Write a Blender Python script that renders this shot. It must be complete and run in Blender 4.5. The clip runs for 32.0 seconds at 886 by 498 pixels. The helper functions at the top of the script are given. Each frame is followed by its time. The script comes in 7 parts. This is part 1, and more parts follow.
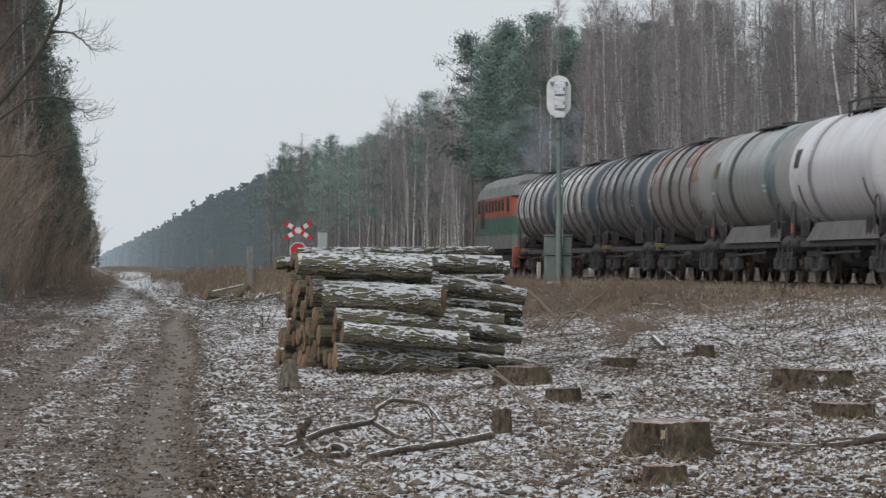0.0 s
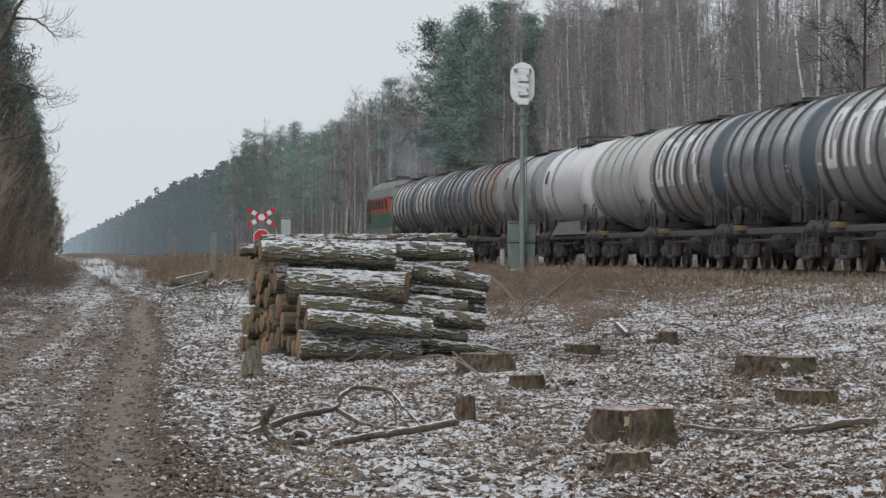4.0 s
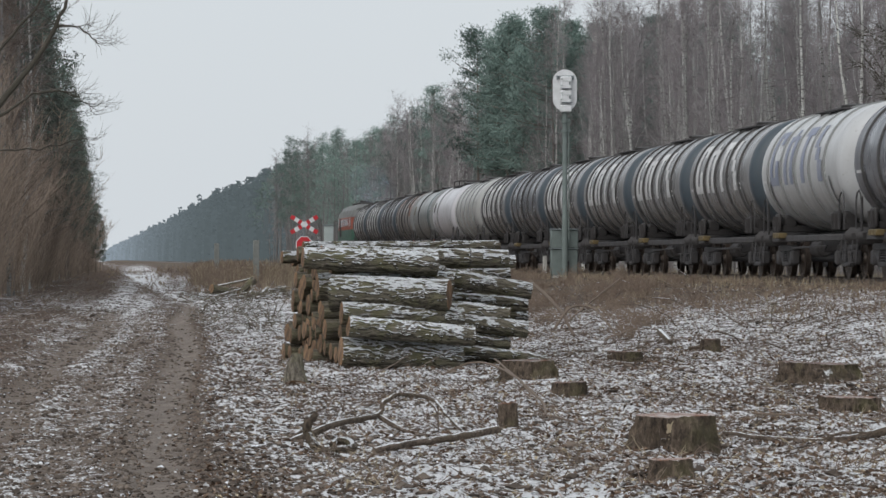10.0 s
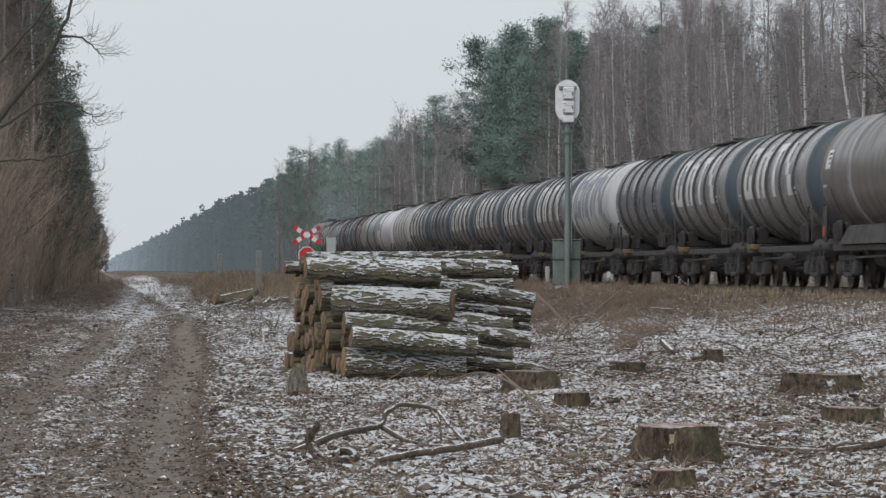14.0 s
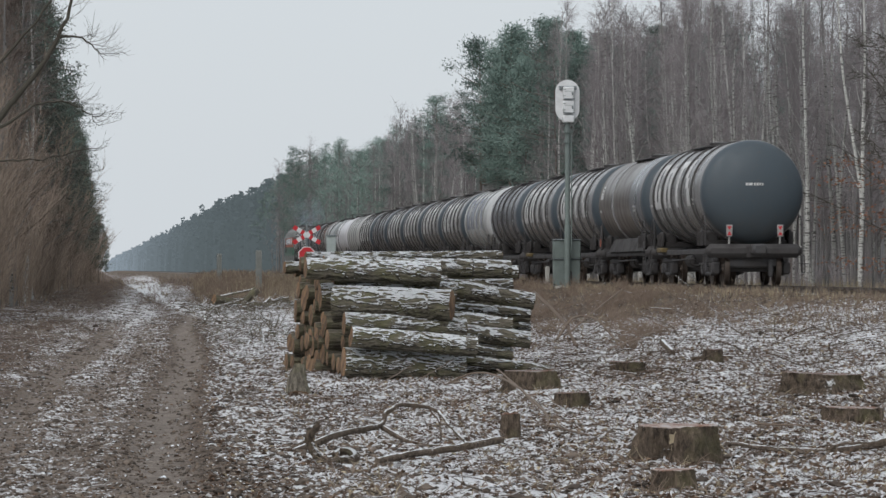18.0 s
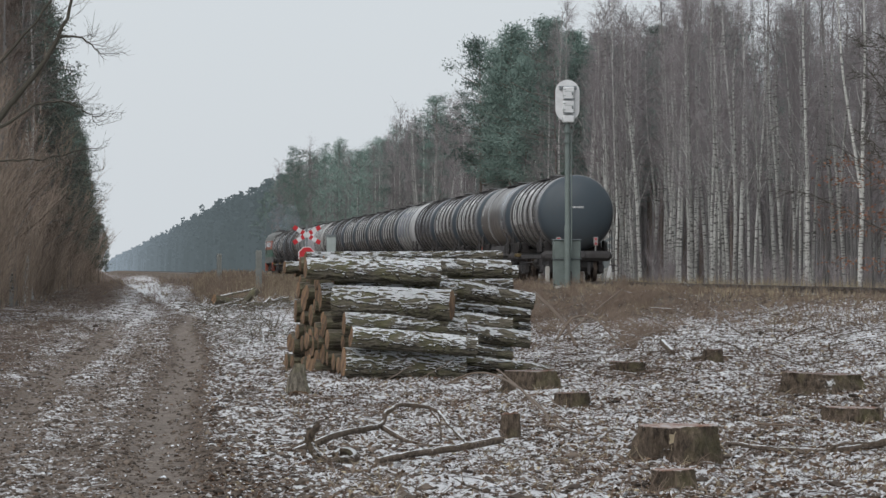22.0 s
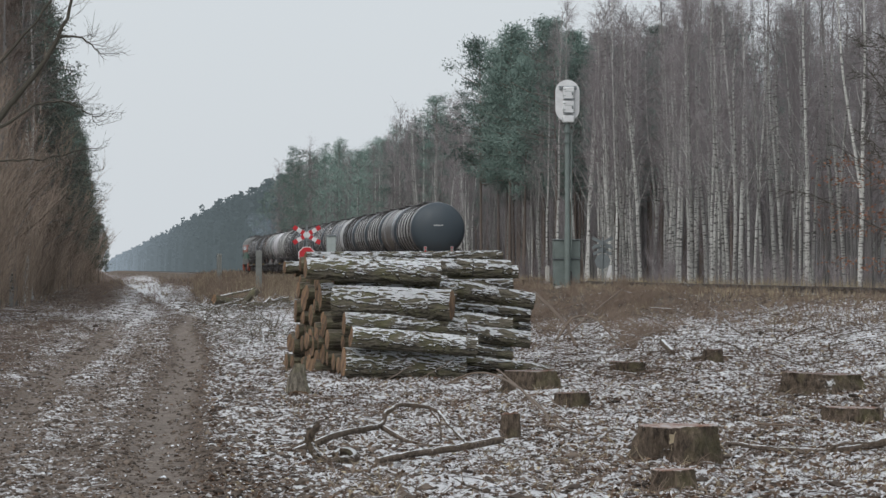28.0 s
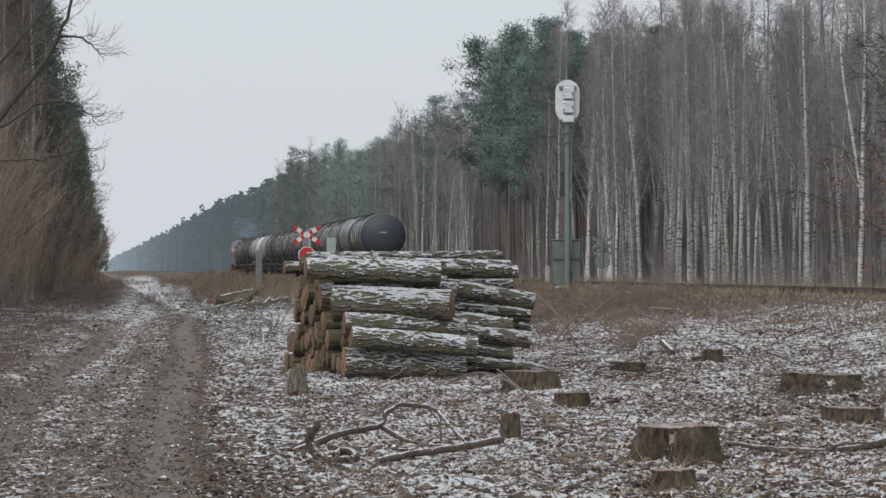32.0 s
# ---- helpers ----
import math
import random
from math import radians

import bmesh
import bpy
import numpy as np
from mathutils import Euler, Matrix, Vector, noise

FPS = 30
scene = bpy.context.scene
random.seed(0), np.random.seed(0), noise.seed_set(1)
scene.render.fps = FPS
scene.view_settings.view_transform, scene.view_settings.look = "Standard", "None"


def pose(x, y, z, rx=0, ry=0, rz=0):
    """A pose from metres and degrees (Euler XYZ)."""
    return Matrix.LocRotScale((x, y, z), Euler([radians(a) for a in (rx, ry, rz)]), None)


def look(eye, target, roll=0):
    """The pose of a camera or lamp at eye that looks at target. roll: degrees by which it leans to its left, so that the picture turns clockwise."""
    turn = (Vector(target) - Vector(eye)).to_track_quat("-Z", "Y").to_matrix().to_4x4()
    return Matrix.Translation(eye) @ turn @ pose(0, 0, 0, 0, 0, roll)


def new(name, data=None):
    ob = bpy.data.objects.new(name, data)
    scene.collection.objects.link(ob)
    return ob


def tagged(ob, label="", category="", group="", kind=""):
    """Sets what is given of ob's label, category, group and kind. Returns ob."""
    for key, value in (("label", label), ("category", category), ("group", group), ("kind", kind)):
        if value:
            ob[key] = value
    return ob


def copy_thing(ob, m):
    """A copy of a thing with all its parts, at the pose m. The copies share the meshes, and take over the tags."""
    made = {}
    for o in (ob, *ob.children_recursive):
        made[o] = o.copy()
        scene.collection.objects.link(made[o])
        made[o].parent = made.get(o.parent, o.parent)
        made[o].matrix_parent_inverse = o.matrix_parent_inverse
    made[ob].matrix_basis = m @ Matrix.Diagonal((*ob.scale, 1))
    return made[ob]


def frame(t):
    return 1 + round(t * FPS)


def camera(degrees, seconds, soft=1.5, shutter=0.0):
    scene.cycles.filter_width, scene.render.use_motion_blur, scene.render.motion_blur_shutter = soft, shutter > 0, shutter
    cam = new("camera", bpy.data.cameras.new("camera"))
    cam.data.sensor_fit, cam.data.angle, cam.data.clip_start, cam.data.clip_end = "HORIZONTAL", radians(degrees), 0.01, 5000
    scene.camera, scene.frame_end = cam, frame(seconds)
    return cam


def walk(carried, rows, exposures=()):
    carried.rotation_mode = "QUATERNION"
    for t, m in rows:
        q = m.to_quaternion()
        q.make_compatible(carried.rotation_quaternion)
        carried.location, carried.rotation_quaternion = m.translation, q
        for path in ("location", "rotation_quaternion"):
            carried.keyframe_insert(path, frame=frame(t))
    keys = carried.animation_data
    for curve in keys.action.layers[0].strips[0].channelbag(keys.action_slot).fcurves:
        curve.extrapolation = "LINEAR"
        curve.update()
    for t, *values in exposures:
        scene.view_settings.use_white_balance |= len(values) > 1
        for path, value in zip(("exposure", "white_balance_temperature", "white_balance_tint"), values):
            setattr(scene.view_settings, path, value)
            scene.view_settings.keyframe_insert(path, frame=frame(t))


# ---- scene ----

# The camera stands on the forest track and pans a little in the first eleven seconds.
cam = camera(13.36, 32.0, soft=1.45, shutter=0.5)
EYE = (0.0, 0.0, 1.6)
# seconds, degrees to the right of the railway's direction, degrees upwards
PAN = [
    (0, 5.372, 0.251),
    (0.5, 5.490, 0.225),
    (1, 5.594, 0.186),
    (1.5, 5.673, 0.160),
    (2, 5.739, 0.136),
    (2.5, 5.804, 0.120),
    (3, 5.856, 0.094),
    (3.5, 5.896, 0.068),
    (5.5, 5.949, 0.041),
    (6, 5.949, 0.041),
    (6.5, 5.949, 0.042),
    (7, 5.936, 0.042),
    (7.5, 5.922, 0.042),
    (8, 5.909, 0.028),
    (8.5, 5.909, 0.015),
    (9, 5.830, 0.015),
    (9.5, 5.542, 0.023),
    (10, 5.280, 0.160),
    (10.5, 5.228, 0.277),
    (11, 5.241, 0.317),
    (11.5, 5.241, 0.317),
    (32, 5.241, 0.317),
]
# the camera opens up a little while it looks further to the right
LIGHTER = [(0, 0.0), (2, 0.02), (3.5, 0.045), (5.5, 0.07), (8.5, 0.075), (9.5, 0.05), (10.5, 0.0), (32, 0.0)]
walk(cam, [(t, pose(*EYE, 90 + up, 0, -right)) for t, right, up in PAN], LIGHTER)

# ---- world and light: a bright overcast winter day ----
world = bpy.data.worlds.new("world")
scene.world = world
world.use_nodes = True
wn, wl = world.node_tree.nodes, world.node_tree.links
wn.clear()
w_out = wn.new("ShaderNodeOutputWorld")
w_bg = wn.new("ShaderNodeBackground")
w_sky = wn.new("ShaderNodeTexSky")
w_sky.sky_type = "NISHITA"
w_sky.sun_disc = False
w_sky.sun_elevation = radians(43)
w_sky.sun_rotation = radians(217)
w_sky.dust_density = 4.0
w_mix = wn.new("ShaderNodeMix")
w_mix.data_type = "RGBA"
w_mix.inputs["Factor"].default_value = 0.9
w_mix.inputs["B"].default_value = (5.75, 6.15, 6.5, 1)     # even cloud cover
wl.new(w_sky.outputs[0], w_mix.inputs["A"])
wl.new(w_mix.outputs["Result"], w_bg.inputs["Color"])
w_bg.inputs["Strength"].default_value = 0.120
wl.new(w_bg.outputs[0], w_out.inputs["Surface"])

sun_data = bpy.data.lights.new("sun", "SUN")
sun_data.energy, sun_data.angle, sun_data.color = 1.5, radians(55), (1.0, 0.985, 0.965)
sun = new("sun", sun_data)
sun.matrix_world = look((0, 0, 0), (0.45, 0.6, -0.7))
scene.view_settings.exposure = 0.0


# ---- small tools ----
class Geo:
    """Vertices and faces that become one mesh."""

    def __init__(self):
        self.v, self.f = [], []

    def add(self, verts, faces):
        n = len(self.v)
        self.v += [tuple(p) for p in verts]
        self.f += [tuple(n + i for i in q) for q in faces]
        return self

    def tube(self, pts, rads, sides=6, caps=False):
        """A tube along a line of points."""
        n = len(self.v)
        pts = [Vector(p) for p in pts]
        side = None
        for i, p in enumerate(pts):
            d = (pts[min(i + 1, len(pts) - 1)] - pts[max(i - 1, 0)])
            d = d.normalized() if d.length > 1e-9 else Vector((0, 0, 1))
            if side is None:
                side = d.cross(Vector((0.31, 0.17, 1.0)) if abs(d.z) < 0.9 else Vector((1, 0.2, 0))).normalized()
            side = (side - d * side.dot(d)).normalized()
            up = d.cross(side)
            for k in range(sides):
                a = 2 * math.pi * k / sides
                self.v.append(tuple(p + (side * math.cos(a) + up * math.sin(a)) * rads[i]))
        for i in range(len(pts) - 1):
            for k in range(sides):
                a, b = n + i * sides + k, n + i * sides + (k + 1) % sides
                self.f.append((a, b, b + sides, a + sides))
        if caps:
            self.f.append(tuple(n + k for k in range(sides))[::-1])
            self.f.append(tuple(n + (len(pts) - 1) * sides + k for k in range(sides)))
        return self

    def spike(self, p, e, r):
        """A thin three-sided twig that runs out to a point."""
        d = e - p
        a = d.cross(Vector((0.31, 0.17, 1.0)))
        a *= r / max(a.length, 1e-6)
        b = d.cross(a) * (0.87 / max(d.length, 1e-6))
        n = len(self.v)
        self.v += [tuple(p + a), tuple(p - a * 0.5 + b), tuple(p - a * 0.5 - b), tuple(e)]
        self.f += [(n, n + 1, n + 3), (n + 1, n + 2, n + 3), (n + 2, n, n + 3)]

    def box(self, c, s, bevel=0.01, m=None):
        """A box with bevelled edges: centre, size, an extra pose."""
        bm = bmesh.new()
        bmesh.ops.create_cube(bm, size=1.0, matrix=Matrix.Diagonal((*s, 1)))
        if bevel:
            bmesh.ops.bevel(bm, geom=bm.edges[:], offset=min(bevel, min(s) * 0.45), segments=1, affect="EDGES")
        bm.verts.index_update()
        t = Matrix.Translation(c) @ (m or Matrix())
        self.add([t @ v.co for v in bm.verts], [[v.index for v in q.verts] for q in bm.faces])
        bm.free()
        return self

    def lathe(self, prof, n=48, c=(0, 0, 0), axis="y", a0=0.0, a1=2 * math.pi):
        """A profile of (radius, place on the axis) turned round the axis."""
        k0, full = len(self.v), abs(a1 - a0 - 2 * math.pi) < 1e-6
        m = n if full else n + 1
        for r, h in prof:
            for i in range(m):
                a = a0 + (a1 - a0) * i / n
                p = (r * math.sin(a), h, r * math.cos(a)) if axis == "y" else (h, r * math.sin(a), r * math.cos(a)) if axis == "x" else (r * math.cos(a), r * math.sin(a), h)
                self.v.append((c[0] + p[0], c[1] + p[1], c[2] + p[2]))
        for j in range(len(prof) - 1):
            for i in range(n):
                a, b = k0 + j * m + i, k0 + j * m + (i + 1) % m
                self.f.append((a, b, b + m, a + m))
        return self

    def moved(self, m):
        self.v = [tuple(m @ Vector(p)) for p in self.v]
        return self

    def mesh(self, name, mat, smooth=True):
        me = bpy.data.meshes.new(name)
        me.from_pydata(self.v, [], self.f)
        me.polygons.foreach_set("use_smooth", [smooth] * len(me.polygons))
        if mat:
            me.materials.append(mat)
        me.update()
        if smooth:
            me.set_sharp_from_angle(angle=radians(38))
        return me


def part(name, geo, mat, parent, label="", smooth=True):
    """One mesh object under a thing or under a part."""
    ob = new(name, geo.mesh(name, mat, smooth))
    ob.parent = parent
    return tagged(ob, label)


def thing(name, m, label, category, group="", kind=""):
    ob = new(name)
    ob.empty_display_size = 0.1
    ob.matrix_basis = m
    return tagged(ob, label, category, group, kind)


def solid(name, geo, mat, m, label, category="", group="", kind="", smooth=True):
    ob = new(name, geo.mesh(name, mat, smooth))
    ob.matrix_basis = m
    return tagged(ob, label, category, group, kind)


def lerp(x, xs, ys):
    return float(np.interp(x, xs, ys))


# ---- materials ----
def material(name, rough=0.8, metal=0.0, spec=0.3):
    mat = bpy.data.materials.new(name)
    mat.use_nodes = True
    b = mat.node_tree.nodes["Principled BSDF"]
    b.inputs["Roughness"].default_value = rough
    b.inputs["Metallic"].default_value = metal
    b.inputs["Specular IOR Level"].default_value = spec
    return mat, mat.node_tree.nodes, mat.node_tree.links, b


def coords(n, l, space="Object", scale=(1, 1, 1)):
    c = n.new("ShaderNodeTexCoord")
    m = n.new("ShaderNodeMapping")
    m.inputs["Scale"].default_value = scale
    l.new(c.outputs[space], m.inputs["Vector"])
    return m.outputs["Vector"]


def world_coords(n, l, scale=(1, 1, 1)):
    g = n.new("ShaderNodeNewGeometry")
    m = n.new("ShaderNodeMapping")
    m.inputs["Scale"].default_value = scale
    l.new(g.outputs["Position"], m.inputs["Vector"])
    return m.outputs["Vector"]


def fac_noise(n, l, vec, scale, lo=0.35, hi=0.65, detail=5.0, rough=0.6):
    t = n.new("ShaderNodeTexNoise")
    t.inputs["Scale"].default_value = scale
    t.inputs["Detail"].default_value = detail
    t.inputs["Roughness"].default_value = rough
    l.new(vec, t.inputs["Vector"])
    r = n.new("ShaderNodeMapRange")
    r.inputs["From Min"].default_value, r.inputs["From Max"].default_value = lo, hi
    l.new(t.outputs["Fac"], r.inputs["Value"])
    return r.outputs["Result"]


def mixed(n, l, fac, a, b, blend="MIX"):
    m = n.new("ShaderNodeMix")
    m.data_type, m.blend_type = "RGBA", blend
    for socket, value in (("Factor", fac), ("A", a), ("B", b)):
        if isinstance(value, (int, float)):
            m.inputs[socket].default_value = value
        elif isinstance(value, tuple):
            m.inputs[socket].default_value = (*value[:3], 1)
        else:
            l.new(value, m.inputs[socket])
    return m.outputs["Result"]


def math_node(n, l, op, a, b=0.0, c=None):
    m = n.new("ShaderNodeMath")
    m.operation = op
    for i, value in enumerate((a, b) if c is None else (a, b, c)):
        if isinstance(value, (int, float)):
            m.inputs[i].default_value = value
        else:
            l.new(value, m.inputs[i])
    return m.outputs[0]


def bumped(n, l, b, height, strength=0.4, dist=0.02):
    k = n.new("ShaderNodeBump")
    k.inputs["Strength"].default_value, k.inputs["Distance"].default_value = strength, dist
    l.new(height, k.inputs["Height"])
    l.new(k.outputs[0], b.inputs["Normal"])


def weathered(name, base, dirt, rough=0.7, metal=0.0, scale=3.0, fine=30.0, amount=0.7, spec=0.3, stretch=(1, 1, 1), bump=0.2):
    """A surface of one colour with broad stains and fine grain."""
    mat, n, l, b = material(name, rough, metal, spec)
    v = coords(n, l, "Object", stretch)
    broad = fac_noise(n, l, v, scale, 0.4, 0.7)
    grain = fac_noise(n, l, v, fine, 0.3, 0.7)
    c = mixed(n, l, math_node(n, l, "MULTIPLY", broad, amount), base, dirt)
    dark = tuple(x * 0.72 for x in base)
    c2 = mixed(n, l, math_node(n, l, "MULTIPLY", grain, 0.45), c, dark)
    l.new(c2, b.inputs["Base Color"])
    rr = n.new("ShaderNodeMapRange")
    rr.inputs["To Min"].default_value, rr.inputs["To Max"].default_value = max(rough - 0.1, 0.05), min(rough + 0.2, 1)
    l.new(broad, rr.inputs["Value"])
    l.new(rr.outputs[0], b.inputs["Roughness"])
    bumped(n, l, b, grain, bump, 0.01)
    return mat


def random_tinted(mat, b, low=0.75, high=1.2):
    """Vary a material's brightness a little from object to object."""
    n, l = mat.node_tree.nodes, mat.node_tree.links
    link = b.inputs["Base Color"].links[0]
    src = link.from_socket
    info = n.new("ShaderNodeObjectInfo")
    r = n.new("ShaderNodeMapRange")
    r.inputs["To Min"].default_value, r.inputs["To Max"].default_value = low, high
    l.new(info.outputs["Random"], r.inputs["Value"])
    hsv = n.new("ShaderNodeHueSaturation")
    l.new(src, hsv.inputs["Color"])
    l.new(r.outputs[0], hsv.inputs["Value"])
    l.new(hsv.outputs[0], b.inputs["Base Color"])
    return mat


def ground_material():
    """Frozen leaf litter and mud with a thin, patchy dusting of snow."""
    mat, n, l, b = material("ground", 0.95, 0, 0.15)
    v = world_coords(n, l)
    flat = world_coords(n, l, (1, 0.45, 1))
    sep = n.new("ShaderNodeSeparateXYZ")
    l.new(v, sep.inputs[0])
    litter = mixed(n, l, fac_noise(n, l, v, 9.0, 0.35, 0.65), (0.088, 0.060, 0.046), (0.235, 0.165, 0.120))
    litter = mixed(n, l, fac_noise(n, l, v, 38.0, 0.38, 0.62), litter, (0.035, 0.028, 0.024))
    litter = mixed(n, l, math_node(n, l, "MULTIPLY", fac_noise(n, l, v, 22.0, 0.58, 0.72), 0.8), litter, (0.27, 0.185, 0.13))
    mud = mixed(n, l, fac_noise(n, l, v, 5.0, 0.3, 0.7), (0.20, 0.168, 0.146), (0.35, 0.30, 0.262))
    mud = mixed(n, l, math_node(n, l, "MULTIPLY", fac_noise(n, l, v, 45.0, 0.35, 0.65), 0.45), mud, (0.10, 0.085, 0.074))
    att = n.new("ShaderNodeAttribute")
    att.attribute_name = "track"
    cover = n.new("ShaderNodeAttribute")
    cover.attribute_name = "snow"
    heath = n.new("ShaderNodeAttribute")
    heath.attribute_name = "heath"
    rough_edge = math_node(n, l, "ADD", att.outputs["Fac"], math_node(n, l, "MULTIPLY_ADD", fac_noise(n, l, v, 4.0, 0.2, 0.8), 0.7, -0.35))
    c = mixed(n, l, math_node(n, l, "MULTIPLY", rough_edge, 1.0), litter, mud)
    heather = mixed(n, l, fac_noise(n, l, v, 12.0, 0.35, 0.65), (0.112, 0.088, 0.072), (0.19, 0.155, 0.124))
    heather = mixed(n, l, math_node(n, l, "MULTIPLY", fac_noise(n, l, world_coords(n, l, (1, 0.35, 1)), 2.0, 0.45, 0.65), 0.55), heather, (0.058, 0.048, 0.041))
    c = mixed(n, l, heath.outputs["Fac"], c, heather)
    # snow lies in flecks, thicker where the cover is better
    fleck = fac_noise(n, l, flat, 20.0, 0.25, 0.75, 6.0, 0.68)
    fleck = math_node(n, l, "ADD", math_node(n, l, "MULTIPLY", fleck, 0.72), math_node(n, l, "MULTIPLY", fac_noise(n, l, flat, 62.0, 0.25, 0.75, 3.0), 0.28))
    broad = fac_noise(n, l, world_coords(n, l, (1, 0.3, 1)), 0.55, 0.3, 0.7, 5.0)
    patch = math_node(n, l, "ADD", math_node(n, l, "MULTIPLY", fac_noise(n, l, v, 1.3, 0.25, 0.75, 4.0), 0.65), math_node(n, l, "MULTIPLY", broad, 0.35))
    amount = math_node(n, l, "ADD", math_node(n, l, "MULTIPLY", fleck, 0.75), math_node(n, l, "MULTIPLY_ADD", patch, 0.34, 0.08))
    amount = math_node(n, l, "ADD", amount, cover.outputs["Fac"])
    g = n.new("ShaderNodeNewGeometry")
    nz = n.new("ShaderNodeSeparateXYZ")
    l.new(g.outputs["Normal"], nz.inputs[0])
    amount = math_node(n, l, "ADD", amount, math_node(n, l, "MULTIPLY_ADD", nz.outputs["Z"], 0.55, -0.49))
    r = n.new("ShaderNodeMapRange")
    r.inputs["From Min"].default_value, r.inputs["From Max"].default_value = 1.12, 1.23
    l.new(amount, r.inputs["Value"])
    c = mixed(n, l, r.outputs[0], c, (0.75, 0.755, 0.775))
    l.new(c, b.inputs["Base Color"])
    bumped(n, l, b, fac_noise(n, l, v, 26.0, 0.2, 0.8), 0.9, 0.05)
    return mat


def bark_material(name, dark, light, moss, snow=0.0, stretch=(1.2, 9, 9)):
    mat, n, l, b = material(name, 0.95, 0, 0.15)
    v = coords(n, l, "Object", stretch)
    v2 = coords(n, l, "Object")
    ridge = fac_noise(n, l, v, 3.2, 0.35, 0.65, 6.0, 0.65)
    c = mixed(n, l, ridge, dark, light)
    c = mixed(n, l, math_node(n, l, "MULTIPLY", fac_noise(n, l, v2, 2.6, 0.5, 0.68), 0.75), c, moss)
    fine = fac_noise(n, l, v, 14.0, 0.3, 0.7)
    c = mixed(n, l, math_node(n, l, "MULTIPLY", fine, 0.5), c, tuple(x * 0.55 for x in dark))
    if name == "log_bark":
        bend = n.new("ShaderNodeTexNoise")
        bend.inputs["Scale"].default_value, bend.inputs["Detail"].default_value = 5.0, 2.0
        l.new(v2, bend.inputs["Vector"])

        def furrow(lift, width):
            """Thin braided lines along the log, about four centimetres apart."""
            at = n.new("ShaderNodeVectorMath")
            at.operation = "MULTIPLY_ADD"
            l.new(bend.outputs["Color"], at.inputs[0])
            at.inputs[1].default_value = (0.0, 0.09, 0.09)
            l.new(v2, at.inputs[2])
            m = n.new("ShaderNodeMapping")
            m.inputs["Scale"].default_value = (2.6, 12.5, 12.5)
            m.inputs["Location"].default_value = (0, 0, -12.5 * lift)
            l.new(at.outputs[0], m.inputs["Vector"])
            t = n.new("ShaderNodeTexNoise")
            t.inputs["Scale"].default_value, t.inputs["Detail"].default_value, t.inputs["Roughness"].default_value = 1.0, 2.5, 0.5
            l.new(m.outputs[0], t.inputs["Vector"])
            off = math_node(n, l, "ABSOLUTE", math_node(n, l, "ADD", t.outputs["Fac"], -0.5))
            return math_node(n, l, "MAXIMUM", math_node(n, l, "MULTIPLY_ADD", off, -1.0 / width, 1.0), 0.0)
        groove, lip = furrow(0.0, 0.065), furrow(0.016, 0.085)
        c = mixed(n, l, math_node(n, l, "MULTIPLY", groove, 0.85), c, (0.030, 0.027, 0.022))
    if snow:
        g = n.new("ShaderNodeNewGeometry")
        s = n.new("ShaderNodeSeparateXYZ")
        l.new(g.outputs["Normal"], s.inputs[0])
        a = math_node(n, l, "ADD", math_node(n, l, "MULTIPLY", s.outputs["Z"], 1.0), math_node(n, l, "MULTIPLY", ridge, 0.20))
        if name == "log_bark":
            # snow lodges in thin lines on the ledges between the ridges and closes up on the crown
            up = n.new("ShaderNodeAttribute")
            up.attribute_name = "up"
            tilt = math_node(n, l, "MULTIPLY_ADD", up.outputs["Fac"], -1.0, s.outputs["Z"])
            a = math_node(n, l, "MULTIPLY_ADD", up.outputs["Fac"], 0.72, math_node(n, l, "MULTIPLY", lip, 0.85))
            a = math_node(n, l, "MULTIPLY_ADD", tilt, 0.45, a)
        a = math_node(n, l, "ADD", a, math_node(n, l, "MULTIPLY", fac_noise(n, l, v if name == "log_bark" else v2, 9.0 if name == "log_bark" else 5.0, 0.3, 0.7), 0.24))
        r = n.new("ShaderNodeMapRange")
        r.inputs["From Min"].default_value, r.inputs["From Max"].default_value = 1.13 - snow, (1.20 if name == "log_bark" else 1.25) - snow
        l.new(a, r.inputs["Value"])
        c = mixed(n, l, r.outputs[0], c, (0.84, 0.86, 0.885))
    l.new(c, b.inputs["Base Color"])
    if name == "log_bark":
        ridge = math_node(n, l, "MULTIPLY_ADD", groove, -1.4, ridge)
    bumped(n, l, b, ridge, 0.9, 0.03)
    return random_tinted(mat, b, 0.8, 1.2)


def cut_material(name, base, dark, ring=(0.2, 0.12, 0.07)):
    """A sawn end with rings and a few radial cracks."""
    mat, n, l, b = material(name, 0.85, 0, 0.2)
    w = n.new("ShaderNodeTexWave")
    w.wave_type, w.rings_direction = "RINGS", "X"
    w.inputs["Scale"].default_value, w.inputs["Distortion"].default_value, w.inputs["Detail"].default_value = 14.0, 2.5, 3.0
    v = coords(n, l, "Object")
    l.new(v, w.inputs["Vector"])
    c = mixed(n, l, math_node(n, l, "MULTIPLY", w.outputs["Fac"], 0.3), base, ring)
    c = mixed(n, l, math_node(n, l, "MULTIPLY", fac_noise(n, l, v, 6.0, 0.40, 0.60), 0.9), c, dark)
    l.new(c, b.inputs["Base Color"])
    bumped(n, l, b, w.outputs["Fac"], 0.2, 0.004)
    return random_tinted(mat, b, 0.7, 1.25)


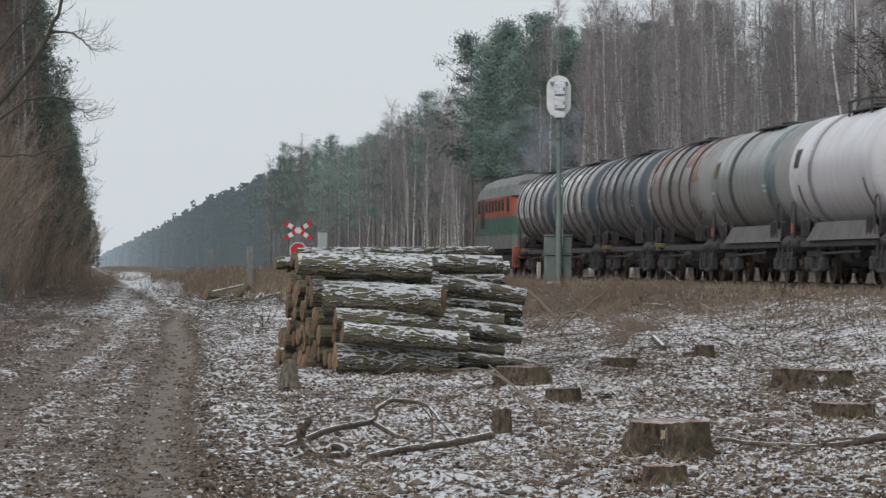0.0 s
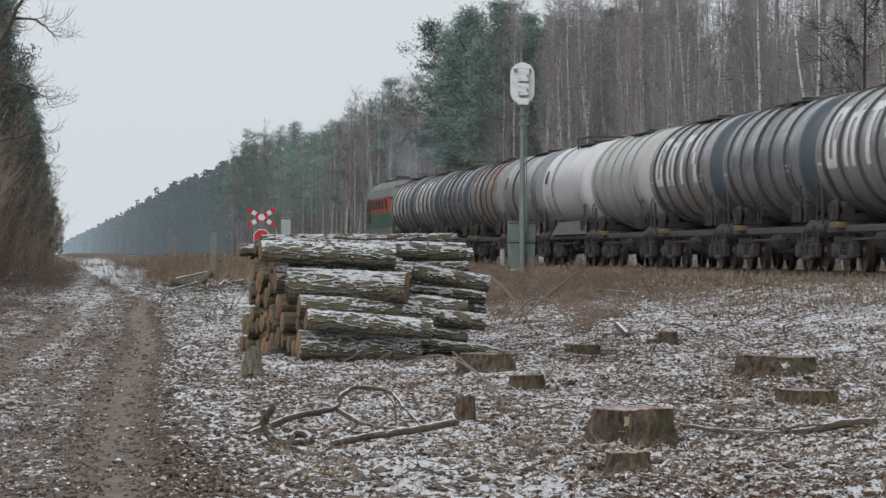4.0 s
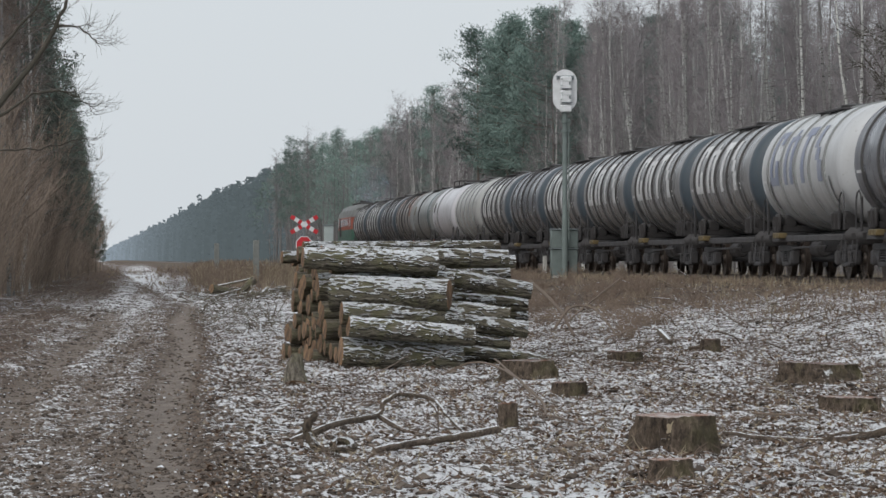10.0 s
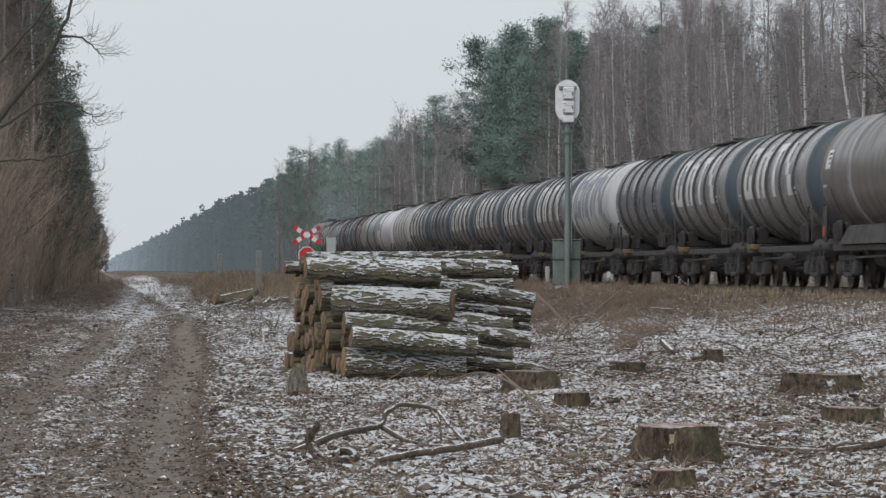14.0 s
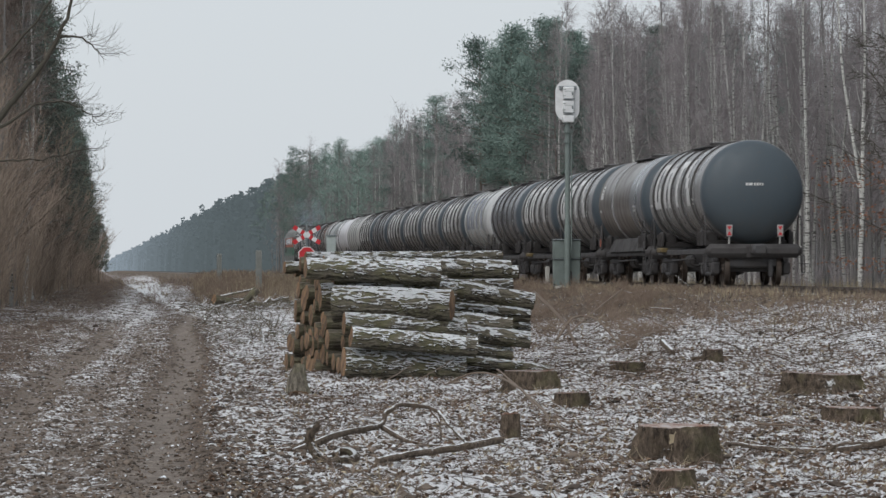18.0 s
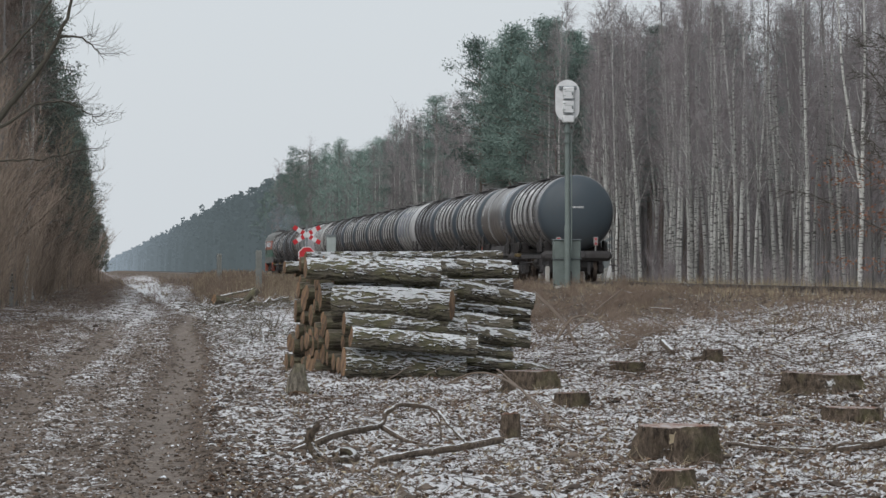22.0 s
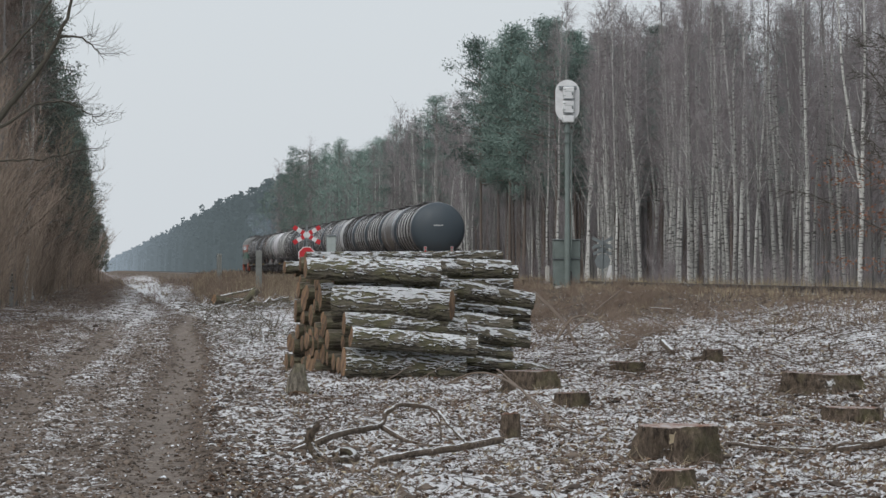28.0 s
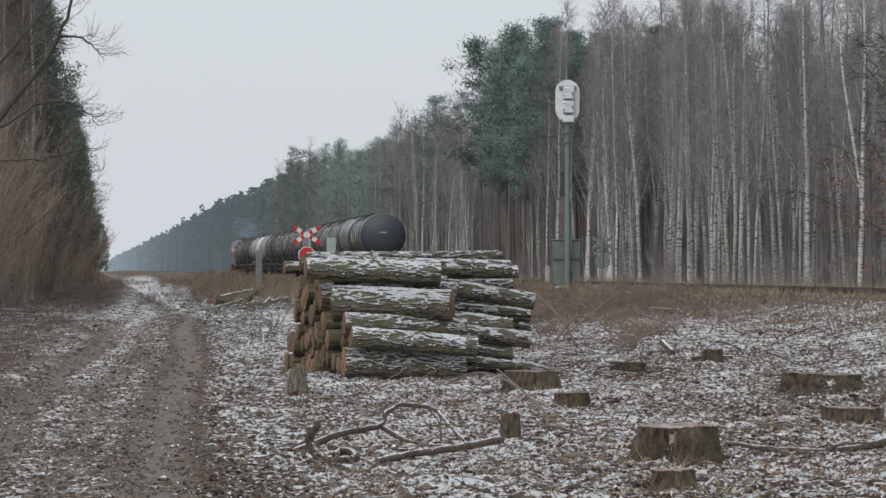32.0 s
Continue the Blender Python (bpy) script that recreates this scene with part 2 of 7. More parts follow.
def birch_material():
    mat, n, l, b = material("birch_bark", 0.8, 0, 0.25)
    v = coords(n, l, "Object", (1.6, 1.6, 7))
    v2 = coords(n, l, "Object", (1, 1, 0.8))
    c = mixed(n, l, fac_noise(n, l, v2, 2.2, 0.3, 0.7), (0.63, 0.63, 0.605), (0.38, 0.378, 0.36))
    marks = fac_noise(n, l, v, 2.4, 0.53, 0.61, 3.0)
    c = mixed(n, l, math_node(n, l, "MULTIPLY", marks, 0.9), c, (0.05, 0.045, 0.04))
    s = n.new("ShaderNodeSeparateXYZ")
    l.new(coords(n, l, "Object"), s.inputs[0])
    top = n.new("ShaderNodeMapRange")
    top.inputs["From Min"].default_value, top.inputs["From Max"].default_value = 11.0, 15.0
    l.new(s.outputs["Z"], top.inputs["Value"])
    c = mixed(n, l, math_node(n, l, "MULTIPLY", top.outputs[0], 0.5), c, (0.16, 0.12, 0.10))
    l.new(c, b.inputs["Base Color"])
    return random_tinted(mat, b, 0.40, 1.15)


def foliage(name, a, bcol, rough=0.75):
    mat, n, l, b = material(name, rough, 0, 0.25)
    g = n.new("ShaderNodeNewGeometry")
    c = mixed(n, l, g.outputs["Random Per Island"], a, bcol)
    v = world_coords(n, l)
    c = mixed(n, l, math_node(n, l, "MULTIPLY", fac_noise(n, l, v, 0.35, 0.35, 0.7), 0.45), c, tuple(x * 0.6 for x in a))
    l.new(c, b.inputs["Base Color"])
    return random_tinted(mat, b, 0.75, 1.2)


def tank_paint(name, base, dirt, rust=(0.12, 0.07, 0.045), rough=0.36, grime=0.6):
    """Old tank paint: grey road film, run-down streaks from the hatch, rust freckles."""
    mat, n, l, b = material(name, rough, 0.0, 0.5)
    v = coords(n, l, "Object")
    streak = coords(n, l, "Object", (0.5, 1.3, 0.4))
    c = mixed(n, l, fac_noise(n, l, v, 0.9, 0.35, 0.7), base, tuple(0.75 * x + 0.25 * y for x, y in zip(base, dirt)))
    run = fac_noise(n, l, streak, 1.4, 0.42, 0.75, 3.0)
    c = mixed(n, l, math_node(n, l, "MULTIPLY", run, grime * 0.75), c, dirt)
    c = mixed(n, l, math_node(n, l, "MULTIPLY", fac_noise(n, l, v, 14.0, 0.62, 0.72), 0.6), c, rust)
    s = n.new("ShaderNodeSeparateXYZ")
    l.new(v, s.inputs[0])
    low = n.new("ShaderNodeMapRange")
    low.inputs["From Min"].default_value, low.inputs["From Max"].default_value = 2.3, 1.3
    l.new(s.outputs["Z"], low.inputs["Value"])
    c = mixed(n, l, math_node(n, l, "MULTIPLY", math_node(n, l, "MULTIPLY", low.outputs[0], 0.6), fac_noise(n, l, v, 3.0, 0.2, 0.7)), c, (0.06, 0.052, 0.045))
    l.new(c, b.inputs["Base Color"])
    rr = n.new("ShaderNodeMapRange")
    rr.inputs["To Min"].default_value, rr.inputs["To Max"].default_value = rough - 0.08, rough + 0.25
    l.new(run, rr.inputs["Value"])
    l.new(rr.outputs[0], b.inputs["Roughness"])
    bumped(n, l, b, fac_noise(n, l, v, 2.5, 0.2, 0.8), 0.12, 0.02)
    return mat


def flecked(name, stops):
    """Loose pieces whose colour differs from piece to piece."""
    mat, n, l, b = material(name, 0.9, 0, 0.15)
    g = n.new("ShaderNodeNewGeometry")
    r = n.new("ShaderNodeValToRGB")
    while len(r.color_ramp.elements) < len(stops):
        r.color_ramp.elements.new(0.5)
    for e, (at, c) in zip(r.color_ramp.elements, stops):
        e.position, e.color = at, (*c, 1)
    l.new(g.outputs["Random Per Island"], r.inputs["Fac"])
    v = world_coords(n, l)
    l.new(mixed(n, l, math_node(n, l, "MULTIPLY", fac_noise(n, l, v, 30.0, 0.4, 0.7), 0.4), r.outputs["Color"], (0.06, 0.045, 0.035)), b.inputs["Base Color"])
    return mat


GROUND = ground_material()
BARK = bark_material("log_bark", (0.11, 0.098, 0.075), (0.36, 0.325, 0.26), (0.23, 0.225, 0.12), 0.36, (2.0, 9, 9))
SLASH = bark_material("slash_bark", (0.10, 0.085, 0.07), (0.32, 0.27, 0.22), (0.24, 0.23, 0.15), 0.27, (5, 5, 5))
# log bark without snow, its colours darkened for shade inside the pile
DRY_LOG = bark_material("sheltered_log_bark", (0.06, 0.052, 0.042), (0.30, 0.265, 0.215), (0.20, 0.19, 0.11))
STUMP_BARK = bark_material("stump_bark", (0.055, 0.044, 0.036), (0.24, 0.185, 0.14), (0.19, 0.175, 0.095), 0.12, (7, 7, 2.6))
BRANCH = bark_material("branch_bark", (0.085, 0.068, 0.055), (0.25, 0.195, 0.155), (0.16, 0.125, 0.09), 0.10, (5, 5, 5))
CUT = cut_material("sawn_end", (0.25, 0.155, 0.09), (0.10, 0.068, 0.048))
STUMP_CUT = cut_material("stump_top", (0.16, 0.08, 0.055), (0.36, 0.33, 0.32))
BIRCH = birch_material()
TWIG = foliage("birch_twigs", (0.32, 0.290, 0.296), (0.22, 0.200, 0.208))
PINE_BARK = weathered("pine_bark", (0.19, 0.155, 0.135), (0.13, 0.115, 0.105), 0.95, scale=2.0, fine=12, stretch=(1, 1, 0.3))
NEEDLES = foliage("pine_needles", (0.145, 0.212, 0.188), (0.205, 0.270, 0.238))
# darker copy of the needles: shade on the track-side pines put into colour
SHADED_NEEDLES = foliage("shaded_pine_needles", (0.085, 0.105, 0.088), (0.12, 0.14, 0.115))
DARK_BARK = weathered("dark_bark", (0.19, 0.184, 0.18), (0.11, 0.106, 0.105), 0.95, scale=1.2, fine=9, stretch=(1, 1, 0.3))
SAPLING = foliage("sapling_twigs", (0.36, 0.285, 0.225), (0.23, 0.185, 0.15))
DRY_GRASS = foliage("dry_grass", (0.46, 0.39, 0.27), (0.30, 0.24, 0.165))
HEATHER = foliage("dead_weeds", (0.145, 0.106, 0.084), (0.24, 0.185, 0.142))
LEAF = flecked("dead_leaves", ((0.0, (0.05, 0.036, 0.028)), (0.22, (0.115, 0.072, 0.050)), (0.45, (0.17, 0.118, 0.086)), (0.74, (0.26, 0.18, 0.13)), (0.86, (0.58, 0.59, 0.61)), (1.0, (0.76, 0.77, 0.79))))
RUSSET = foliage("russet_leaves", (0.30, 0.14, 0.085), (0.21, 0.115, 0.075))
BROWN_TWIG = foliage("brown_twigs", (0.17, 0.135, 0.115), (0.105, 0.085, 0.075))
OAK_BARK = weathered("old_oak_bark", (0.075, 0.068, 0.055), (0.045, 0.042, 0.032), 0.95, scale=3, fine=16)
STEEL = weathered("rail_steel", (0.095, 0.078, 0.068), (0.07, 0.048, 0.036), 0.5, 0.6, 4, 40)
IRON = weathered("grimy_iron", (0.068, 0.066, 0.069), (0.095, 0.085, 0.080), 0.75, 0.1, 2, 25)
FRAME = weathered("wagon_frame", (0.062, 0.058, 0.058), (0.040, 0.036, 0.036), 0.75, 0.0, 2, 20)
CONCRETE = weathered("concrete", (0.42, 0.41, 0.38), (0.26, 0.25, 0.23), 0.9, scale=3, fine=40)
BALLAST = weathered("ballast_stone", (0.20, 0.18, 0.165), (0.12, 0.10, 0.09), 0.9, scale=6, fine=50)
WHITE = weathered("white_enamel", (0.72, 0.73, 0.74), (0.5, 0.5, 0.5), 0.5, scale=4, fine=30, amount=0.5)
RED = weathered("red_enamel", (0.55, 0.035, 0.045), (0.35, 0.03, 0.03), 0.45, scale=5, fine=30, amount=0.4)
GREY_GREEN = weathered("grey_green_paint", (0.17, 0.205, 0.195), (0.12, 0.14, 0.13), 0.6, scale=3, fine=30, amount=0.6)
GREY_PAINT = weathered("grey_paint", (0.22, 0.25, 0.26), (0.15, 0.16, 0.165), 0.6, scale=4, fine=30)
PALE_BOX = weathered("pale_cabinet", (0.40, 0.45, 0.44), (0.28, 0.31, 0.30), 0.6, scale=4, fine=30)
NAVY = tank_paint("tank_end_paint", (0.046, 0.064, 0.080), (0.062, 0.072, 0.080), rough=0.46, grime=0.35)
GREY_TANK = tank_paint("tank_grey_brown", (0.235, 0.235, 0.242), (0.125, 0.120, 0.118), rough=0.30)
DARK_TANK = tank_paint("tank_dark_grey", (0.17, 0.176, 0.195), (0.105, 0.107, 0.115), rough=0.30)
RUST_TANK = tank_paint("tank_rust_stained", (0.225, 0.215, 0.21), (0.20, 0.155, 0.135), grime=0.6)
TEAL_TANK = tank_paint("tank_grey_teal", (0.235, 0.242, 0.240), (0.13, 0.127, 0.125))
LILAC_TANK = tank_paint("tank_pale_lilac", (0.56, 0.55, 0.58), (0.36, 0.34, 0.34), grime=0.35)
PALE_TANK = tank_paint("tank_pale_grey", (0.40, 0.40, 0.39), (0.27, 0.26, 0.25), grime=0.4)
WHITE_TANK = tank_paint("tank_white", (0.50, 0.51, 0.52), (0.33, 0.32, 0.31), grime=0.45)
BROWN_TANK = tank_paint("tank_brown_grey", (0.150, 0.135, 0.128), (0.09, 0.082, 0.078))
DUSTY = weathered("dusty_plate", (0.15, 0.143, 0.14), (0.10, 0.095, 0.092), 0.85, scale=2, fine=16, spec=0.15)
HOOP = weathered("tank_hoop", (0.055, 0.054, 0.054), (0.10, 0.09, 0.085), 0.6, 0.1, 2, 25)
LETTER = weathered("faded_white_letter", (0.66, 0.66, 0.66), (0.40, 0.39, 0.385), 0.5, scale=2, fine=14, amount=0.7)
LETTER_BLUE = weathered("faded_blue_letter", (0.22, 0.245, 0.33), (0.36, 0.37, 0.40), 0.6, scale=2, fine=14, amount=0.8)
ORANGE = weathered("loco_orange", (0.34, 0.085, 0.055), (0.22, 0.11, 0.085), 0.5, scale=2, fine=20)
def worn(mat, scale, low, high):
    """Let what lies under a paint or stain show through where it has worn off."""
    n, l = mat.node_tree.nodes, mat.node_tree.links
    l.new(fac_noise(n, l, coords(n, l, "Object", (1, 1, 0.45)), scale, low, high, 6.0, 0.65), n["Principled BSDF"].inputs["Alpha"])
    return mat


RUST_PATCH = weathered("orange_rust", (0.36, 0.17, 0.115), (0.22, 0.19, 0.18), 0.55, scale=1.6, fine=12, amount=0.9)
TEAL_STRIPE = weathered("teal_stripe", (0.13, 0.20, 0.215), (0.2, 0.22, 0.22), 0.45, scale=1.5, fine=14)
worn(RUST_PATCH, 1.6, 0.42, 0.62)
worn(TEAL_STRIPE, 1.2, 0.36, 0.66)
LOCO_GREEN = weathered("loco_green", (0.055, 0.13, 0.095), (0.12, 0.135, 0.125), 0.5, scale=2, fine=20)
LOCO_GREY = weathered("loco_grey", (0.175, 0.18, 0.175), (0.13, 0.125, 0.12), 0.6, scale=2, fine=20)
YELLOW = weathered("faded_yellow", (0.17, 0.125, 0.055), (0.07, 0.058, 0.042), 0.6, scale=4, fine=30)
GLASS, _n, _l, _b = material("dark_window", 0.08, 0, 0.6)
_b.inputs["Base Color"].default_value = (0.02, 0.025, 0.03, 1)


def clod_material():
    mat, n, l, b = material("frozen_clod", 0.95, 0, 0.15)
    g = n.new("ShaderNodeNewGeometry")
    c = mixed(n, l, g.outputs["Random Per Island"], (0.048, 0.039, 0.033), (0.185, 0.15, 0.124))
    s = n.new("ShaderNodeSeparateXYZ")
    l.new(g.outputs["Normal"], s.inputs[0])
    v = world_coords(n, l)
    a = math_node(n, l, "ADD", math_node(n, l, "MULTIPLY", s.outputs["Z"], 0.35), math_node(n, l, "MULTIPLY", fac_noise(n, l, v, 7.0, 0.3, 0.7), 0.7))
    r = n.new("ShaderNodeMapRange")
    r.inputs["From Min"].default_value, r.inputs["From Max"].default_value = 0.80, 0.92
    l.new(a, r.inputs["Value"])
    l.new(mixed(n, l, r.outputs[0], c, (0.72, 0.75, 0.80)), b.inputs["Base Color"])
    return mat


CLOD = clod_material()


def smoke_material():
    mat, n, l, b = material("diesel_smoke", 1.0, 0, 0)
    b.inputs["Base Color"].default_value = (0.45, 0.53, 0.64, 1)
    v = coords(n, l, "Object")
    a = fac_noise(n, l, v, 1.1, 0.35, 0.75, 4.0)
    l.new(math_node(n, l, "MULTIPLY", a, 0.12), b.inputs["Alpha"])
    return mat


SMOKE = smoke_material()


# ---- ground: one sheet from behind the camera to the horizon ----
BANK_X = [-1000, -60, -4, -2.5, 5, 9, 12, 14.6, 15.7, 16.9, 17.3, 20.6, 21.5, 24, 30, 1000]
BANK_Z = [1.0, 0.6, 0.15, 0.0, 0.0, 0.22, 0.50, 0.84, 1.00, 1.00, 0.92, 0.92, 0.85, 0.6, 0.5, 0.5]


def bank(x):
    """Height of the ground across the track and the railway bank."""
    return lerp(x, BANK_X, BANK_Z)


def build_ground():
    xs = np.concatenate([-np.geomspace(1500, 4.2, 46), np.arange(-4.0, 12.0, 0.05), np.arange(12.0, 24.0, 0.2), np.geomspace(24.3, 1500, 40)])
    ys = [-40.0, -20, -8, 0, 6, 12, 16, 19]
    y = 21.0
    while y < 3000:
        ys.append(y)
        y += 0.055 + max(0, y - 30) * 0.0022 + max(0, y - 120) * 0.01
    ys = np.array(ys)
    X, Y = np.meshgrid(xs, ys)
    base = np.interp(X, BANK_X, BANK_Z)

    def value_noise(px, py, seed):
        """Smooth value noise on a lattice."""
        ix, iy = np.floor(px).astype(int), np.floor(py).astype(int)
        fx, fy = px - ix, py - iy
        fx, fy = fx * fx * (3 - 2 * fx), fy * fy * (3 - 2 * fy)

        def h(a, b):
            s = np.sin(a * 127.1 + b * 311.7 + seed * 74.7) * 43758.5453
            return s - np.floor(s)
        return (h(ix, iy) * (1 - fx) + h(ix + 1, iy) * fx) * (1 - fy) + (h(ix, iy + 1) * (1 - fx) + h(ix + 1, iy + 1) * fx) * fy

    def fbm(scale, seed, octaves=3):
        z, amp = 0, 0.5
        for k in range(octaves):
            z = z + amp * value_noise(X * scale * 2 ** k, Y * scale * 2 ** k * 0.7, seed + k)
            amp *= 0.5
        return z - 0.44

    # wheel ruts of the dirt track wander a little
    def rut(x0, slope, width):
        d = X - (x0 + slope * (Y - 25) + 0.12 * np.sin(Y * 0.11 + x0))
        return np.exp(-(d / width) ** 2)
    rutR, rutL, rutM = rut(0.42, 0.0265, 0.25), rut(-1.25, 0.022, 0.30), rut(-0.45, 0.024, 0.22)
    road = np.clip(1.15 - np.abs(X - (-0.35 + 0.014 * (Y - 25))) / (1.35 + 0.004 * Y), 0, 1)
    litter = np.clip((X - 0.9) / 0.6, 0, 1) * np.clip((16.5 - X) / 1.0, 0, 1)
    rough = 0.05 + 0.05 * litter
    z = base + fbm(0.35, 1) * 0.14 + fbm(2.6, 5, 4) * (rough * 1.5) + fbm(9.0, 9, 2) * (0.045 + 0.04 * litter)
    z += 0.10 * fbm(0.5, 13, 3) * (np.abs(X) < 9) * np.clip((Y - 80) / 60, 0, 1)
    z -= 0.042 * rutR + 0.06 * rutL + 0.035 * rutM
    z += 0.03 * np.exp(-((X - (0.85 + 0.0265 * (Y - 25))) / 0.2) ** 2)
    flat = (X > 17.2) & (X < 21.2)
    z = np.where(flat, base + 0.01 * fbm(4, 2), z)
    # frozen lumps and old ruts roughen the far end of the track
    z += np.clip((Y - 110) / 60, 0, 1) * (np.abs(X - 2) < 9) * (0.16 * fbm(0.8, 21, 3) + 0.10 * fbm(2.2, 25, 2))
    z = np.where(Y > 700, base + fbm(0.05, 4) * 0.3 - 0.05, z)
    nx, ny = len(xs), len(ys)
    me = bpy.data.meshes.new("ground")
    me.vertices.add(nx * ny)
    me.vertices.foreach_set("co", np.stack([X, Y, z], -1).astype(np.float32).ravel())
    i = np.arange(nx * ny).reshape(ny, nx)
    quads = np.stack([i[:-1, :-1], i[:-1, 1:], i[1:, 1:], i[1:, :-1]], -1).reshape(-1, 4)
    me.loops.add(quads.size)
    me.loops.foreach_set("vertex_index", quads.ravel().astype(np.int32))
    me.polygons.add(len(quads))
    me.polygons.foreach_set("loop_start", np.arange(0, quads.size, 4, dtype=np.int32))
    me.polygons.foreach_set("use_smooth", np.ones(len(quads), bool))
    me.update(calc_edges=True)

    track = np.clip(rutR * 1.25 + rutL * 0.6 + rutM * 0.3 + 0.35 * road * (1 - np.clip((Y - 70) / 60, 0, 1)), 0, 1)
    heath = np.clip((X - 9.0) / 4.0, 0, 1) * np.clip((Y - 48) / 45, 0, 1) * (X < 25) * 0.75
    heath = np.maximum(heath, (X > 20.8) * 0.8)
    beside = np.minimum(litter, np.clip((X - (0.58 + 0.0265 * np.clip(Y - 25, 0, 90))) / 0.5, 0, 1))
    cover = 0.27 + 0.20 * beside * (1 - heath) - (0.60 - 0.5 * np.clip((Y - 60) / 60, 0, 1)) * rutR - 0.30 * (0.8 * rutL + 0.4 * rutM) * (1 - 0.6 * np.clip((Y - 60) / 60, 0, 1)) + 0.20 * road + 0.05 * np.clip((Y - 85) / 60, 0, 1) * (X < 8) + 0.08 * np.clip(-X / 0.8, 0, 1) + 0.045 * beside * np.clip((42 - Y) / 10, 0, 1) * np.clip((3.8 - X) / 1.2, 0, 1) - 0.10 * heath
    cover += 0.04 * np.exp(-((Y - 145) / 22) ** 2) * (X < 6) + 0.10 * np.exp(-((Y - 72) / 16) ** 2) * np.clip((X - 9.5) / 1.5, 0, 1) + 0.03 * np.clip((7.0 - X) / 2.0, 0, 1) * np.clip((X - 0.9) / 0.5, 0, 1)
    cover += 0.06 * np.clip((X - 4) / 3, 0, 1) * np.clip((38 - Y) / 8, 0, 1) - 0.36 * np.clip((Y - 250) / 100, 0, 1) * np.clip((X - 0.026 * Y) / 2.0, 0, 1) - 0.07 * np.clip((Y - 130) / 70, 0, 1) - 0.10 * np.clip((Y - 300) / 120, 0, 1)
    cover = np.where(X > 16.4, -0.4, cover)
    cover = np.where(X < -2.8, -0.10 + 0.50 * np.clip((Y - 60) / 40, 0, 1) * np.clip((X + 9) / 4, 0, 1), cover)
    for name, data in (("track", track), ("snow", cover), ("heath", heath)):
        a = me.attributes.new(name, "FLOAT", "POINT")
        a.data.foreach_set("value", data.astype(np.float32).ravel())
    me.materials.append(GROUND)
    ob = tagged(new("ground", me), "frozen forest ground of leaf litter and mud under thin snow", "ground", kind="structure")

    def height(x, y):
        c, r = int(np.clip(np.searchsorted(xs, x), 1, nx - 1)), int(np.clip(np.searchsorted(ys, y), 1, ny - 1))
        a, b = (x - xs[c - 1]) / (xs[c] - xs[c - 1]), (y - ys[r - 1]) / (ys[r] - ys[r - 1])
        return float((z[r - 1, c - 1] * (1 - a) + z[r - 1, c] * a) * (1 - b) + (z[r, c - 1] * (1 - a) + z[r, c] * a) * b)
    return ob, height


ground, ground_z = build_ground()

# ---- railway ----
RAIL_X, RAIL_TOP = 18.88, 1.15


def build_railway():
    bed = Geo()
    prof = [(-2.1, 0.80), (-1.75, 0.90), (-1.55, 0.965), (1.55, 0.965), (1.75, 0.90), (2.1, 0.80)]
    ys = list(np.concatenate([np.arange(-130, 330, 2.0), np.geomspace(332, 2600, 40)]))
    r = random.Random(5)
    rows = [[(RAIL_X + dx + r.uniform(-0.04, 0.04), y, dz + r.uniform(-0.02, 0.015)) for dx, dz in prof] for y in ys]
    k = len(prof)
    bed.add([p for row in rows for p in row], [(j * k + i, j * k + i + 1, (j + 1) * k + i + 1, (j + 1) * k + i) for j in range(len(ys) - 1) for i in range(k - 1)])
    way = thing("railway_track", Matrix(), "single railway track on grey stone ballast along the forest", "railway track", kind="structure")
    part("ballast", bed, BALLAST, way, "grey stone ballast")
    for side in (-0.76, 0.76):
        g = Geo()
        sec = [(-0.075, 0.0), (-0.075, 0.02), (-0.012, 0.035), (-0.012, 0.125), (-0.036, 0.14), (-0.036, 0.172), (0.036, 0.172), (0.036, 0.14), (0.012, 0.125), (0.012, 0.035), (0.075, 0.02), (0.075, 0.0)]
        for y in (-130, 2600):
            g.v += [(RAIL_X + side + a, y, RAIL_TOP - 0.172 + b) for a, b in sec]
        g.f = [(i, (i + 1) % 12, 12 + (i + 1) % 12, 12 + i) for i in range(12)]
        part("rail", g, STEEL, way, "rusty steel rail", smooth=False)
    g = Geo().box((0, 0, 0), (2.6, 0.26, 0.2), 0.03)
    me = g.mesh("sleeper", CONCRETE, False)
    for i in range(300):
        ob = new("sleeper", me)
        ob.parent = way
        ob.location = (RAIL_X, 70 + i * 0.6, 0.892)
    far = Geo()
    for i in range(330):
        far.box((RAIL_X, 250.3 + i * 0.6, 0.892), (2.6, 0.26, 0.2), 0)
    tagged(part("far_sleepers", far, CONCRETE, way, "", False), kind="stuff")


build_railway()


# ---- the train ----
CAR = 12.02
AXIS = 2.70          # height of a tank's axis over the rail
R_TANK = 1.5
HALF = 5.0           # half length of the straight barrel


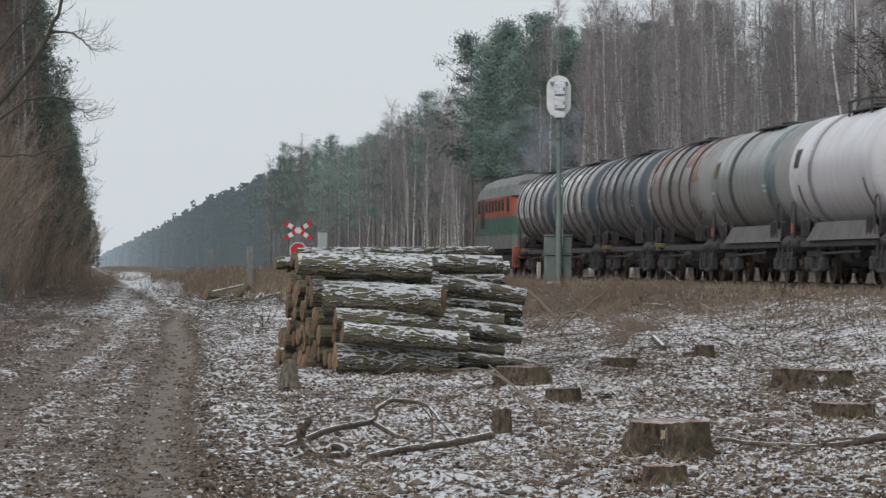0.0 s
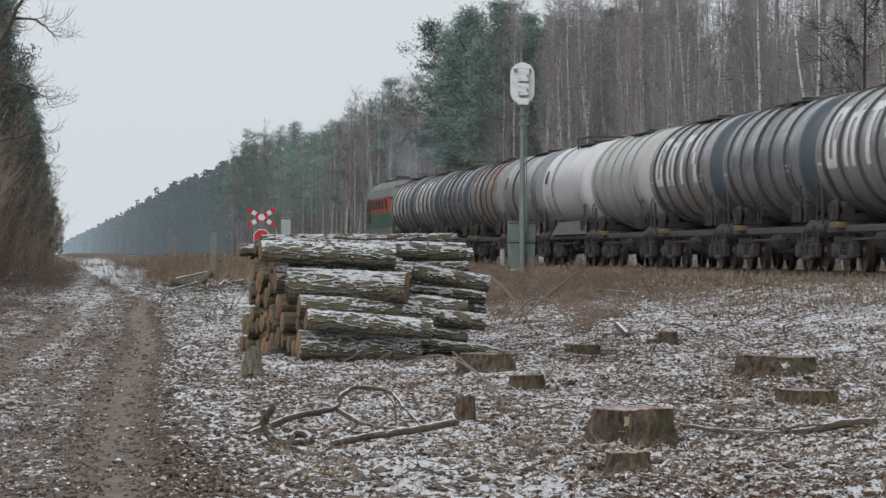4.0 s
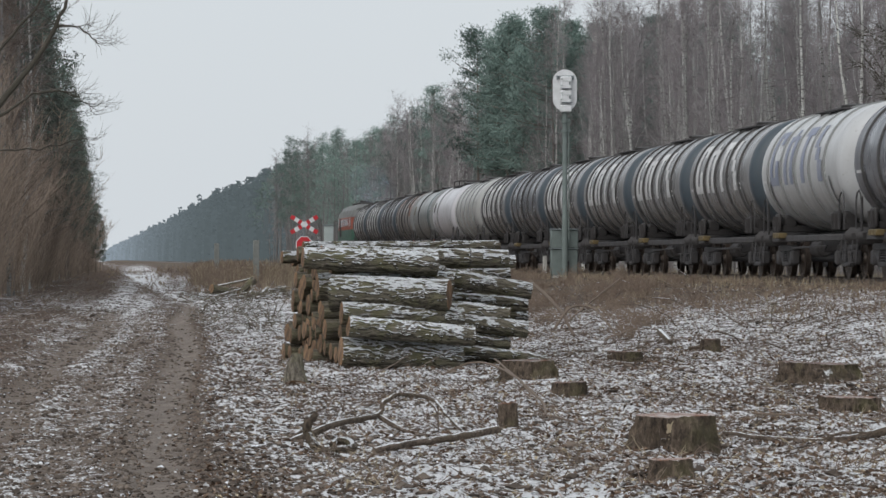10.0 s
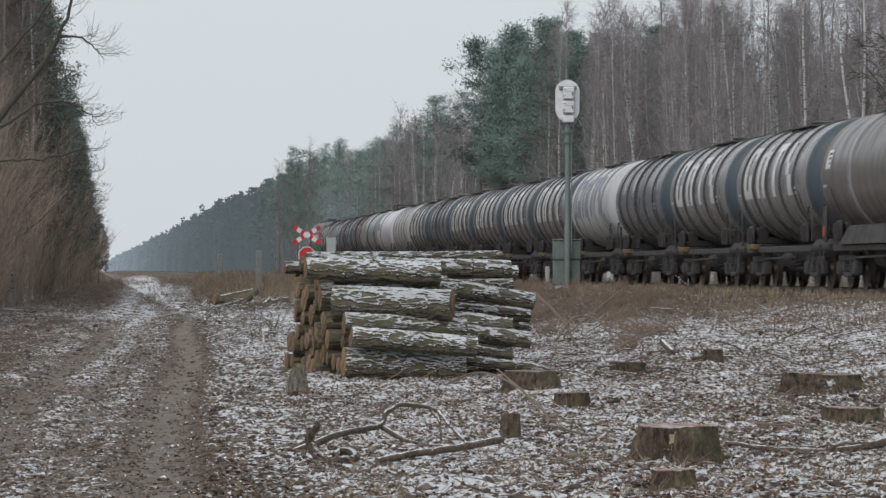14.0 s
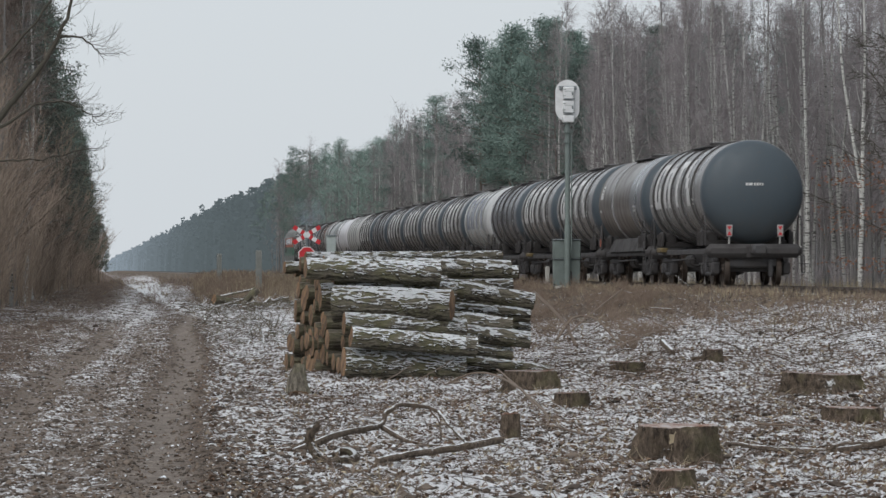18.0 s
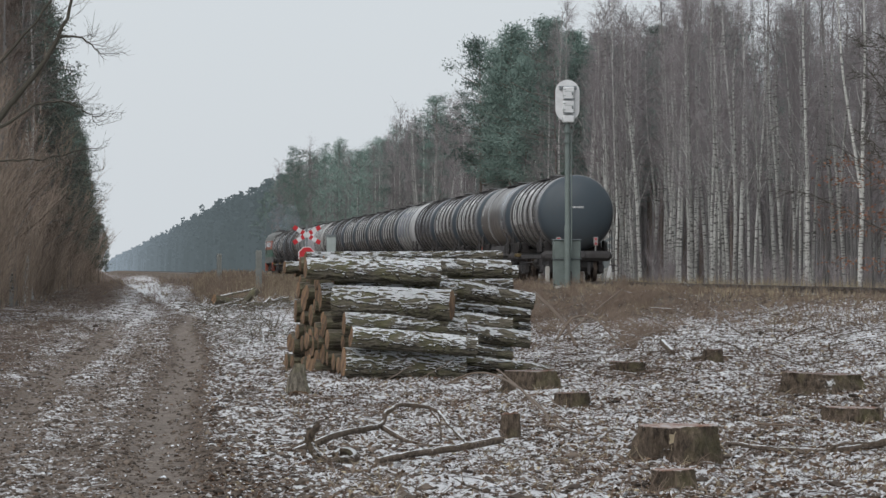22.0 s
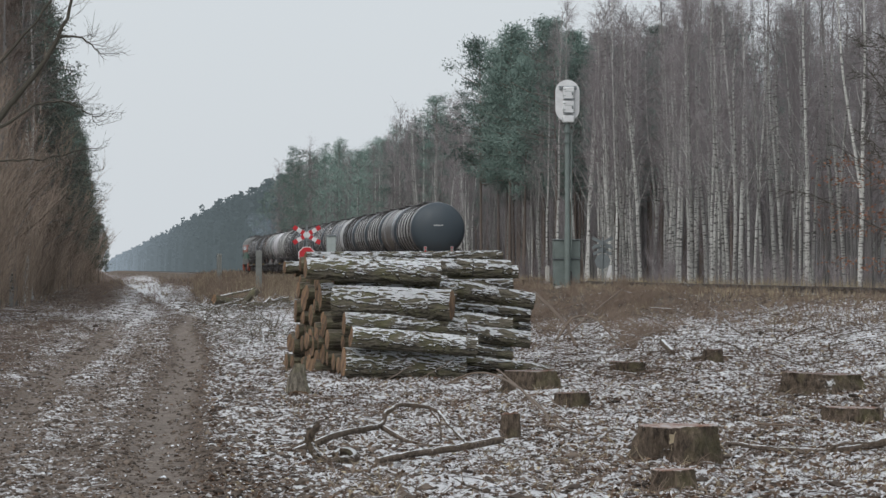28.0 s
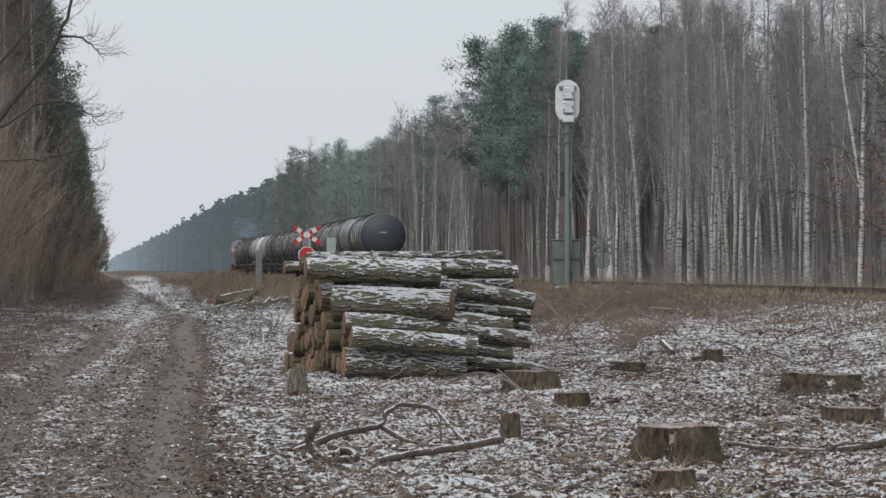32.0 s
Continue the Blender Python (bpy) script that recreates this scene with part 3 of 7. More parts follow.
def bogie(parent, y):
    """A two-axle bogie with cast side frames."""
    b = part("bogie", Geo().box((0, y, 0.55), (2.0, 0.45, 0.28), 0.04), IRON, parent)
    for s in (-1.02, 1.02):
        g = Geo()
        g.box((s, y, 0.74), (0.16, 2.0, 0.16), 0.03)
        g.box((s, y, 0.34), (0.16, 0.9, 0.12), 0.03)
        for k in (-1, 1):
            g.tube([(s, y + k * 0.9, 0.70), (s, y + k * 0.42, 0.34)], [0.09, 0.08], 6)
            g.box((s, y + k * 0.925, 0.50), (0.24, 0.34, 0.36), 0.05)
            g.box((s, y + k * 0.38, 0.55), (0.16, 0.12, 0.34), 0.02)
        part("side_frame", g, IRON, b)
        sp = Geo()
        for k in (-0.16, 0.0, 0.16):
            pts = [(s + 0.075 * math.cos(a), y + k + 0.075 * math.sin(a), 0.41 + 0.24 * a / (8 * math.pi)) for a in np.linspace(0, 8 * math.pi, 33)]
            sp.tube(pts, [0.016] * len(pts), 4)
        part("spring", sp, IRON, b)
    for k in (-0.925, 0.925):
        for s in (-0.76, 0.76):
            prof = [(0.06, -0.10), (0.12, -0.10), (0.15, -0.04), (0.38, -0.04), (0.40, -0.065), (0.475, -0.065), (0.475, 0.05), (0.50, 0.055), (0.50, 0.08), (0.40, 0.085), (0.38, 0.03), (0.15, 0.04), (0.06, 0.06)]
            g = Geo().lathe([(r, -h * (1 if s > 0 else -1)) for r, h in prof], 32, (s, y + k, 0.475), "x")
            part("wheel", g, STEEL, b)
        part("axle", Geo().lathe([(0.0, -1.1), (0.08, -1.1), (0.085, 1.1), (0.0, 1.1)], 12, (0, y + k, 0.475), "x"), IRON, b)
    return b


def patch(g, y0, y1, a0, a1, r=R_TANK + 0.012, n=10):
    """A patch of paint on the near or far side of a barrel; angles from the top, towards the left side."""
    k = len(g.v)
    for y in (y0, y1):
        for i in range(n + 1):
            a = radians(a0 + (a1 - a0) * i / n)
            g.v.append((-r * math.sin(a), y, AXIS + r * math.cos(a)))
    g.f += [(k + i, k + i + 1, k + n + 2 + i, k + n + 1 + i) for i in range(n)]


def head_profile(y, out):
    """A dished end from its rim to its middle."""
    return [(R_TANK * math.cos(a) if a < 1.5 else 0.0, y + out * 0.62 * math.sin(a)) for a in np.linspace(0, math.pi / 2, 12)]


def tank_car(label, barrel_mat, end_mat, hoops, glyphs=None, hoop_mat=HOOP, apron=False, caged=False, band=None, badge=None, tail=False, ladder=False, rusted=(), stripe=False):
    """A four-axle tank wagon, heading along +y, standing on the rails at its middle."""
    car = thing("tank_wagon", Matrix(), label, "tank wagon", "wagons of the oil train")
    prof = [(R_TANK, y) for y in np.linspace(-HALF, HALF, 9)]
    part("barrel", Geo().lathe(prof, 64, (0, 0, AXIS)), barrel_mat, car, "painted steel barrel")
    part("end_head", Geo().lathe(head_profile(HALF, 1), 64, (0, 0, AXIS)), end_mat, car)
    part("end_head", Geo().lathe(head_profile(-HALF, -1), 64, (0, 0, AXIS)), end_mat, car, "dark dished tank end")
    for y in hoops:
        w = 0.07 if len(hoops) > 2 else 0.16
        part("hoop", Geo().lathe([(R_TANK, y - w), (R_TANK + 0.045, y - w + 0.01), (R_TANK + 0.045, y + w - 0.01), (R_TANK, y + w)], 64, (0, 0, AXIS)), hoop_mat, car, "raised steel hoop")
    if band:
        y0, y1, mat = band
        part("painted_band", Geo().lathe([(R_TANK + 0.006, y0), (R_TANK + 0.006, y1)], 64, (0, 0, AXIS)), mat, car, "broad painted band")
    for y in (-HALF + 0.02, HALF - 0.02):
        part("weld_seam", Geo().lathe([(R_TANK, y - 0.03), (R_TANK + 0.015, y), (R_TANK, y + 0.03)], 64, (0, 0, AXIS)), barrel_mat, car)
    if glyphs:
        # big faded marks, kept as plain upright shapes with a slot
        for i, y in enumerate((3.25, 1.35, -0.55, -2.45)):
            for sgn in (1, -1):
                g = Geo()
                w = 0.58
                spans = ([(y + w, y + w - 0.40, 48, 104), (y - w + 0.42, y - w, 48, 64), (y - w + 0.42, y - w, 80, 104), (y + w - 0.40, y - w + 0.42, 48, 56), (y + w - 0.40, y - w + 0.42, 96, 104)],
                         [(y + w, y + w - 0.40, 56, 104), (y - w + 0.40, y - w, 56, 104), (y + w - 0.40, y - w + 0.40, 48, 62)],
                         [(y + 0.22, y - 0.22, 58, 104), (y + w, y - w, 48, 58)],
                         [(y + w, y + 0.10, 48, 72), (y + 0.25, y - 0.25, 72, 84), (y - 0.05, y - w, 84, 104)])[i]
                for y1, y0, a0, a1 in spans:
                    patch(g, y0, y1, a0 * sgn, a1 * sgn)
                part("painted_mark", g, glyphs, car, "faded painted mark")
    if badge:
        g = Geo()
        patch(g, 3.9, 4.5, 66, 84)
        part("label_panel", g, badge, car, "small label panel")
        g = Geo()
        for k in range(3):
            patch(g, 3.98, 4.35 - 0.1 * k, 69 + 4.5 * k, 71 + 4.5 * k, R_TANK + 0.016)
        part("label_bars", g, IRON, car)
    if rusted:
        for y0, y1, a0, a1 in rusted:
            g = Geo()
            patch(g, y0, y1, a0, a1, R_TANK + 0.010, 16)
            part("rust_stain", g, RUST_PATCH, car, "orange rust stain")
    if stripe:
        part("teal_stripe", Geo().lathe([(R_TANK + 0.008, -4.95), (R_TANK + 0.008, -3.2)], 64, (0, 0, AXIS)), TEAL_STRIPE, car, "faded teal stripe")
    # small marks on the flank
    for y, a in ((-3.6, 96), (-3.6, 101), (4.3, 98)):
        g = Geo()
        patch(g, y, y + 0.5, a, a + 2.4)
        part("stencil_bar", g, LETTER, car)
    # top: hatch, walkway, hand rails
    hatch = part("hatch", Geo().lathe([(0.0, 0.0), (0.36, 0.0), (0.36, 0.04), (0.40, 0.04), (0.40, 0.08)], 20, (0, 0, AXIS + R_TANK - 0.03), "z"), FRAME, car)
    part("lid", Geo().lathe([(0.42, 0.08), (0.42, 0.11), (0.25, 0.14), (0.0, 0.15)], 20, (0, 0, AXIS + R_TANK - 0.03), "z"), HOOP, hatch, "dark hatch lid")
    w = Geo()
    for x in (-0.62, 0.62):
        w.box((x * 0.85, 0, AXIS + 1.435), (0.40, 3.4, 0.04), 0.01)
        for y in (-1.1, 0, 1.1):
            w.box((x * 0.85, y, AXIS + 1.37), (0.36, 0.06, 0.12), 0)
    part("top_walkway", w, IRON, car, "dark chequered top walkway")
    valve = Geo().lathe([(0.0, 0.14), (0.12, 0.14), (0.12, 0.0)], 12, (0.15, 1.5, AXIS + R_TANK - 0.02), "z")
    part("safety_valve", valve, HOOP, car)
    if caged:
        c = Geo()
        for x in (-0.75, 0.75):
            c.tube([(x, -1.3, AXIS + 1.3), (x, -1.3, AXIS + 1.66), (x, 1.3, AXIS + 1.66), (x, 1.3, AXIS + 1.3)], [0.03] * 4, 6)
        c.tube([(-0.75, -1.3, AXIS + 1.66), (0.75, -1.3, AXIS + 1.66)], [0.03] * 2, 6)
        part("top_rail", c, FRAME, car)
    # ladders
    for y in (-0.35,):
        for s in ((-1, 1) if ladder else (1,)):
            lad = Geo()
            for dy in (0, 0.42):
                pts = [(s * (R_TANK + 0.09) * math.sin(a), y + dy, AXIS + (R_TANK + 0.09) * math.cos(a)) for a in np.linspace(0.45, 1.95, 12)]
                pts.append((s * 1.5, y + dy, 1.15))
                lad.tube(pts, [0.018] * len(pts), 5)
            for a in np.linspace(0.6, 1.9, 9):
                lad.tube([(s * (R_TANK + 0.09) * math.sin(a), y, AXIS + (R_TANK + 0.09) * math.cos(a)), (s * (R_TANK + 0.09) * math.sin(a), y + 0.42, AXIS + (R_TANK + 0.09) * math.cos(a))], [0.012] * 2, 4)
            part("ladder", lad, HOOP, car)
    # underframe
    part("centre_sill", Geo().box((0, 0, 0.98), (0.5, 11.0, 0.34), 0.02), FRAME, car)
    for s in (-1.25, 1.25):
        part("side_sill", Geo().box((s, 0, 0.98), (0.12, 9.2, 0.16), 0.02), IRON, car)
    for y in (-5.35, 5.35):
        part("end_beam", Geo().box((0, y, 1.0), (2.80, 0.30, 0.40), 0.13), FRAME, car)
        cp = Geo().box((0, y * 1.06, 1.04), (0.28, 0.75, 0.28), 0.05)
        cp.box((0.08, y * 1.115, 1.04), (0.4, 0.22, 0.32), 0.06)
        part("coupler", cp, IRON, car)
        # added block, no real part: fills the dark space under the beam
        part("draft_gear", Geo().box((0, y * 0.93, 0.72), (1.5, 0.5, 0.42), 0.06).box((0.5, y * 0.99, 0.5), (0.14, 0.1, 0.5), 0.03), IRON, car)
        for s in (-1, 1):
            st = Geo()
            st.tube([(s * 1.42, y - 0.25, 0.9), (s * 1.45, y - 0.25, 0.38), (s * 1.45, y + 0.25, 0.38), (s * 1.42, y + 0.25, 0.9)], [0.022] * 4, 5)
            st.box((s * 1.45, y, 0.63), (0.2, 0.5, 0.03), 0)
            part("step", st, IRON, car)
            hr = Geo()
            sg = 1 if y > 0 else -1
            hr.tube([(s * 1.4, y - 0.05 * sg, 1.15), (s * 1.4, y - 0.05 * sg, 1.80), (s * 1.4, y - 0.14 * sg, 1.98), (s * 1.4, y - 0.38 * sg, 2.04), (s * 1.4, y - 0.55 * sg, 1.94), (s * 1.4, y - 0.62 * sg, 1.75), (s * 1.4, y - 0.62 * sg, 1.15)], [0.020] * 7, 5)
            part("handrail", hr, IRON, car)
    for y in (-3.9, 3.9):
        g = Geo().box((0, y, 1.24), (2.7, 0.34, 0.18), 0.03)
        for s in (-1, 1):
            g.box((s * 0.98, y, 1.42), (0.36, 0.36, 0.36), 0.06)
            g.box((s * 1.27, y, 1.40), (0.10, 0.55, 0.46), 0.04)
            for dy in (-0.2, 0.2):
                g.box((s * 1.34, y + dy, 1.36), (0.10, 0.04, 0.40), 0.01)
        part("saddle", g, FRAME, car)
        for s in (-1, 1):
            part("tie_band", Geo().lathe([(R_TANK + 0.02, y - 0.06), (R_TANK + 0.02, y + 0.06)], 10, (0, 0, AXIS), "y", radians(100) * s, radians(128) * s), FRAME, car)
        bogie(car, y)
    g = Geo().lathe([(0.0, -0.55), (0.16, -0.55), (0.2, -0.5), (0.2, 0.5), (0.16, 0.55), (0, 0.55)], 16, (-0.75, 0.9, 0.72), "y")
    part("air_tank", g, IRON, car)
    g = Geo().box((-0.9, -1.1, 0.78), (0.35, 0.5, 0.3), 0.04).tube([(-1.2, -2.2, 0.78), (-1.2, 2.4, 0.74)], [0.03, 0.03], 6)
    g.tube([(0, -0.9, 0.5), (0, 0.0, 0.45), (0, 0.9, 0.5)], [0.05] * 3, 6)
    part("brake_gear", g, IRON, car)
    g = Geo().lathe([(0.0, 0.62), (0.14, 0.62), (0.16, 0.9), (0.16, 1.25)], 14, (0, 0.1, 0), "z")
    part("drain_valve", g, FRAME, car)
    if apron:
        for s in (-1, 1):
            g = Geo()
            g.add([(s * 1.40, -4.9, 1.06), (s * 1.40, 3.4, 1.06), (s * 1.24, 2.9, 1.50), (s * 1.24, -3.9, 1.50), (s * 1.34, -4.9, 1.06), (s * 1.34, 3.4, 1.06), (s * 1.18, 2.9, 1.50), (s * 1.18, -3.9, 1.50)],
                  [(0, 1, 2, 3), (7, 6, 5, 4), (0, 4, 5, 1), (1, 5, 6, 2), (2, 6, 7, 3), (3, 7, 4, 0)])
            part("apron_plate", g, FRAME if barrel_mat is BROWN_TANK else DUSTY, car, "sloping skirt plate", smooth=False)
            g = Geo().box((s * 1.45, 4.75, 1.55), (0.06, 0.34, 0.85), 0.02)
            part("label_board", g, FRAME, car)
            part("orange_plate", Geo().box((s * 1.49, 4.75, 1.38), (0.02, 0.24, 0.24), 0), ORANGE, car, "orange hazard plate")
    else:
        for s in (-1, 1):
            g = Geo().box((s * 1.33, 5.0, 1.5), (0.05, 0.08, 0.8), 0.01)
            part("stanchion", g, HOOP, car)
            part("handbrake_box", Geo().box((s * 1.38, 3.1, 1.06), (0.22, 0.9, 0.14), 0.02), YELLOW, car, "faded yellow brake step")
    if tail:
        for s in (-1, 1):
            x = s * 0.74
            b = part("tail_board", Geo().box((x, -5.55, 1.58), (0.175, 0.03, 0.34), 0.01), PALE_TANK, car, "white tail marker board")
            g = Geo()
            for k in (1, -1):
                g.add([(x - 0.065, -5.575, 1.58 + k * 0.13), (x + 0.065, -5.575, 1.58 + k * 0.13), (x, -5.575, 1.58 + k * 0.012)], [(0, 1, 2)])
            part("red_mark", g, RED, b, "red triangles", False)
            part("bracket", Geo().tube([(x, -5.5, 1.2), (x, -5.53, 1.45)], [0.03, 0.025], 6), PALE_TANK, b)
        for a, w2 in ((-0.24, 0.05), (-0.17, 0.03), (-0.11, 0.07), (-0.01, 0.05), (0.07, 0.06), (0.15, 0.05), (0.22, 0.04)):
            part("number_bar", Geo().box((a, -HALF - 0.615, AXIS + 0.22), (w2, 0.02, 0.075), 0), LETTER, car, "small white bar")
    return car


def locomotive():
    """A six-axle diesel locomotive in orange and green."""
    loco = thing("diesel_locomotive", Matrix(), "orange and green six-axle diesel locomotive hauling the tank wagons", "locomotive")
    half = 8.2

    def shell(z0, z1, w, mat, name, r=0.0, lean=0.0):
        """A wall band of the body with rounded cab ends."""
        g = Geo()
        outline = []
        for sy in (1, -1):
            for a in np.linspace(-90, 90, 13):
                outline.append((w * math.sin(radians(a)) * sy * (1.0 if abs(a) > 80 else 1.0), sy, abs(math.cos(radians(a)))))
        ring = lambda z, k, back: [(x * k, sy * (half - 0.9 - back + 0.9 * c), z) for x, sy, c in outline]
        a, b = ring(z0, 1, 0), ring(z1, 1 - r, lean)
        n = len(a)
        g.add(a + b, [(i, (i + 1) % n, n + (i + 1) % n, n + i) for i in range(n)])
        return part(name, g, mat, loco)
    shell(1.15, 1.75, 1.47, LOCO_GREY, "lower_body")
    shell(1.75, 2.50, 1.475, LOCO_GREEN, "green_band")
    shell(2.50, 3.35, 1.475, ORANGE, "orange_band", 0.0, 0.25)
    shell(3.35, 3.80, 1.475, LOCO_GREY, "cornice", 0.10, 0.25)
    g = Geo()
    prof = [(-1.33, 3.79), (-1.15, 4.05), (-0.7, 4.25), (0.7, 4.25), (1.15, 4.05), (1.33, 3.79)]
    ys = [-half + 1.1, -half + 1.8, half - 1.8, half - 1.1]
    for y in ys:
        k = 1.0 if abs(y) < half - 1.5 else 0.9
        g.v += [(x * k, y, 3.79 + (z - 3.79) * (1.0 if k == 1.0 else 0.5)) for x, z in prof]
    g.f = [(j * 6 + i, j * 6 + i + 1, j * 6 + 7 + i, j * 6 + 6 + i) for j in range(3) for i in range(5)] + [(0, 1, 2, 3, 4, 5), (23, 22, 21, 20, 19, 18)]
    part("roof", g, LOCO_GREY, loco, "sooty grey roof")
    for y in (-3.5, -1.2, 2.2):
        part("roof_hatch", Geo().box((0, y, 4.3), (1.5, 1.5, 0.14), 0.04), IRON, loco)
    part("exhaust_stack", Geo().lathe([(0.0, 4.2), (0.35, 4.2), (0.35, 4.55), (0.28, 4.55), (0.28, 4.3)], 16, (0, 0.6, 0), "z"), IRON, loco)
    for s in (-1, 1):
        for y in (-6.3, 6.3):
            w = part("cab_window", Geo().box((s * 1.48, y, 3.0), (0.03, 0.8, 0.6), 0.02), GLASS, loco, "dark cab window")
            part("window_frame", Geo().box((s * 1.485, y, 2.67), (0.05, 0.9, 0.05), 0.01), LOCO_GREY, w)
            part("cab_door", Geo().box((s * 1.485, y - 1.0 * (1 if y > 0 else -1), 2.93), (0.02, 0.62, 0.8), 0.02), ORANGE, loco)
        for y in (-4.0, -2.6, -1.2, 0.2, 1.6, 3.0):
            part("side_window", Geo().box((s * 1.48, y, 3.0), (0.03, 0.75, 0.5), 0.02), GLASS, loco)
        for y in (4.3, 5.2):
            lv = part("louvre", Geo().box((s * 1.478, y, 2.7), (0.02, 0.8, 1.3), 0.01), IRON, loco, "dark cooling louvre")
            sl = Geo()
            for k in range(9):
                sl.box((s * 1.495, y, 2.15 + k * 0.135), (0.03, 0.76, 0.03), 0)
            part("slats", sl, FRAME, lv)
        for y in (-7.9, 7.9):
            part("buffer_steps", Geo().box((s * 1.3, y * 0.97, 0.75), (0.3, 0.5, 0.8), 0.04), ORANGE, loco, "orange corner step")
    for y in (-8.05, 8.05):
        for s in (-0.62, 0.62):
            part("windscreen", Geo().box((s, y * 0.965, 3.08), (0.8, 0.05, 0.55), 0.03, Euler((radians(-14 if y > 0 else 14), 0, 0)).to_matrix().to_4x4()), GLASS, loco)
        part("headlight", Geo().lathe([(0.0, 0.05), (0.16, 0.05), (0.18, -0.05)], 16, (0, y * 0.99, 3.55), "y"), WHITE, loco)
        part("end_beam", Geo().box((0, y, 1.0), (2.9, 0.3, 0.5), 0.05), ORANGE, loco)
        part("coupler", Geo().box((0, y * 1.06, 1.04), (0.3, 0.9, 0.3), 0.05), IRON, loco)
    part("fuel_tank", Geo().box((0, 0, 0.75), (2.4, 3.6, 0.7), 0.12), IRON, loco)
    part("underframe", Geo().box((0, 0, 1.08), (2.6, 15.6, 0.2), 0.03), IRON, loco)
    for y0 in (-4.3, 4.3):
        b = part("bogie", Geo().box((0, y0, 0.75), (1.9, 4.4, 0.3), 0.05), IRON, loco)
        for s in (-1.05, 1.05):
            g = Geo().box((s, y0, 0.82), (0.2, 5.2, 0.28), 0.05)
            for k in (-2.1, 0, 2.1):
                g.box((s, y0 + k, 0.55), (0.26, 0.5, 0.4), 0.05)
            part("side_frame", g, IRON, b)
        for k in (-2.1, 0, 2.1):
            for s in (-0.76, 0.76):
                part("wheel", Geo().lathe([(0.0, -0.05), (0.5, -0.05), (0.525, -0.06), (0.525, 0.06), (0.0, 0.05)], 28, (s, y0 + k, 0.525), "x"), STEEL, b)
    return loco


FIVE = (4.1, 2.3, 0.4, -1.5, -3.4)
ONE = (1.6,)
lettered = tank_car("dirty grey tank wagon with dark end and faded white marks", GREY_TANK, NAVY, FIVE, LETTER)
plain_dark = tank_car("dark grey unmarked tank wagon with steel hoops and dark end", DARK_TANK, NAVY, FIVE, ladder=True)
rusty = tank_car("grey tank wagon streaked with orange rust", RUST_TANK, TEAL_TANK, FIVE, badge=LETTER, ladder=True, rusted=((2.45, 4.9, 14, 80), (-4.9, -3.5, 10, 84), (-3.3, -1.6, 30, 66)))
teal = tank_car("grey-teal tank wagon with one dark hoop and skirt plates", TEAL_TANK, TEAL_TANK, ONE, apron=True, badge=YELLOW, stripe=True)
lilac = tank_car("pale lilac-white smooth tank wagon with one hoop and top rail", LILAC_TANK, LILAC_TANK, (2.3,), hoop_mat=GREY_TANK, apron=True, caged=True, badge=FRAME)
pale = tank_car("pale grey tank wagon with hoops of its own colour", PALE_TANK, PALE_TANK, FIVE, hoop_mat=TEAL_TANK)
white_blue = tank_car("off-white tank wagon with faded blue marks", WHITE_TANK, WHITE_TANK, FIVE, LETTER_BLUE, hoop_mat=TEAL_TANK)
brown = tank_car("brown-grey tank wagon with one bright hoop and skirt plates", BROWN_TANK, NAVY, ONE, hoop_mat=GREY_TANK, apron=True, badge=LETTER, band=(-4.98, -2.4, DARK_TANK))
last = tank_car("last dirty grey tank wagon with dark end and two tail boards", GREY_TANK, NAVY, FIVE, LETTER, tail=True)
engine = locomotive()
engine.scale = (1, 0.92, 1)

ORDER = [lettered, lettered, plain_dark, rusty, teal, lilac, pale, lettered, plain_dark, lettered, lettered, lettered, lettered, white_blue, plain_dark, lettered, lettered, brown, last]
TRAIN = []
_used = set()
for _car in ORDER:
    if _car.name in _used:
        TRAIN.append(copy_thing(_car, Matrix()))
    else:
        _used.add(_car.name)
        TRAIN.append(_car)


def smoke_puff(seed, size):
    """One ragged, nearly clear ball of diesel smoke."""
    bm = bmesh.new()
    bmesh.ops.create_icosphere(bm, subdivisions=3, radius=1.0)
    for v in bm.verts:
        v.co *= size * (1 + 0.5 * noise.noise(v.co * 1.4 + Vector((seed * 3.1, 0, 0))) + 0.2 * noise.noise(v.co * 3.5 + Vector((seed, 5, 0))))
        v.co.y *= 1.5
        v.co.z *= 0.8
    me = bpy.data.meshes.new("smoke_puff")
    bm.to_mesh(me)
    bm.free()
    me.polygons.foreach_set("use_smooth", [True] * len(me.polygons))
    me.materials.append(SMOKE)
    return tagged(new("smoke_puff", me), "thin blue-grey puff of diesel exhaust smoke", "smoke", "exhaust of the locomotive")


PUFFS = [smoke_puff(i, 0.75 + 0.35 * i) for i in range(3)]
TAIL_19, SPEED = 117.6, 10.09      # place of the last tank end at 19 s, metres a second


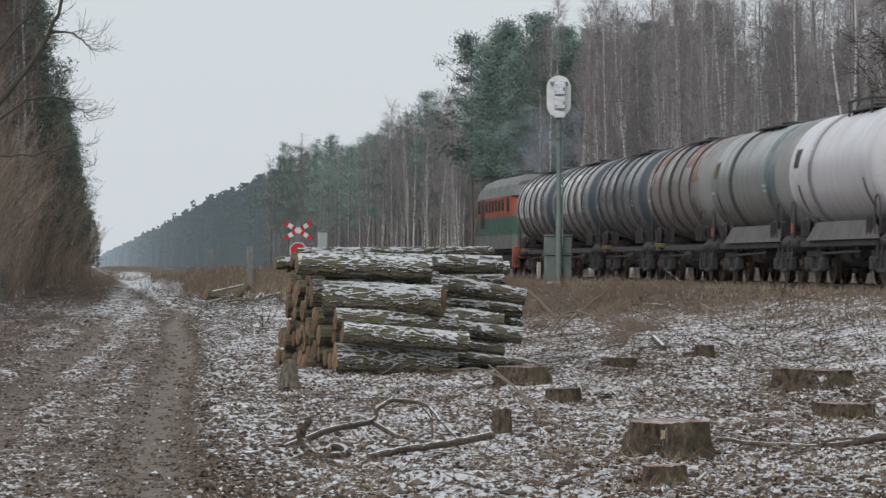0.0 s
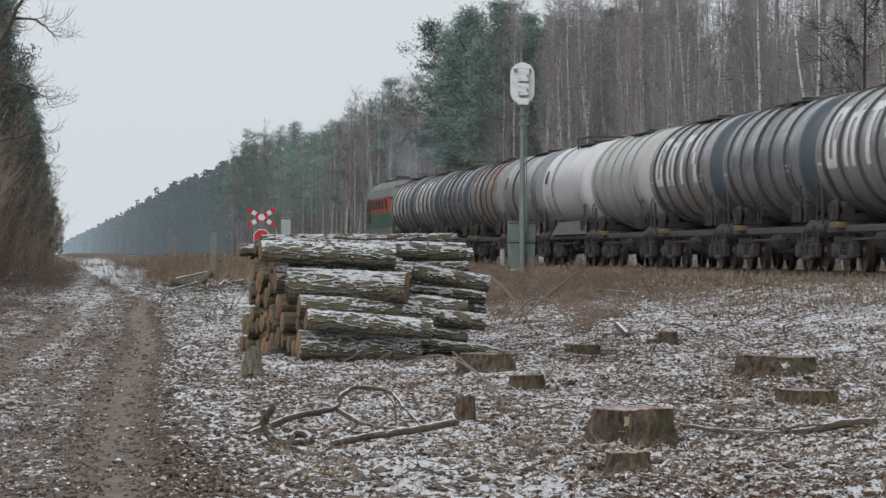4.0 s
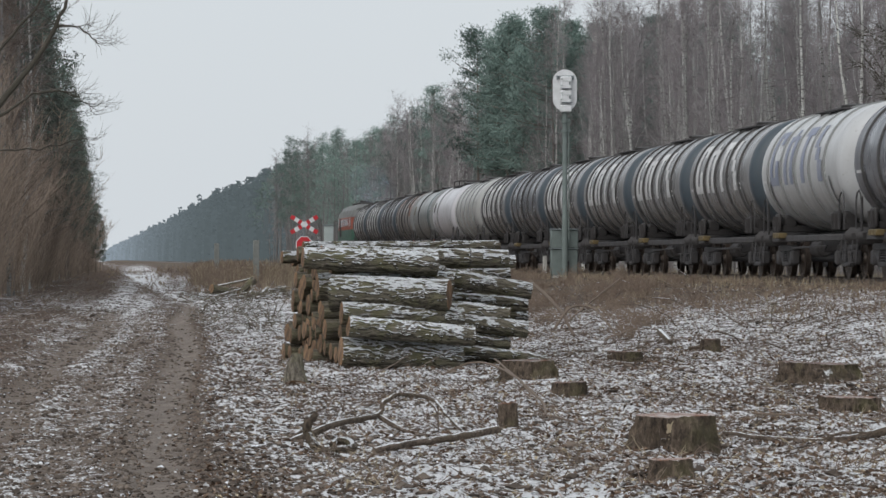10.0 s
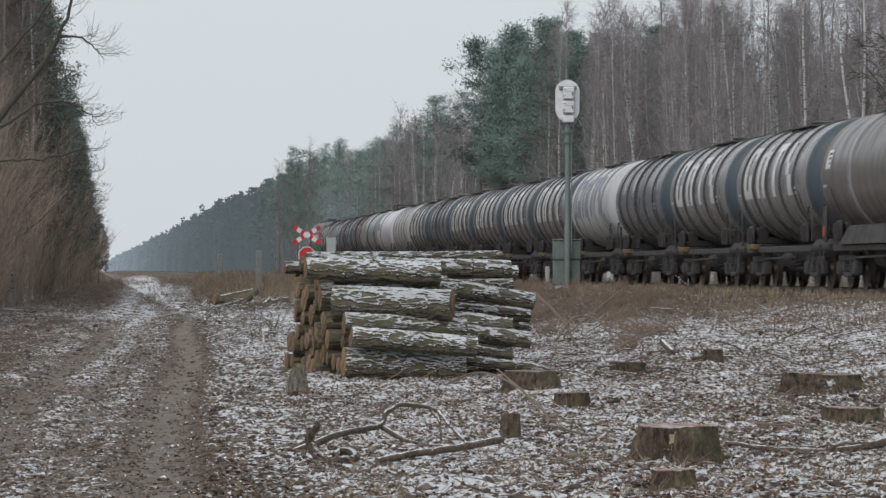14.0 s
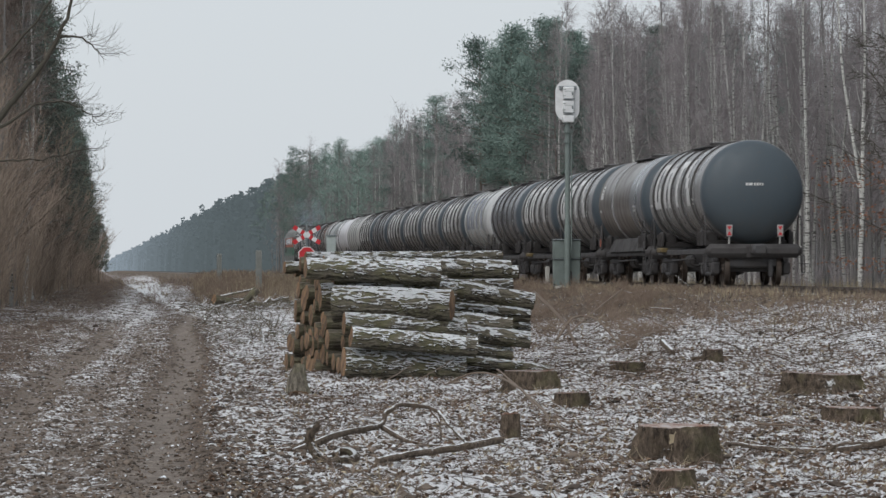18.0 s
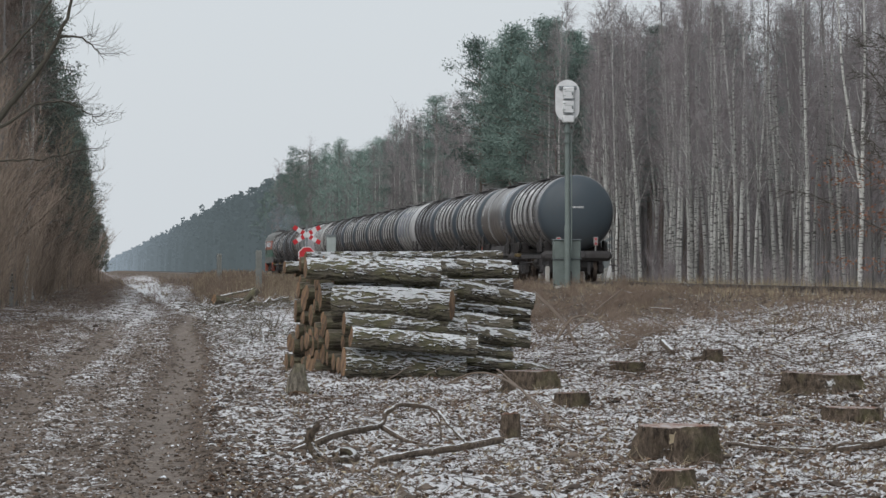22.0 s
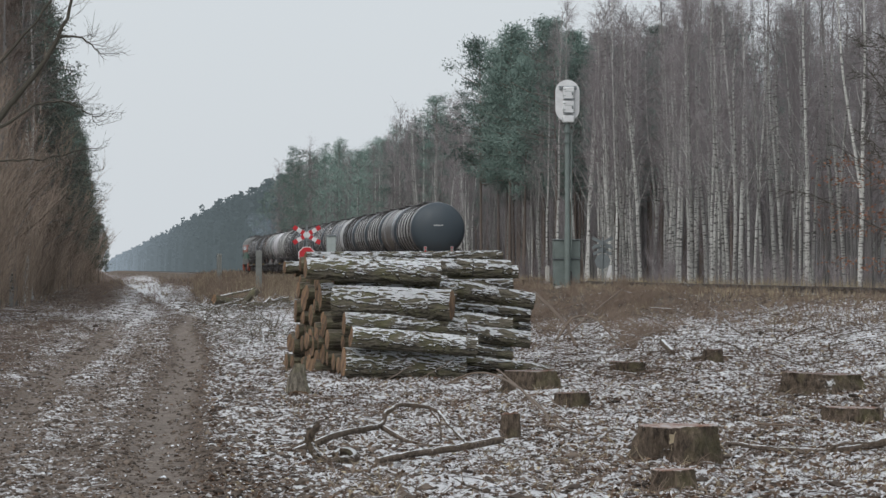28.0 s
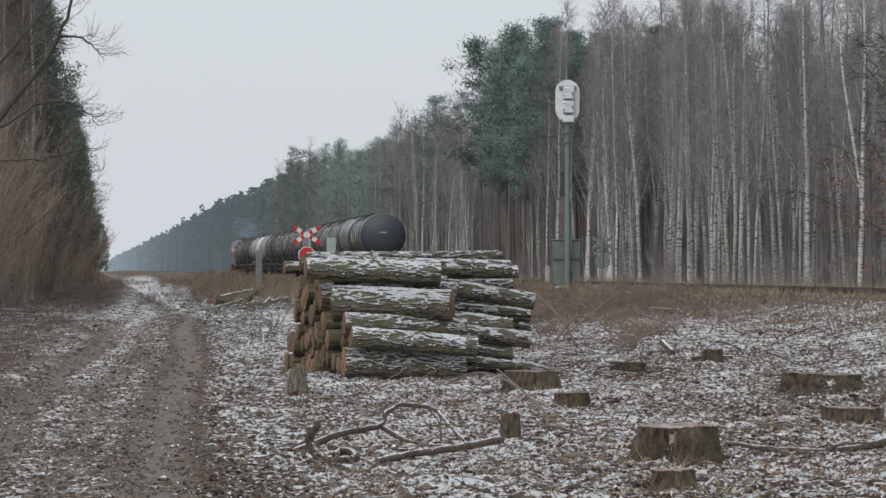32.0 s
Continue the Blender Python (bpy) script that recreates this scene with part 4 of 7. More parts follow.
def motions():
    """The train runs away along the line at a steady speed."""
    times = (0.0, 8.0, 16.0, 24.0, 32.0)
    n = len(TRAIN)
    for i, car in enumerate(TRAIN):
        off = (HALF + 0.62) + CAR * (n - 1 - i)
        walk(car, [(t, pose(RAIL_X, TAIL_19 + SPEED * (t - 19.0) + off, RAIL_TOP)) for t in times])
    off = (HALF + 0.62) + CAR * (n - 1) + CAR / 2 + 8.05
    # exhaust drifts back from the stack, thinning out
    for i, puff in enumerate(PUFFS):
        k = i / len(PUFFS)
        lag = 0.6 - 9.0 * k
        side, rise = 0.5 * math.sin(i * 1.7) * (0.4 + k), 4.85 + 1.3 * k
        walk(puff, [(t, pose(RAIL_X + side + 0.2 * math.sin(t * 0.8 + i), TAIL_19 + SPEED * (t - 19.0) + off + lag, RAIL_TOP + rise + 0.15 * math.sin(t + i), 0, 0, 25 * math.sin(t * 0.3 + i))) for t in times])
    walk(engine, [(t, pose(RAIL_X, TAIL_19 + SPEED * (t - 19.0) + off, RAIL_TOP)) for t in times])


# ---- felled timber ----
def log(p0, p1, r0, r1, name="log", label="", seed=0, mat=None, group="logs of the pile", n=36, deep=1.0):
    """A log from p0 to p1 with furrowed bark and two sawn ends; its own x runs along it."""
    p0, p1 = Vector(p0), Vector(p1)
    d = p1 - p0
    length = d.length
    x = d.normalized()
    y = Vector((0, 0, 1)).cross(x).normalized()
    z = x.cross(y)
    rows = max(14, int(length / (0.03 if n > 60 else 0.06)))
    rr = random.Random(seed)
    bend, ph = rr.uniform(-0.03, 0.03), rr.uniform(0, 50)
    twist = rr.choice((-1, 1)) * rr.uniform(0.25, 0.6)
    g = Geo()
    ups = []

    def radius(s, a):
        """Radius with lumps and a net of bark ridges."""
        base = r0 + (r1 - r0) * s
        t = s * length
        u, v = math.cos(a), math.sin(a)
        wave = noise.noise(Vector((t * 2.6 + ph, u * 2, v * 2)))
        lump = noise.noise(Vector((t * 0.9 + ph, u * 0.9, v * 0.9))) * 0.07
        a2 = a + twist * t + 0.35 * wave
        k = base * 27
        cu, cv = math.cos(a2) * k, math.sin(a2) * k
        long = abs(noise.noise(Vector((t * 3.4 + ph, cu + ph, cv))))
        short = abs(noise.noise(Vector((t * 7.5 + ph, cu * 1.7, cv * 1.7 + ph))))
        fine = noise.noise(Vector((t * 11 + ph, u * k * 3, v * k * 3)))
        depth = max(0.0, 1.0 - 4.6 * long, 0.75 - 4.4 * short)
        return base * (1 + lump) + (0.006 - 0.013 * depth + 0.007 * fine) * deep
    for j in range(rows + 1):
        s = j / rows
        off = bend * math.sin(s * math.pi)
        for i in range(n):
            a = 2 * math.pi * i / n
            q = radius(s, a)
            g.v.append((s * length, q * math.cos(a) + off, q * math.sin(a)))
            ups.append(math.sin(a))
    for j in range(rows):
        for i in range(n):
            g.f.append((j * n + i, j * n + (i + 1) % n, (j + 1) * n + (i + 1) % n, (j + 1) * n + i))
    m = Matrix((x, y, z)).transposed().to_4x4()
    m.translation = p0
    ob = solid(name, g, mat or BARK, m, label or "felled log with furrowed bark and snow on top", "log", group)
    ob.data.attributes.new("up", "FLOAT", "POINT").data.foreach_set("value", ups)
    for s, k in ((0.0, -0.004), (1.0, 0.004)):
        c = Geo()
        ring = [g.v[(rows if s else 0) * n + i] for i in range(n)]
        cy, cz = sum(q[1] for q in ring) / n, sum(q[2] for q in ring) / n
        c.v = [(s * length + k * 2.2, cy, cz)] + [(q[0] + k, cy + (q[1] - cy) * 0.95, cz + (q[2] - cz) * 0.95) for q in ring] + [(q[0] - k, q[1], q[2]) for q in ring]
        for i in range(n):
            j = (i + 1) % n
            tri = (0, 1 + i, 1 + j)
            quad = (1 + i, 1 + n + i, 1 + n + j, 1 + j)
            c.f += [tri, quad] if not s else [tri[::-1], quad[::-1]]
        part("sawn_end", c, CUT, ob, "pale sawn end")
    return ob


def log_pile():
    """Logs stacked across the line of sight: front rank, long logs behind, rear ranks seen by their ends."""
    # left end x, y, z, right end x, y, z, radius left, radius right
    front = [
        (3.58, 54.90, 0.253, 5.37, 55.10, 0.161, 0.221, 0.173), (3.67, 54.60, 0.636, 5.51, 54.80, 0.481, 0.151, 0.147),
        (3.58, 54.75, 0.822, 5.37, 54.90, 0.760, 0.164, 0.131), (3.48, 55.30, 1.104, 5.16, 54.80, 1.090, 0.273, 0.221),
        (3.28, 55.60, 1.217, 5.29, 55.80, 1.265, 0.174, 0.167), (3.05, 55.30, 1.625, 5.03, 55.50, 1.542, 0.149, 0.191),
        (3.48, 55.6, 1.43, 5.18, 55.9, 1.42, 0.083, 0.092),
    ]
    for i, (xa, ya, za, xb, yb, zb, ra, rb) in enumerate(front):
        log((xa, ya, za), (xb, yb, zb), ra, rb, seed=i, n=150, label="thick felled log with furrowed bark and snow on top")
    # longer logs that come out on the far side
    back = [
        (3.12, 56.4, 1.79, 6.14, 57.2, 1.82, 0.075, 0.068), (3.36, 56.0, 1.69, 6.17, 56.3, 1.61, 0.125, 0.135),
        (3.59, 57.3, 1.55, 6.41, 57.4, 1.57, 0.094, 0.094), (3.62, 56.9, 1.30, 6.28, 56.9, 1.38, 0.119, 0.085),
        (4.06, 56.0, 1.53, 6.50, 56.0, 1.13, 0.134, 0.121), (4.10, 56.5, 1.08, 6.51, 56.7, 0.92, 0.118, 0.106),
        (4.06, 56.0, 1.02, 6.16, 55.9, 0.78, 0.117, 0.104), (4.14, 57.0, 0.81, 6.56, 57.0, 0.73, 0.102, 0.081),
        (4.00, 55.9, 0.83, 6.42, 55.8, 0.56, 0.125, 0.121), (4.09, 56.3, 0.43, 6.20, 56.2, 0.35, 0.101, 0.076),
        (4.91, 55.70, 0.523, 6.15, 55.90, 0.349, 0.092, 0.084), (4.89, 55.50, 0.335, 6.68, 55.60, 0.128, 0.083, 0.066),
        (3.78, 56.0, 0.17, 6.36, 55.7, 0.14, 0.117, 0.083), (4.0, 57.4, 0.3, 6.3, 57.4, 0.25, 0.16, 0.15),
        (4.0, 57.6, 0.6, 6.3, 57.6, 0.5, 0.16, 0.15), (4.0, 57.8, 0.9, 6.3, 57.8, 0.85, 0.16, 0.15), (4.0, 57.9, 1.2, 6.2, 57.9, 1.15, 0.16, 0.15),
    ]
    for i, (xa, ya, za, xb, yb, zb, ra, rb) in enumerate(back):
        one = log((xa, ya, za), (xb, yb, zb), ra, rb, seed=20 + i, n=90)
        if i == 1:
            ring = [(2.24, 0.142 * math.cos(q), 0.142 * math.sin(q)) for q in np.linspace(0, 2 * math.pi, 25)]
            part("binding_wire", Geo().tube(ring, [0.006] * 25, 5), IRON, one, "thin twisted steel wire")
    # thinner logs of the rear ranks, seen by their ends: x, y, z, radius
    ends = [
        (3.19, 59.3, 1.69, 0.115), (3.25, 58.9, 1.65, 0.132), (3.17, 59.5, 1.29, 0.116), (3.23, 59.0, 1.14, 0.17), (3.26, 58.8, 1.25, 0.114),
        (3.36, 58.1, 1.42, 0.13), (3.31, 58.5, 0.90, 0.166), (3.46, 57.3, 0.80, 0.12), (3.16, 59.6, 0.63, 0.116), (3.07, 60.2, 0.44, 0.144),
        (3.11, 59.9, 0.40, 0.125), (3.21, 59.2, 0.45, 0.124), (3.26, 58.8, 0.49, 0.132), (3.30, 58.5, 0.56, 0.131), (3.37, 58.0, 0.62, 0.095),
        (3.41, 57.7, 0.58, 0.112), (3.48, 57.1, 0.55, 0.154), (3.32, 58.4, 0.42, 0.157), (3.43, 57.5, 0.32, 0.146), (3.37, 58.0, 0.24, 0.13),
        (3.48, 57.1, 0.26, 0.111), (3.54, 56.6, 0.22, 0.127), (3.59, 56.2, 0.18, 0.118),
    ]
    ends += [(3.10, 60.0, 0.14, 0.108), (3.29, 58.6, 0.15, 0.149), (3.23, 59.1, 0.13, 0.115), (3.14, 59.7, 1.00, 0.125), (3.03, 60.5, 0.13, 0.127), (3.63, 55.8, 0.53, 0.10)]
    for i, (x, y, z, q) in enumerate(ends):
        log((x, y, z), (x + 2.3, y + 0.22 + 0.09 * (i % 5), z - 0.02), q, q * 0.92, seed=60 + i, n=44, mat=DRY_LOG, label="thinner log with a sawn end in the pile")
    # the ranks behind them close the gaps
    rr = random.Random(17)
    for i in range(44):
        z = 0.12 + 0.185 * (i // 5)
        y = 60.6 - 0.75 * (i % 5)
        x = 3.12 + 0.055 * (60.6 - y) + 0.05 * (z > 1.0) + rr.uniform(0, 0.16)
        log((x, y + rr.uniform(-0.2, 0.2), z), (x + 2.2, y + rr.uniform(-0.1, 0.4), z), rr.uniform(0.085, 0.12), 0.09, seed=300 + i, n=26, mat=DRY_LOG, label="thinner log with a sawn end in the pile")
    log((2.97, 59.8, 1.64), (4.6, 60.1, 1.62), 0.095, 0.09, seed=91, n=26, label="thin log jutting out of the pile")
    # the short butt before the pile stands on its end, leaning
    log((2.62, 49.0, -0.06), (2.64, 49.25, 0.34), 0.18, 0.08, "log_butt", "short log butt standing before the pile", 93, DRY_LOG, n=40)


log_pile()


def stump(x, y, r, h, seed, name="tree_stump", label="", tilt=0.0):
    """A sawn stump with spreading roots and a snowy, reddish cut."""
    rr = random.Random(seed)
    g = Geo()
    n, rows = 64, 10
    ph = rr.uniform(0, 60)
    lobes = [rr.uniform(0, 6.28) for _ in range(5)]
    tops = []
    for j in range(rows + 1):
        s = j / rows
        for i in range(n):
            a = 2 * math.pi * i / n
            flare = (1 - s) ** 1.6 * (0.04 + sum(max(0, math.cos(a - b)) ** 6 for b in lobes) * 0.26)
            q = r * (1 + flare + 0.17 * noise.noise(Vector((math.cos(a) * 1.7 + ph, math.sin(a) * 1.7, s * 0.6))) + 0.30 * abs(noise.noise(Vector((math.cos(a) * 8 + ph, math.sin(a) * 8, s * 2.2)))) - 0.10 * s * max(0.0, noise.noise(Vector((math.cos(a) * 3 + ph, math.sin(a) * 3, s * 2 + 4)))))
            z = -0.12 + (h + 0.12) * s + (tilt * q * math.cos(a) if s == 1 else tilt * q * math.cos(a) * s)
            z += s ** 3 * (0.05 * h * noise.noise(Vector((math.cos(a) * 1.3 + ph, math.sin(a) * 1.3, 9))) + 0.010 * noise.noise(Vector((math.cos(a) * 7 + ph, math.sin(a) * 7, 3))))
            g.v.append((q * math.cos(a), q * math.sin(a), z))
    for j in range(rows):
        for i in range(n):
            g.f.append((j * n + i, j * n + (i + 1) % n, (j + 1) * n + (i + 1) % n, (j + 1) * n + i))
    ob = solid(name, g, STUMP_BARK, pose(x, y, ground_z(x, y)), label or "low sawn tree stump with bark and a snowy cut", "stump", "stumps in the clearing")
    c = Geo()
    ring = g.v[rows * n:]
    cz = sum(q[2] for q in ring) / n
    c.v = [(0, 0, cz + 0.004)] + [(q[0] * 0.97, q[1] * 0.97, q[2] + 0.004) for q in ring] + [(q[0], q[1], q[2] - 0.004) for q in ring]
    c.f = [(0, 1 + i, 1 + (i + 1) % n) for i in range(n)] + [(1 + i, 1 + n + i, 1 + n + (i + 1) % n, 1 + (i + 1) % n) for i in range(n)]
    part("cut_face", c, STUMP_CUT, ob, "reddish cut dusted with snow")
    return ob


for _x, _y, _r, _h, _s, _t in ((4.82, 31.2, 0.31, 0.29, 1, 0.02), (5.64, 49.0, 0.33, 0.25, 2, 0.0), (5.38, 42.6, 0.17, 0.16, 3, 0.1), (7.45, 52.8, 0.22, 0.14, 4, 0.0),
                                   (8.35, 43.2, 0.42, 0.20, 5, -0.1), (7.38, 36.6, 0.26, 0.16, 6, -0.05), (8.95, 54.5, 0.13, 0.18, 7, 0.0), (4.22, 27.5, 0.14, 0.14, 8, 0.05),
                                   (3.86, 35.2, 0.075, 0.22, 9, 0.1), (5.85, 58.5, 0.14, 0.16, 10, 0.1)):
    stump(_x, _y, _r, _h, _s, tilt=_t * 0.4)


def bent_branch(pts, r0, r1, label, seed, sub=(), name="branch", bark=None):
    """A fallen branch along a few points, with side shoots."""
    rr = random.Random(seed)

    def smooth(ps, k=6):
        ps = [Vector(p) for p in ps]
        out = []
        for i in range(len(ps) - 1):
            a, b, c, d = ps[max(i - 1, 0)], ps[i], ps[i + 1], ps[min(i + 2, len(ps) - 1)]
            for j in range(k):
                t = j / k
                out.append(0.5 * ((2 * b) + (c - a) * t + (2 * a - 5 * b + 4 * c - d) * t * t + (3 * b - a - 3 * c + d) * t ** 3))
        return out + [ps[-1]]
    q = smooth(pts)
    q = [p + Vector((rr.uniform(-1, 1), 0, rr.uniform(-1, 1) + 4)) * 0.006 for p in q]
    r0, r1 = r0 * 0.85, r1 * 0.85
    g = Geo().tube(q, [r0 + (r1 - r0) * i / (len(q) - 1) for i in range(len(q))], 9, True)
    for line, a, b in sub:
        s = smooth(line)
        g.tube(s, [a + (b - a) * i / (len(s) - 1) for i in range(len(s))], 7, True)
    return solid(name, g, bark or BRANCH, Matrix(), label, "branch", "fallen branches")


FALLEN = [
    ("forked piece of dead bough lying in the litter", 0.045, 0.045, [(1.82, 31.3, 0.29), (1.76, 31.2, 0.21), (1.76, 31.2, 0.14), (1.80, 31.1, 0.06), (1.83, 31.0, 0.02)],
     [([(1.83, 31.0, 0.02), (1.93, 30.9, 0.03), (2.04, 30.9, 0.03), (2.14, 31.2, 0.05), (2.12, 31.5, 0.08), (2.05, 31.7, 0.08), (1.99, 31.6, 0.05)], 0.045, 0.03)]),
    ("long arched branch with side shoots", 0.040, 0.014, [(1.69, 32.6, 0.0), (1.94, 33.0, 0.08), (2.26, 33.6, 0.14), (2.56, 34.2, 0.16), (2.64, 34.4, 0.27), (2.82, 34.6, 0.34), (3.1, 34.6, 0.29), (3.2, 34.2, 0.16), (3.3, 33.6, 0.02)],
     [([(2.59, 34.2, 0.17), (2.69, 34.0, 0.11), (2.8, 33.8, 0.06), (3.0, 33.5, 0.03), (3.22, 33.4, 0.03)], 0.026, 0.014), ([(1.5, 33.2, 0.01), (1.68, 33.1, 0.03), (1.84, 33.0, 0.10)], 0.012, 0.02), ([(3.07, 34.6, 0.29), (3.12, 34.4, 0.22), (3.12, 34.2, 0.06)], 0.013, 0.008)]),
    ("thick grey branch lying flat", 0.032, 0.040, [(2.27, 30.6, 0.02), (2.53, 31.0, 0.05), (2.8, 31.3, 0.07), (3.09, 31.7, 0.09), (3.45, 32.2, 0.12)], []),
    ("thin arching dead branch", 0.012, 0.020, [(4.25, 46.0, 0.18), (4.53, 45.4, 0.33), (4.69, 44.5, 0.33), (4.72, 42.5, 0.27), (4.66, 40.0, 0.16), (4.57, 38.2, 0.08), (4.33, 36.3, 0.03)], []),
    ("thick snowy branch lying flat", 0.018, 0.050, [(5.4, 32.2, 0.09), (5.63, 31.6, 0.07), (6.0, 31.2, 0.06), (6.33, 31.2, 0.08), (6.61, 31.3, 0.13), (6.95, 31.5, 0.14)], [([(6.0, 31.2, 0.06), (6.2, 31.1, 0.15), (6.45, 31.0, 0.16)], 0.015, 0.008)]),
    ("long snow-topped pole on the ground", 0.035, 0.030, [(8.85, 56.0, 0.26), (9.49, 56.0, 0.27), (10.1, 56.0, 0.28)], []),
    ("leaning rust-brown branch by the bank", 0.040, 0.030, [(7.66, 66.0, 1.17), (7.84, 65.0, 0.92), (7.96, 64.0, 0.65), (8.03, 63.0, 0.30)], []),
    ("bent dead bough by the bank", 0.026, 0.018, [(7.76, 63.5, 0.40), (8.04, 64.0, 0.71), (8.31, 64.5, 0.78), (8.54, 64.0, 0.71), (8.74, 63.0, 0.32)], []),
    ("leaning dead branch by the bank", 0.018, 0.022, [(9.78, 70.0, 1.21), (9.31, 69.0, 0.96), (8.84, 68.0, 0.70), (8.33, 67.0, 0.40)], []),
    ("short snowy round of wood", 0.06, 0.06, [(9.03, 60.0, 0.42), (9.04, 59.0, 0.28)], []),
    ("thin twig branch in the litter", 0.014, 0.010, [(6.23, 35.5, 0.12), (6.52, 35.2, 0.11), (6.81, 35.0, 0.12)], []),
    ("thin twig branch in the litter", 0.012, 0.016, [(4.32, 37.5, 0.06), (4.46, 36.5, 0.05), (4.55, 35.0, 0.04)], []),
    ("thin branch in the litter", 0.016, 0.012, [(8.28, 61.0, 0.28), (9.08, 63.0, 0.44), (10.63, 68.0, 0.66)], []),
    ("thin branch in the litter", 0.014, 0.010, [(5.26, 49.5, 0.27), (5.09, 45.0, 0.12), (4.76, 40.5, 0.05)], []),
    ("thin twig leaning on the pile", 0.010, 0.006, [(3.47, 48.0, 0.08), (3.99, 50.5, 0.16), (4.48, 52.5, 0.33)], []),
    ("thin twig leaning on the pile", 0.010, 0.006, [(4.22, 50.0, 0.10), (4.6, 51.5, 0.19), (4.99, 53.0, 0.31)], []),
    ("thin twig in the litter", 0.010, 0.007, [(2.49, 46.5, 0.06), (2.75, 45.0, 0.05), (3.02, 45.0, 0.05)], []),
]
for _i, (_label, _ra, _rb, _line, _sub) in enumerate(FALLEN):
    bent_branch(_line, _ra, _rb, _label, 700 + _i, _sub, bark=HEATHER if "thin" in _label or "by the bank" in _label else STUMP_BARK if "forked" in _label else None)


def oak_leaf(x, y, z):
    """One pale lobed oak leaf stuck to the big stump."""
    out = []
    for i in range(24):
        a = 2 * math.pi * i / 24
        q = (0.045 + 0.012 * math.cos(a * 5)) * (1 - 0.25 * math.cos(a) ** 2)
        out.append((q * math.sin(a) * 0.85, 0.012 * math.sin(a * 2), q * 1.45 * math.cos(a)))
    g = Geo()
    g.add([(0, -0.006, 0)] + out + [(p[0], p[1] + 0.003, p[2]) for p in out], [(0, 1 + i, 1 + (i + 1) % 24) for i in range(24)] + [(1 + i, 25 + i, 25 + (i + 1) % 24, 1 + (i + 1) % 24) for i in range(24)])
    g.tube([(0, 0, -0.06), (0.008, -0.004, -0.10)], [0.003, 0.002], 4)
    solid("oak_leaf", g, DRY_GRASS, pose(x, y, z, 12, 14, 0), "single pale dry oak leaf on the stump", "leaf")


oak_leaf(4.74, 30.86, 0.21)


def slash_heap():
    """Offcuts and boughs thrown together beside the dirt track."""
    r = random.Random(77)
    # one end, other end, radius, radius
    pieces = [
        ((4.57, 147.6, 0.46), (5.75, 148.2, 0.20), 0.19, 0.17), ((5.70, 148.0, 0.30), (6.27, 148.2, 0.82), 0.13, 0.16), ((4.62, 147.2, 0.14), (5.72, 147.6, 0.45), 0.045, 0.035),
        ((6.12, 147.7, 0.58), (6.40, 147.4, 0.06), 0.06, 0.05), ((3.85, 147.0, 0.06), (5.61, 147.0, 0.08), 0.06, 0.05), ((6.43, 148.0, 0.14), (6.80, 148.3, 0.48), 0.09, 0.06),
        ((5.61, 147.6, 0.22), (6.62, 147.8, 0.16), 0.17, 0.15), ((6.55, 148.6, 0.18), (7.9, 148.9, 0.26), 0.11, 0.09), ((6.1, 149.4, 0.2), (7.6, 149.5, 0.50), 0.07, 0.05),
        ((4.9, 149.5, 0.55), (6.3, 149.8, 0.86), 0.05, 0.03),
    ]
    for k, (p, q, ra, rb) in enumerate(pieces):
        log(p, q, ra, rb, "offcut", "short offcut in the slash heap beside the dirt track", 800 + k, DRY_LOG if k in (0, 1, 6, 7) else SLASH, group="offcuts of the slash heap", n=22, deep=0.5)
    g = Geo()

    def stick(x, y, lift, ln, w):
        p = Vector((x, y, ground_z(x, y) + lift))
        d = Vector((r.uniform(-1, 1), r.uniform(-0.4, 0.4), r.uniform(-0.10, 0.22))).normalized() * ln
        g.tube([p, p + d * 0.5 + Vector((0, 0, r.uniform(0, 0.05))), p + d], [w, w * 0.8, w * 0.45], 5)
    for _ in range(260):
        x = r.uniform(3.6, 8.6)
        stick(x, r.uniform(143, 153), abs(r.gauss(0, 0.20)) * max(0.2, 1 - abs(x - 6) / 2.8), r.uniform(0.3, 1.1), r.uniform(0.012, 0.035))
    # more of it lies scattered towards the pile
    for _ in range(300):
        y = r.uniform(80, 143)
        stick(r.uniform(0.028 * y, 0.042 * y + 0.8), y, abs(r.gauss(0, 0.05)), r.uniform(0.2, 0.8), r.uniform(0.008, 0.022))
    solid("brushwood", g, SLASH, Matrix(), "heap of snowy brushwood beside the dirt track", "brushwood", kind="stuff")


slash_heap()


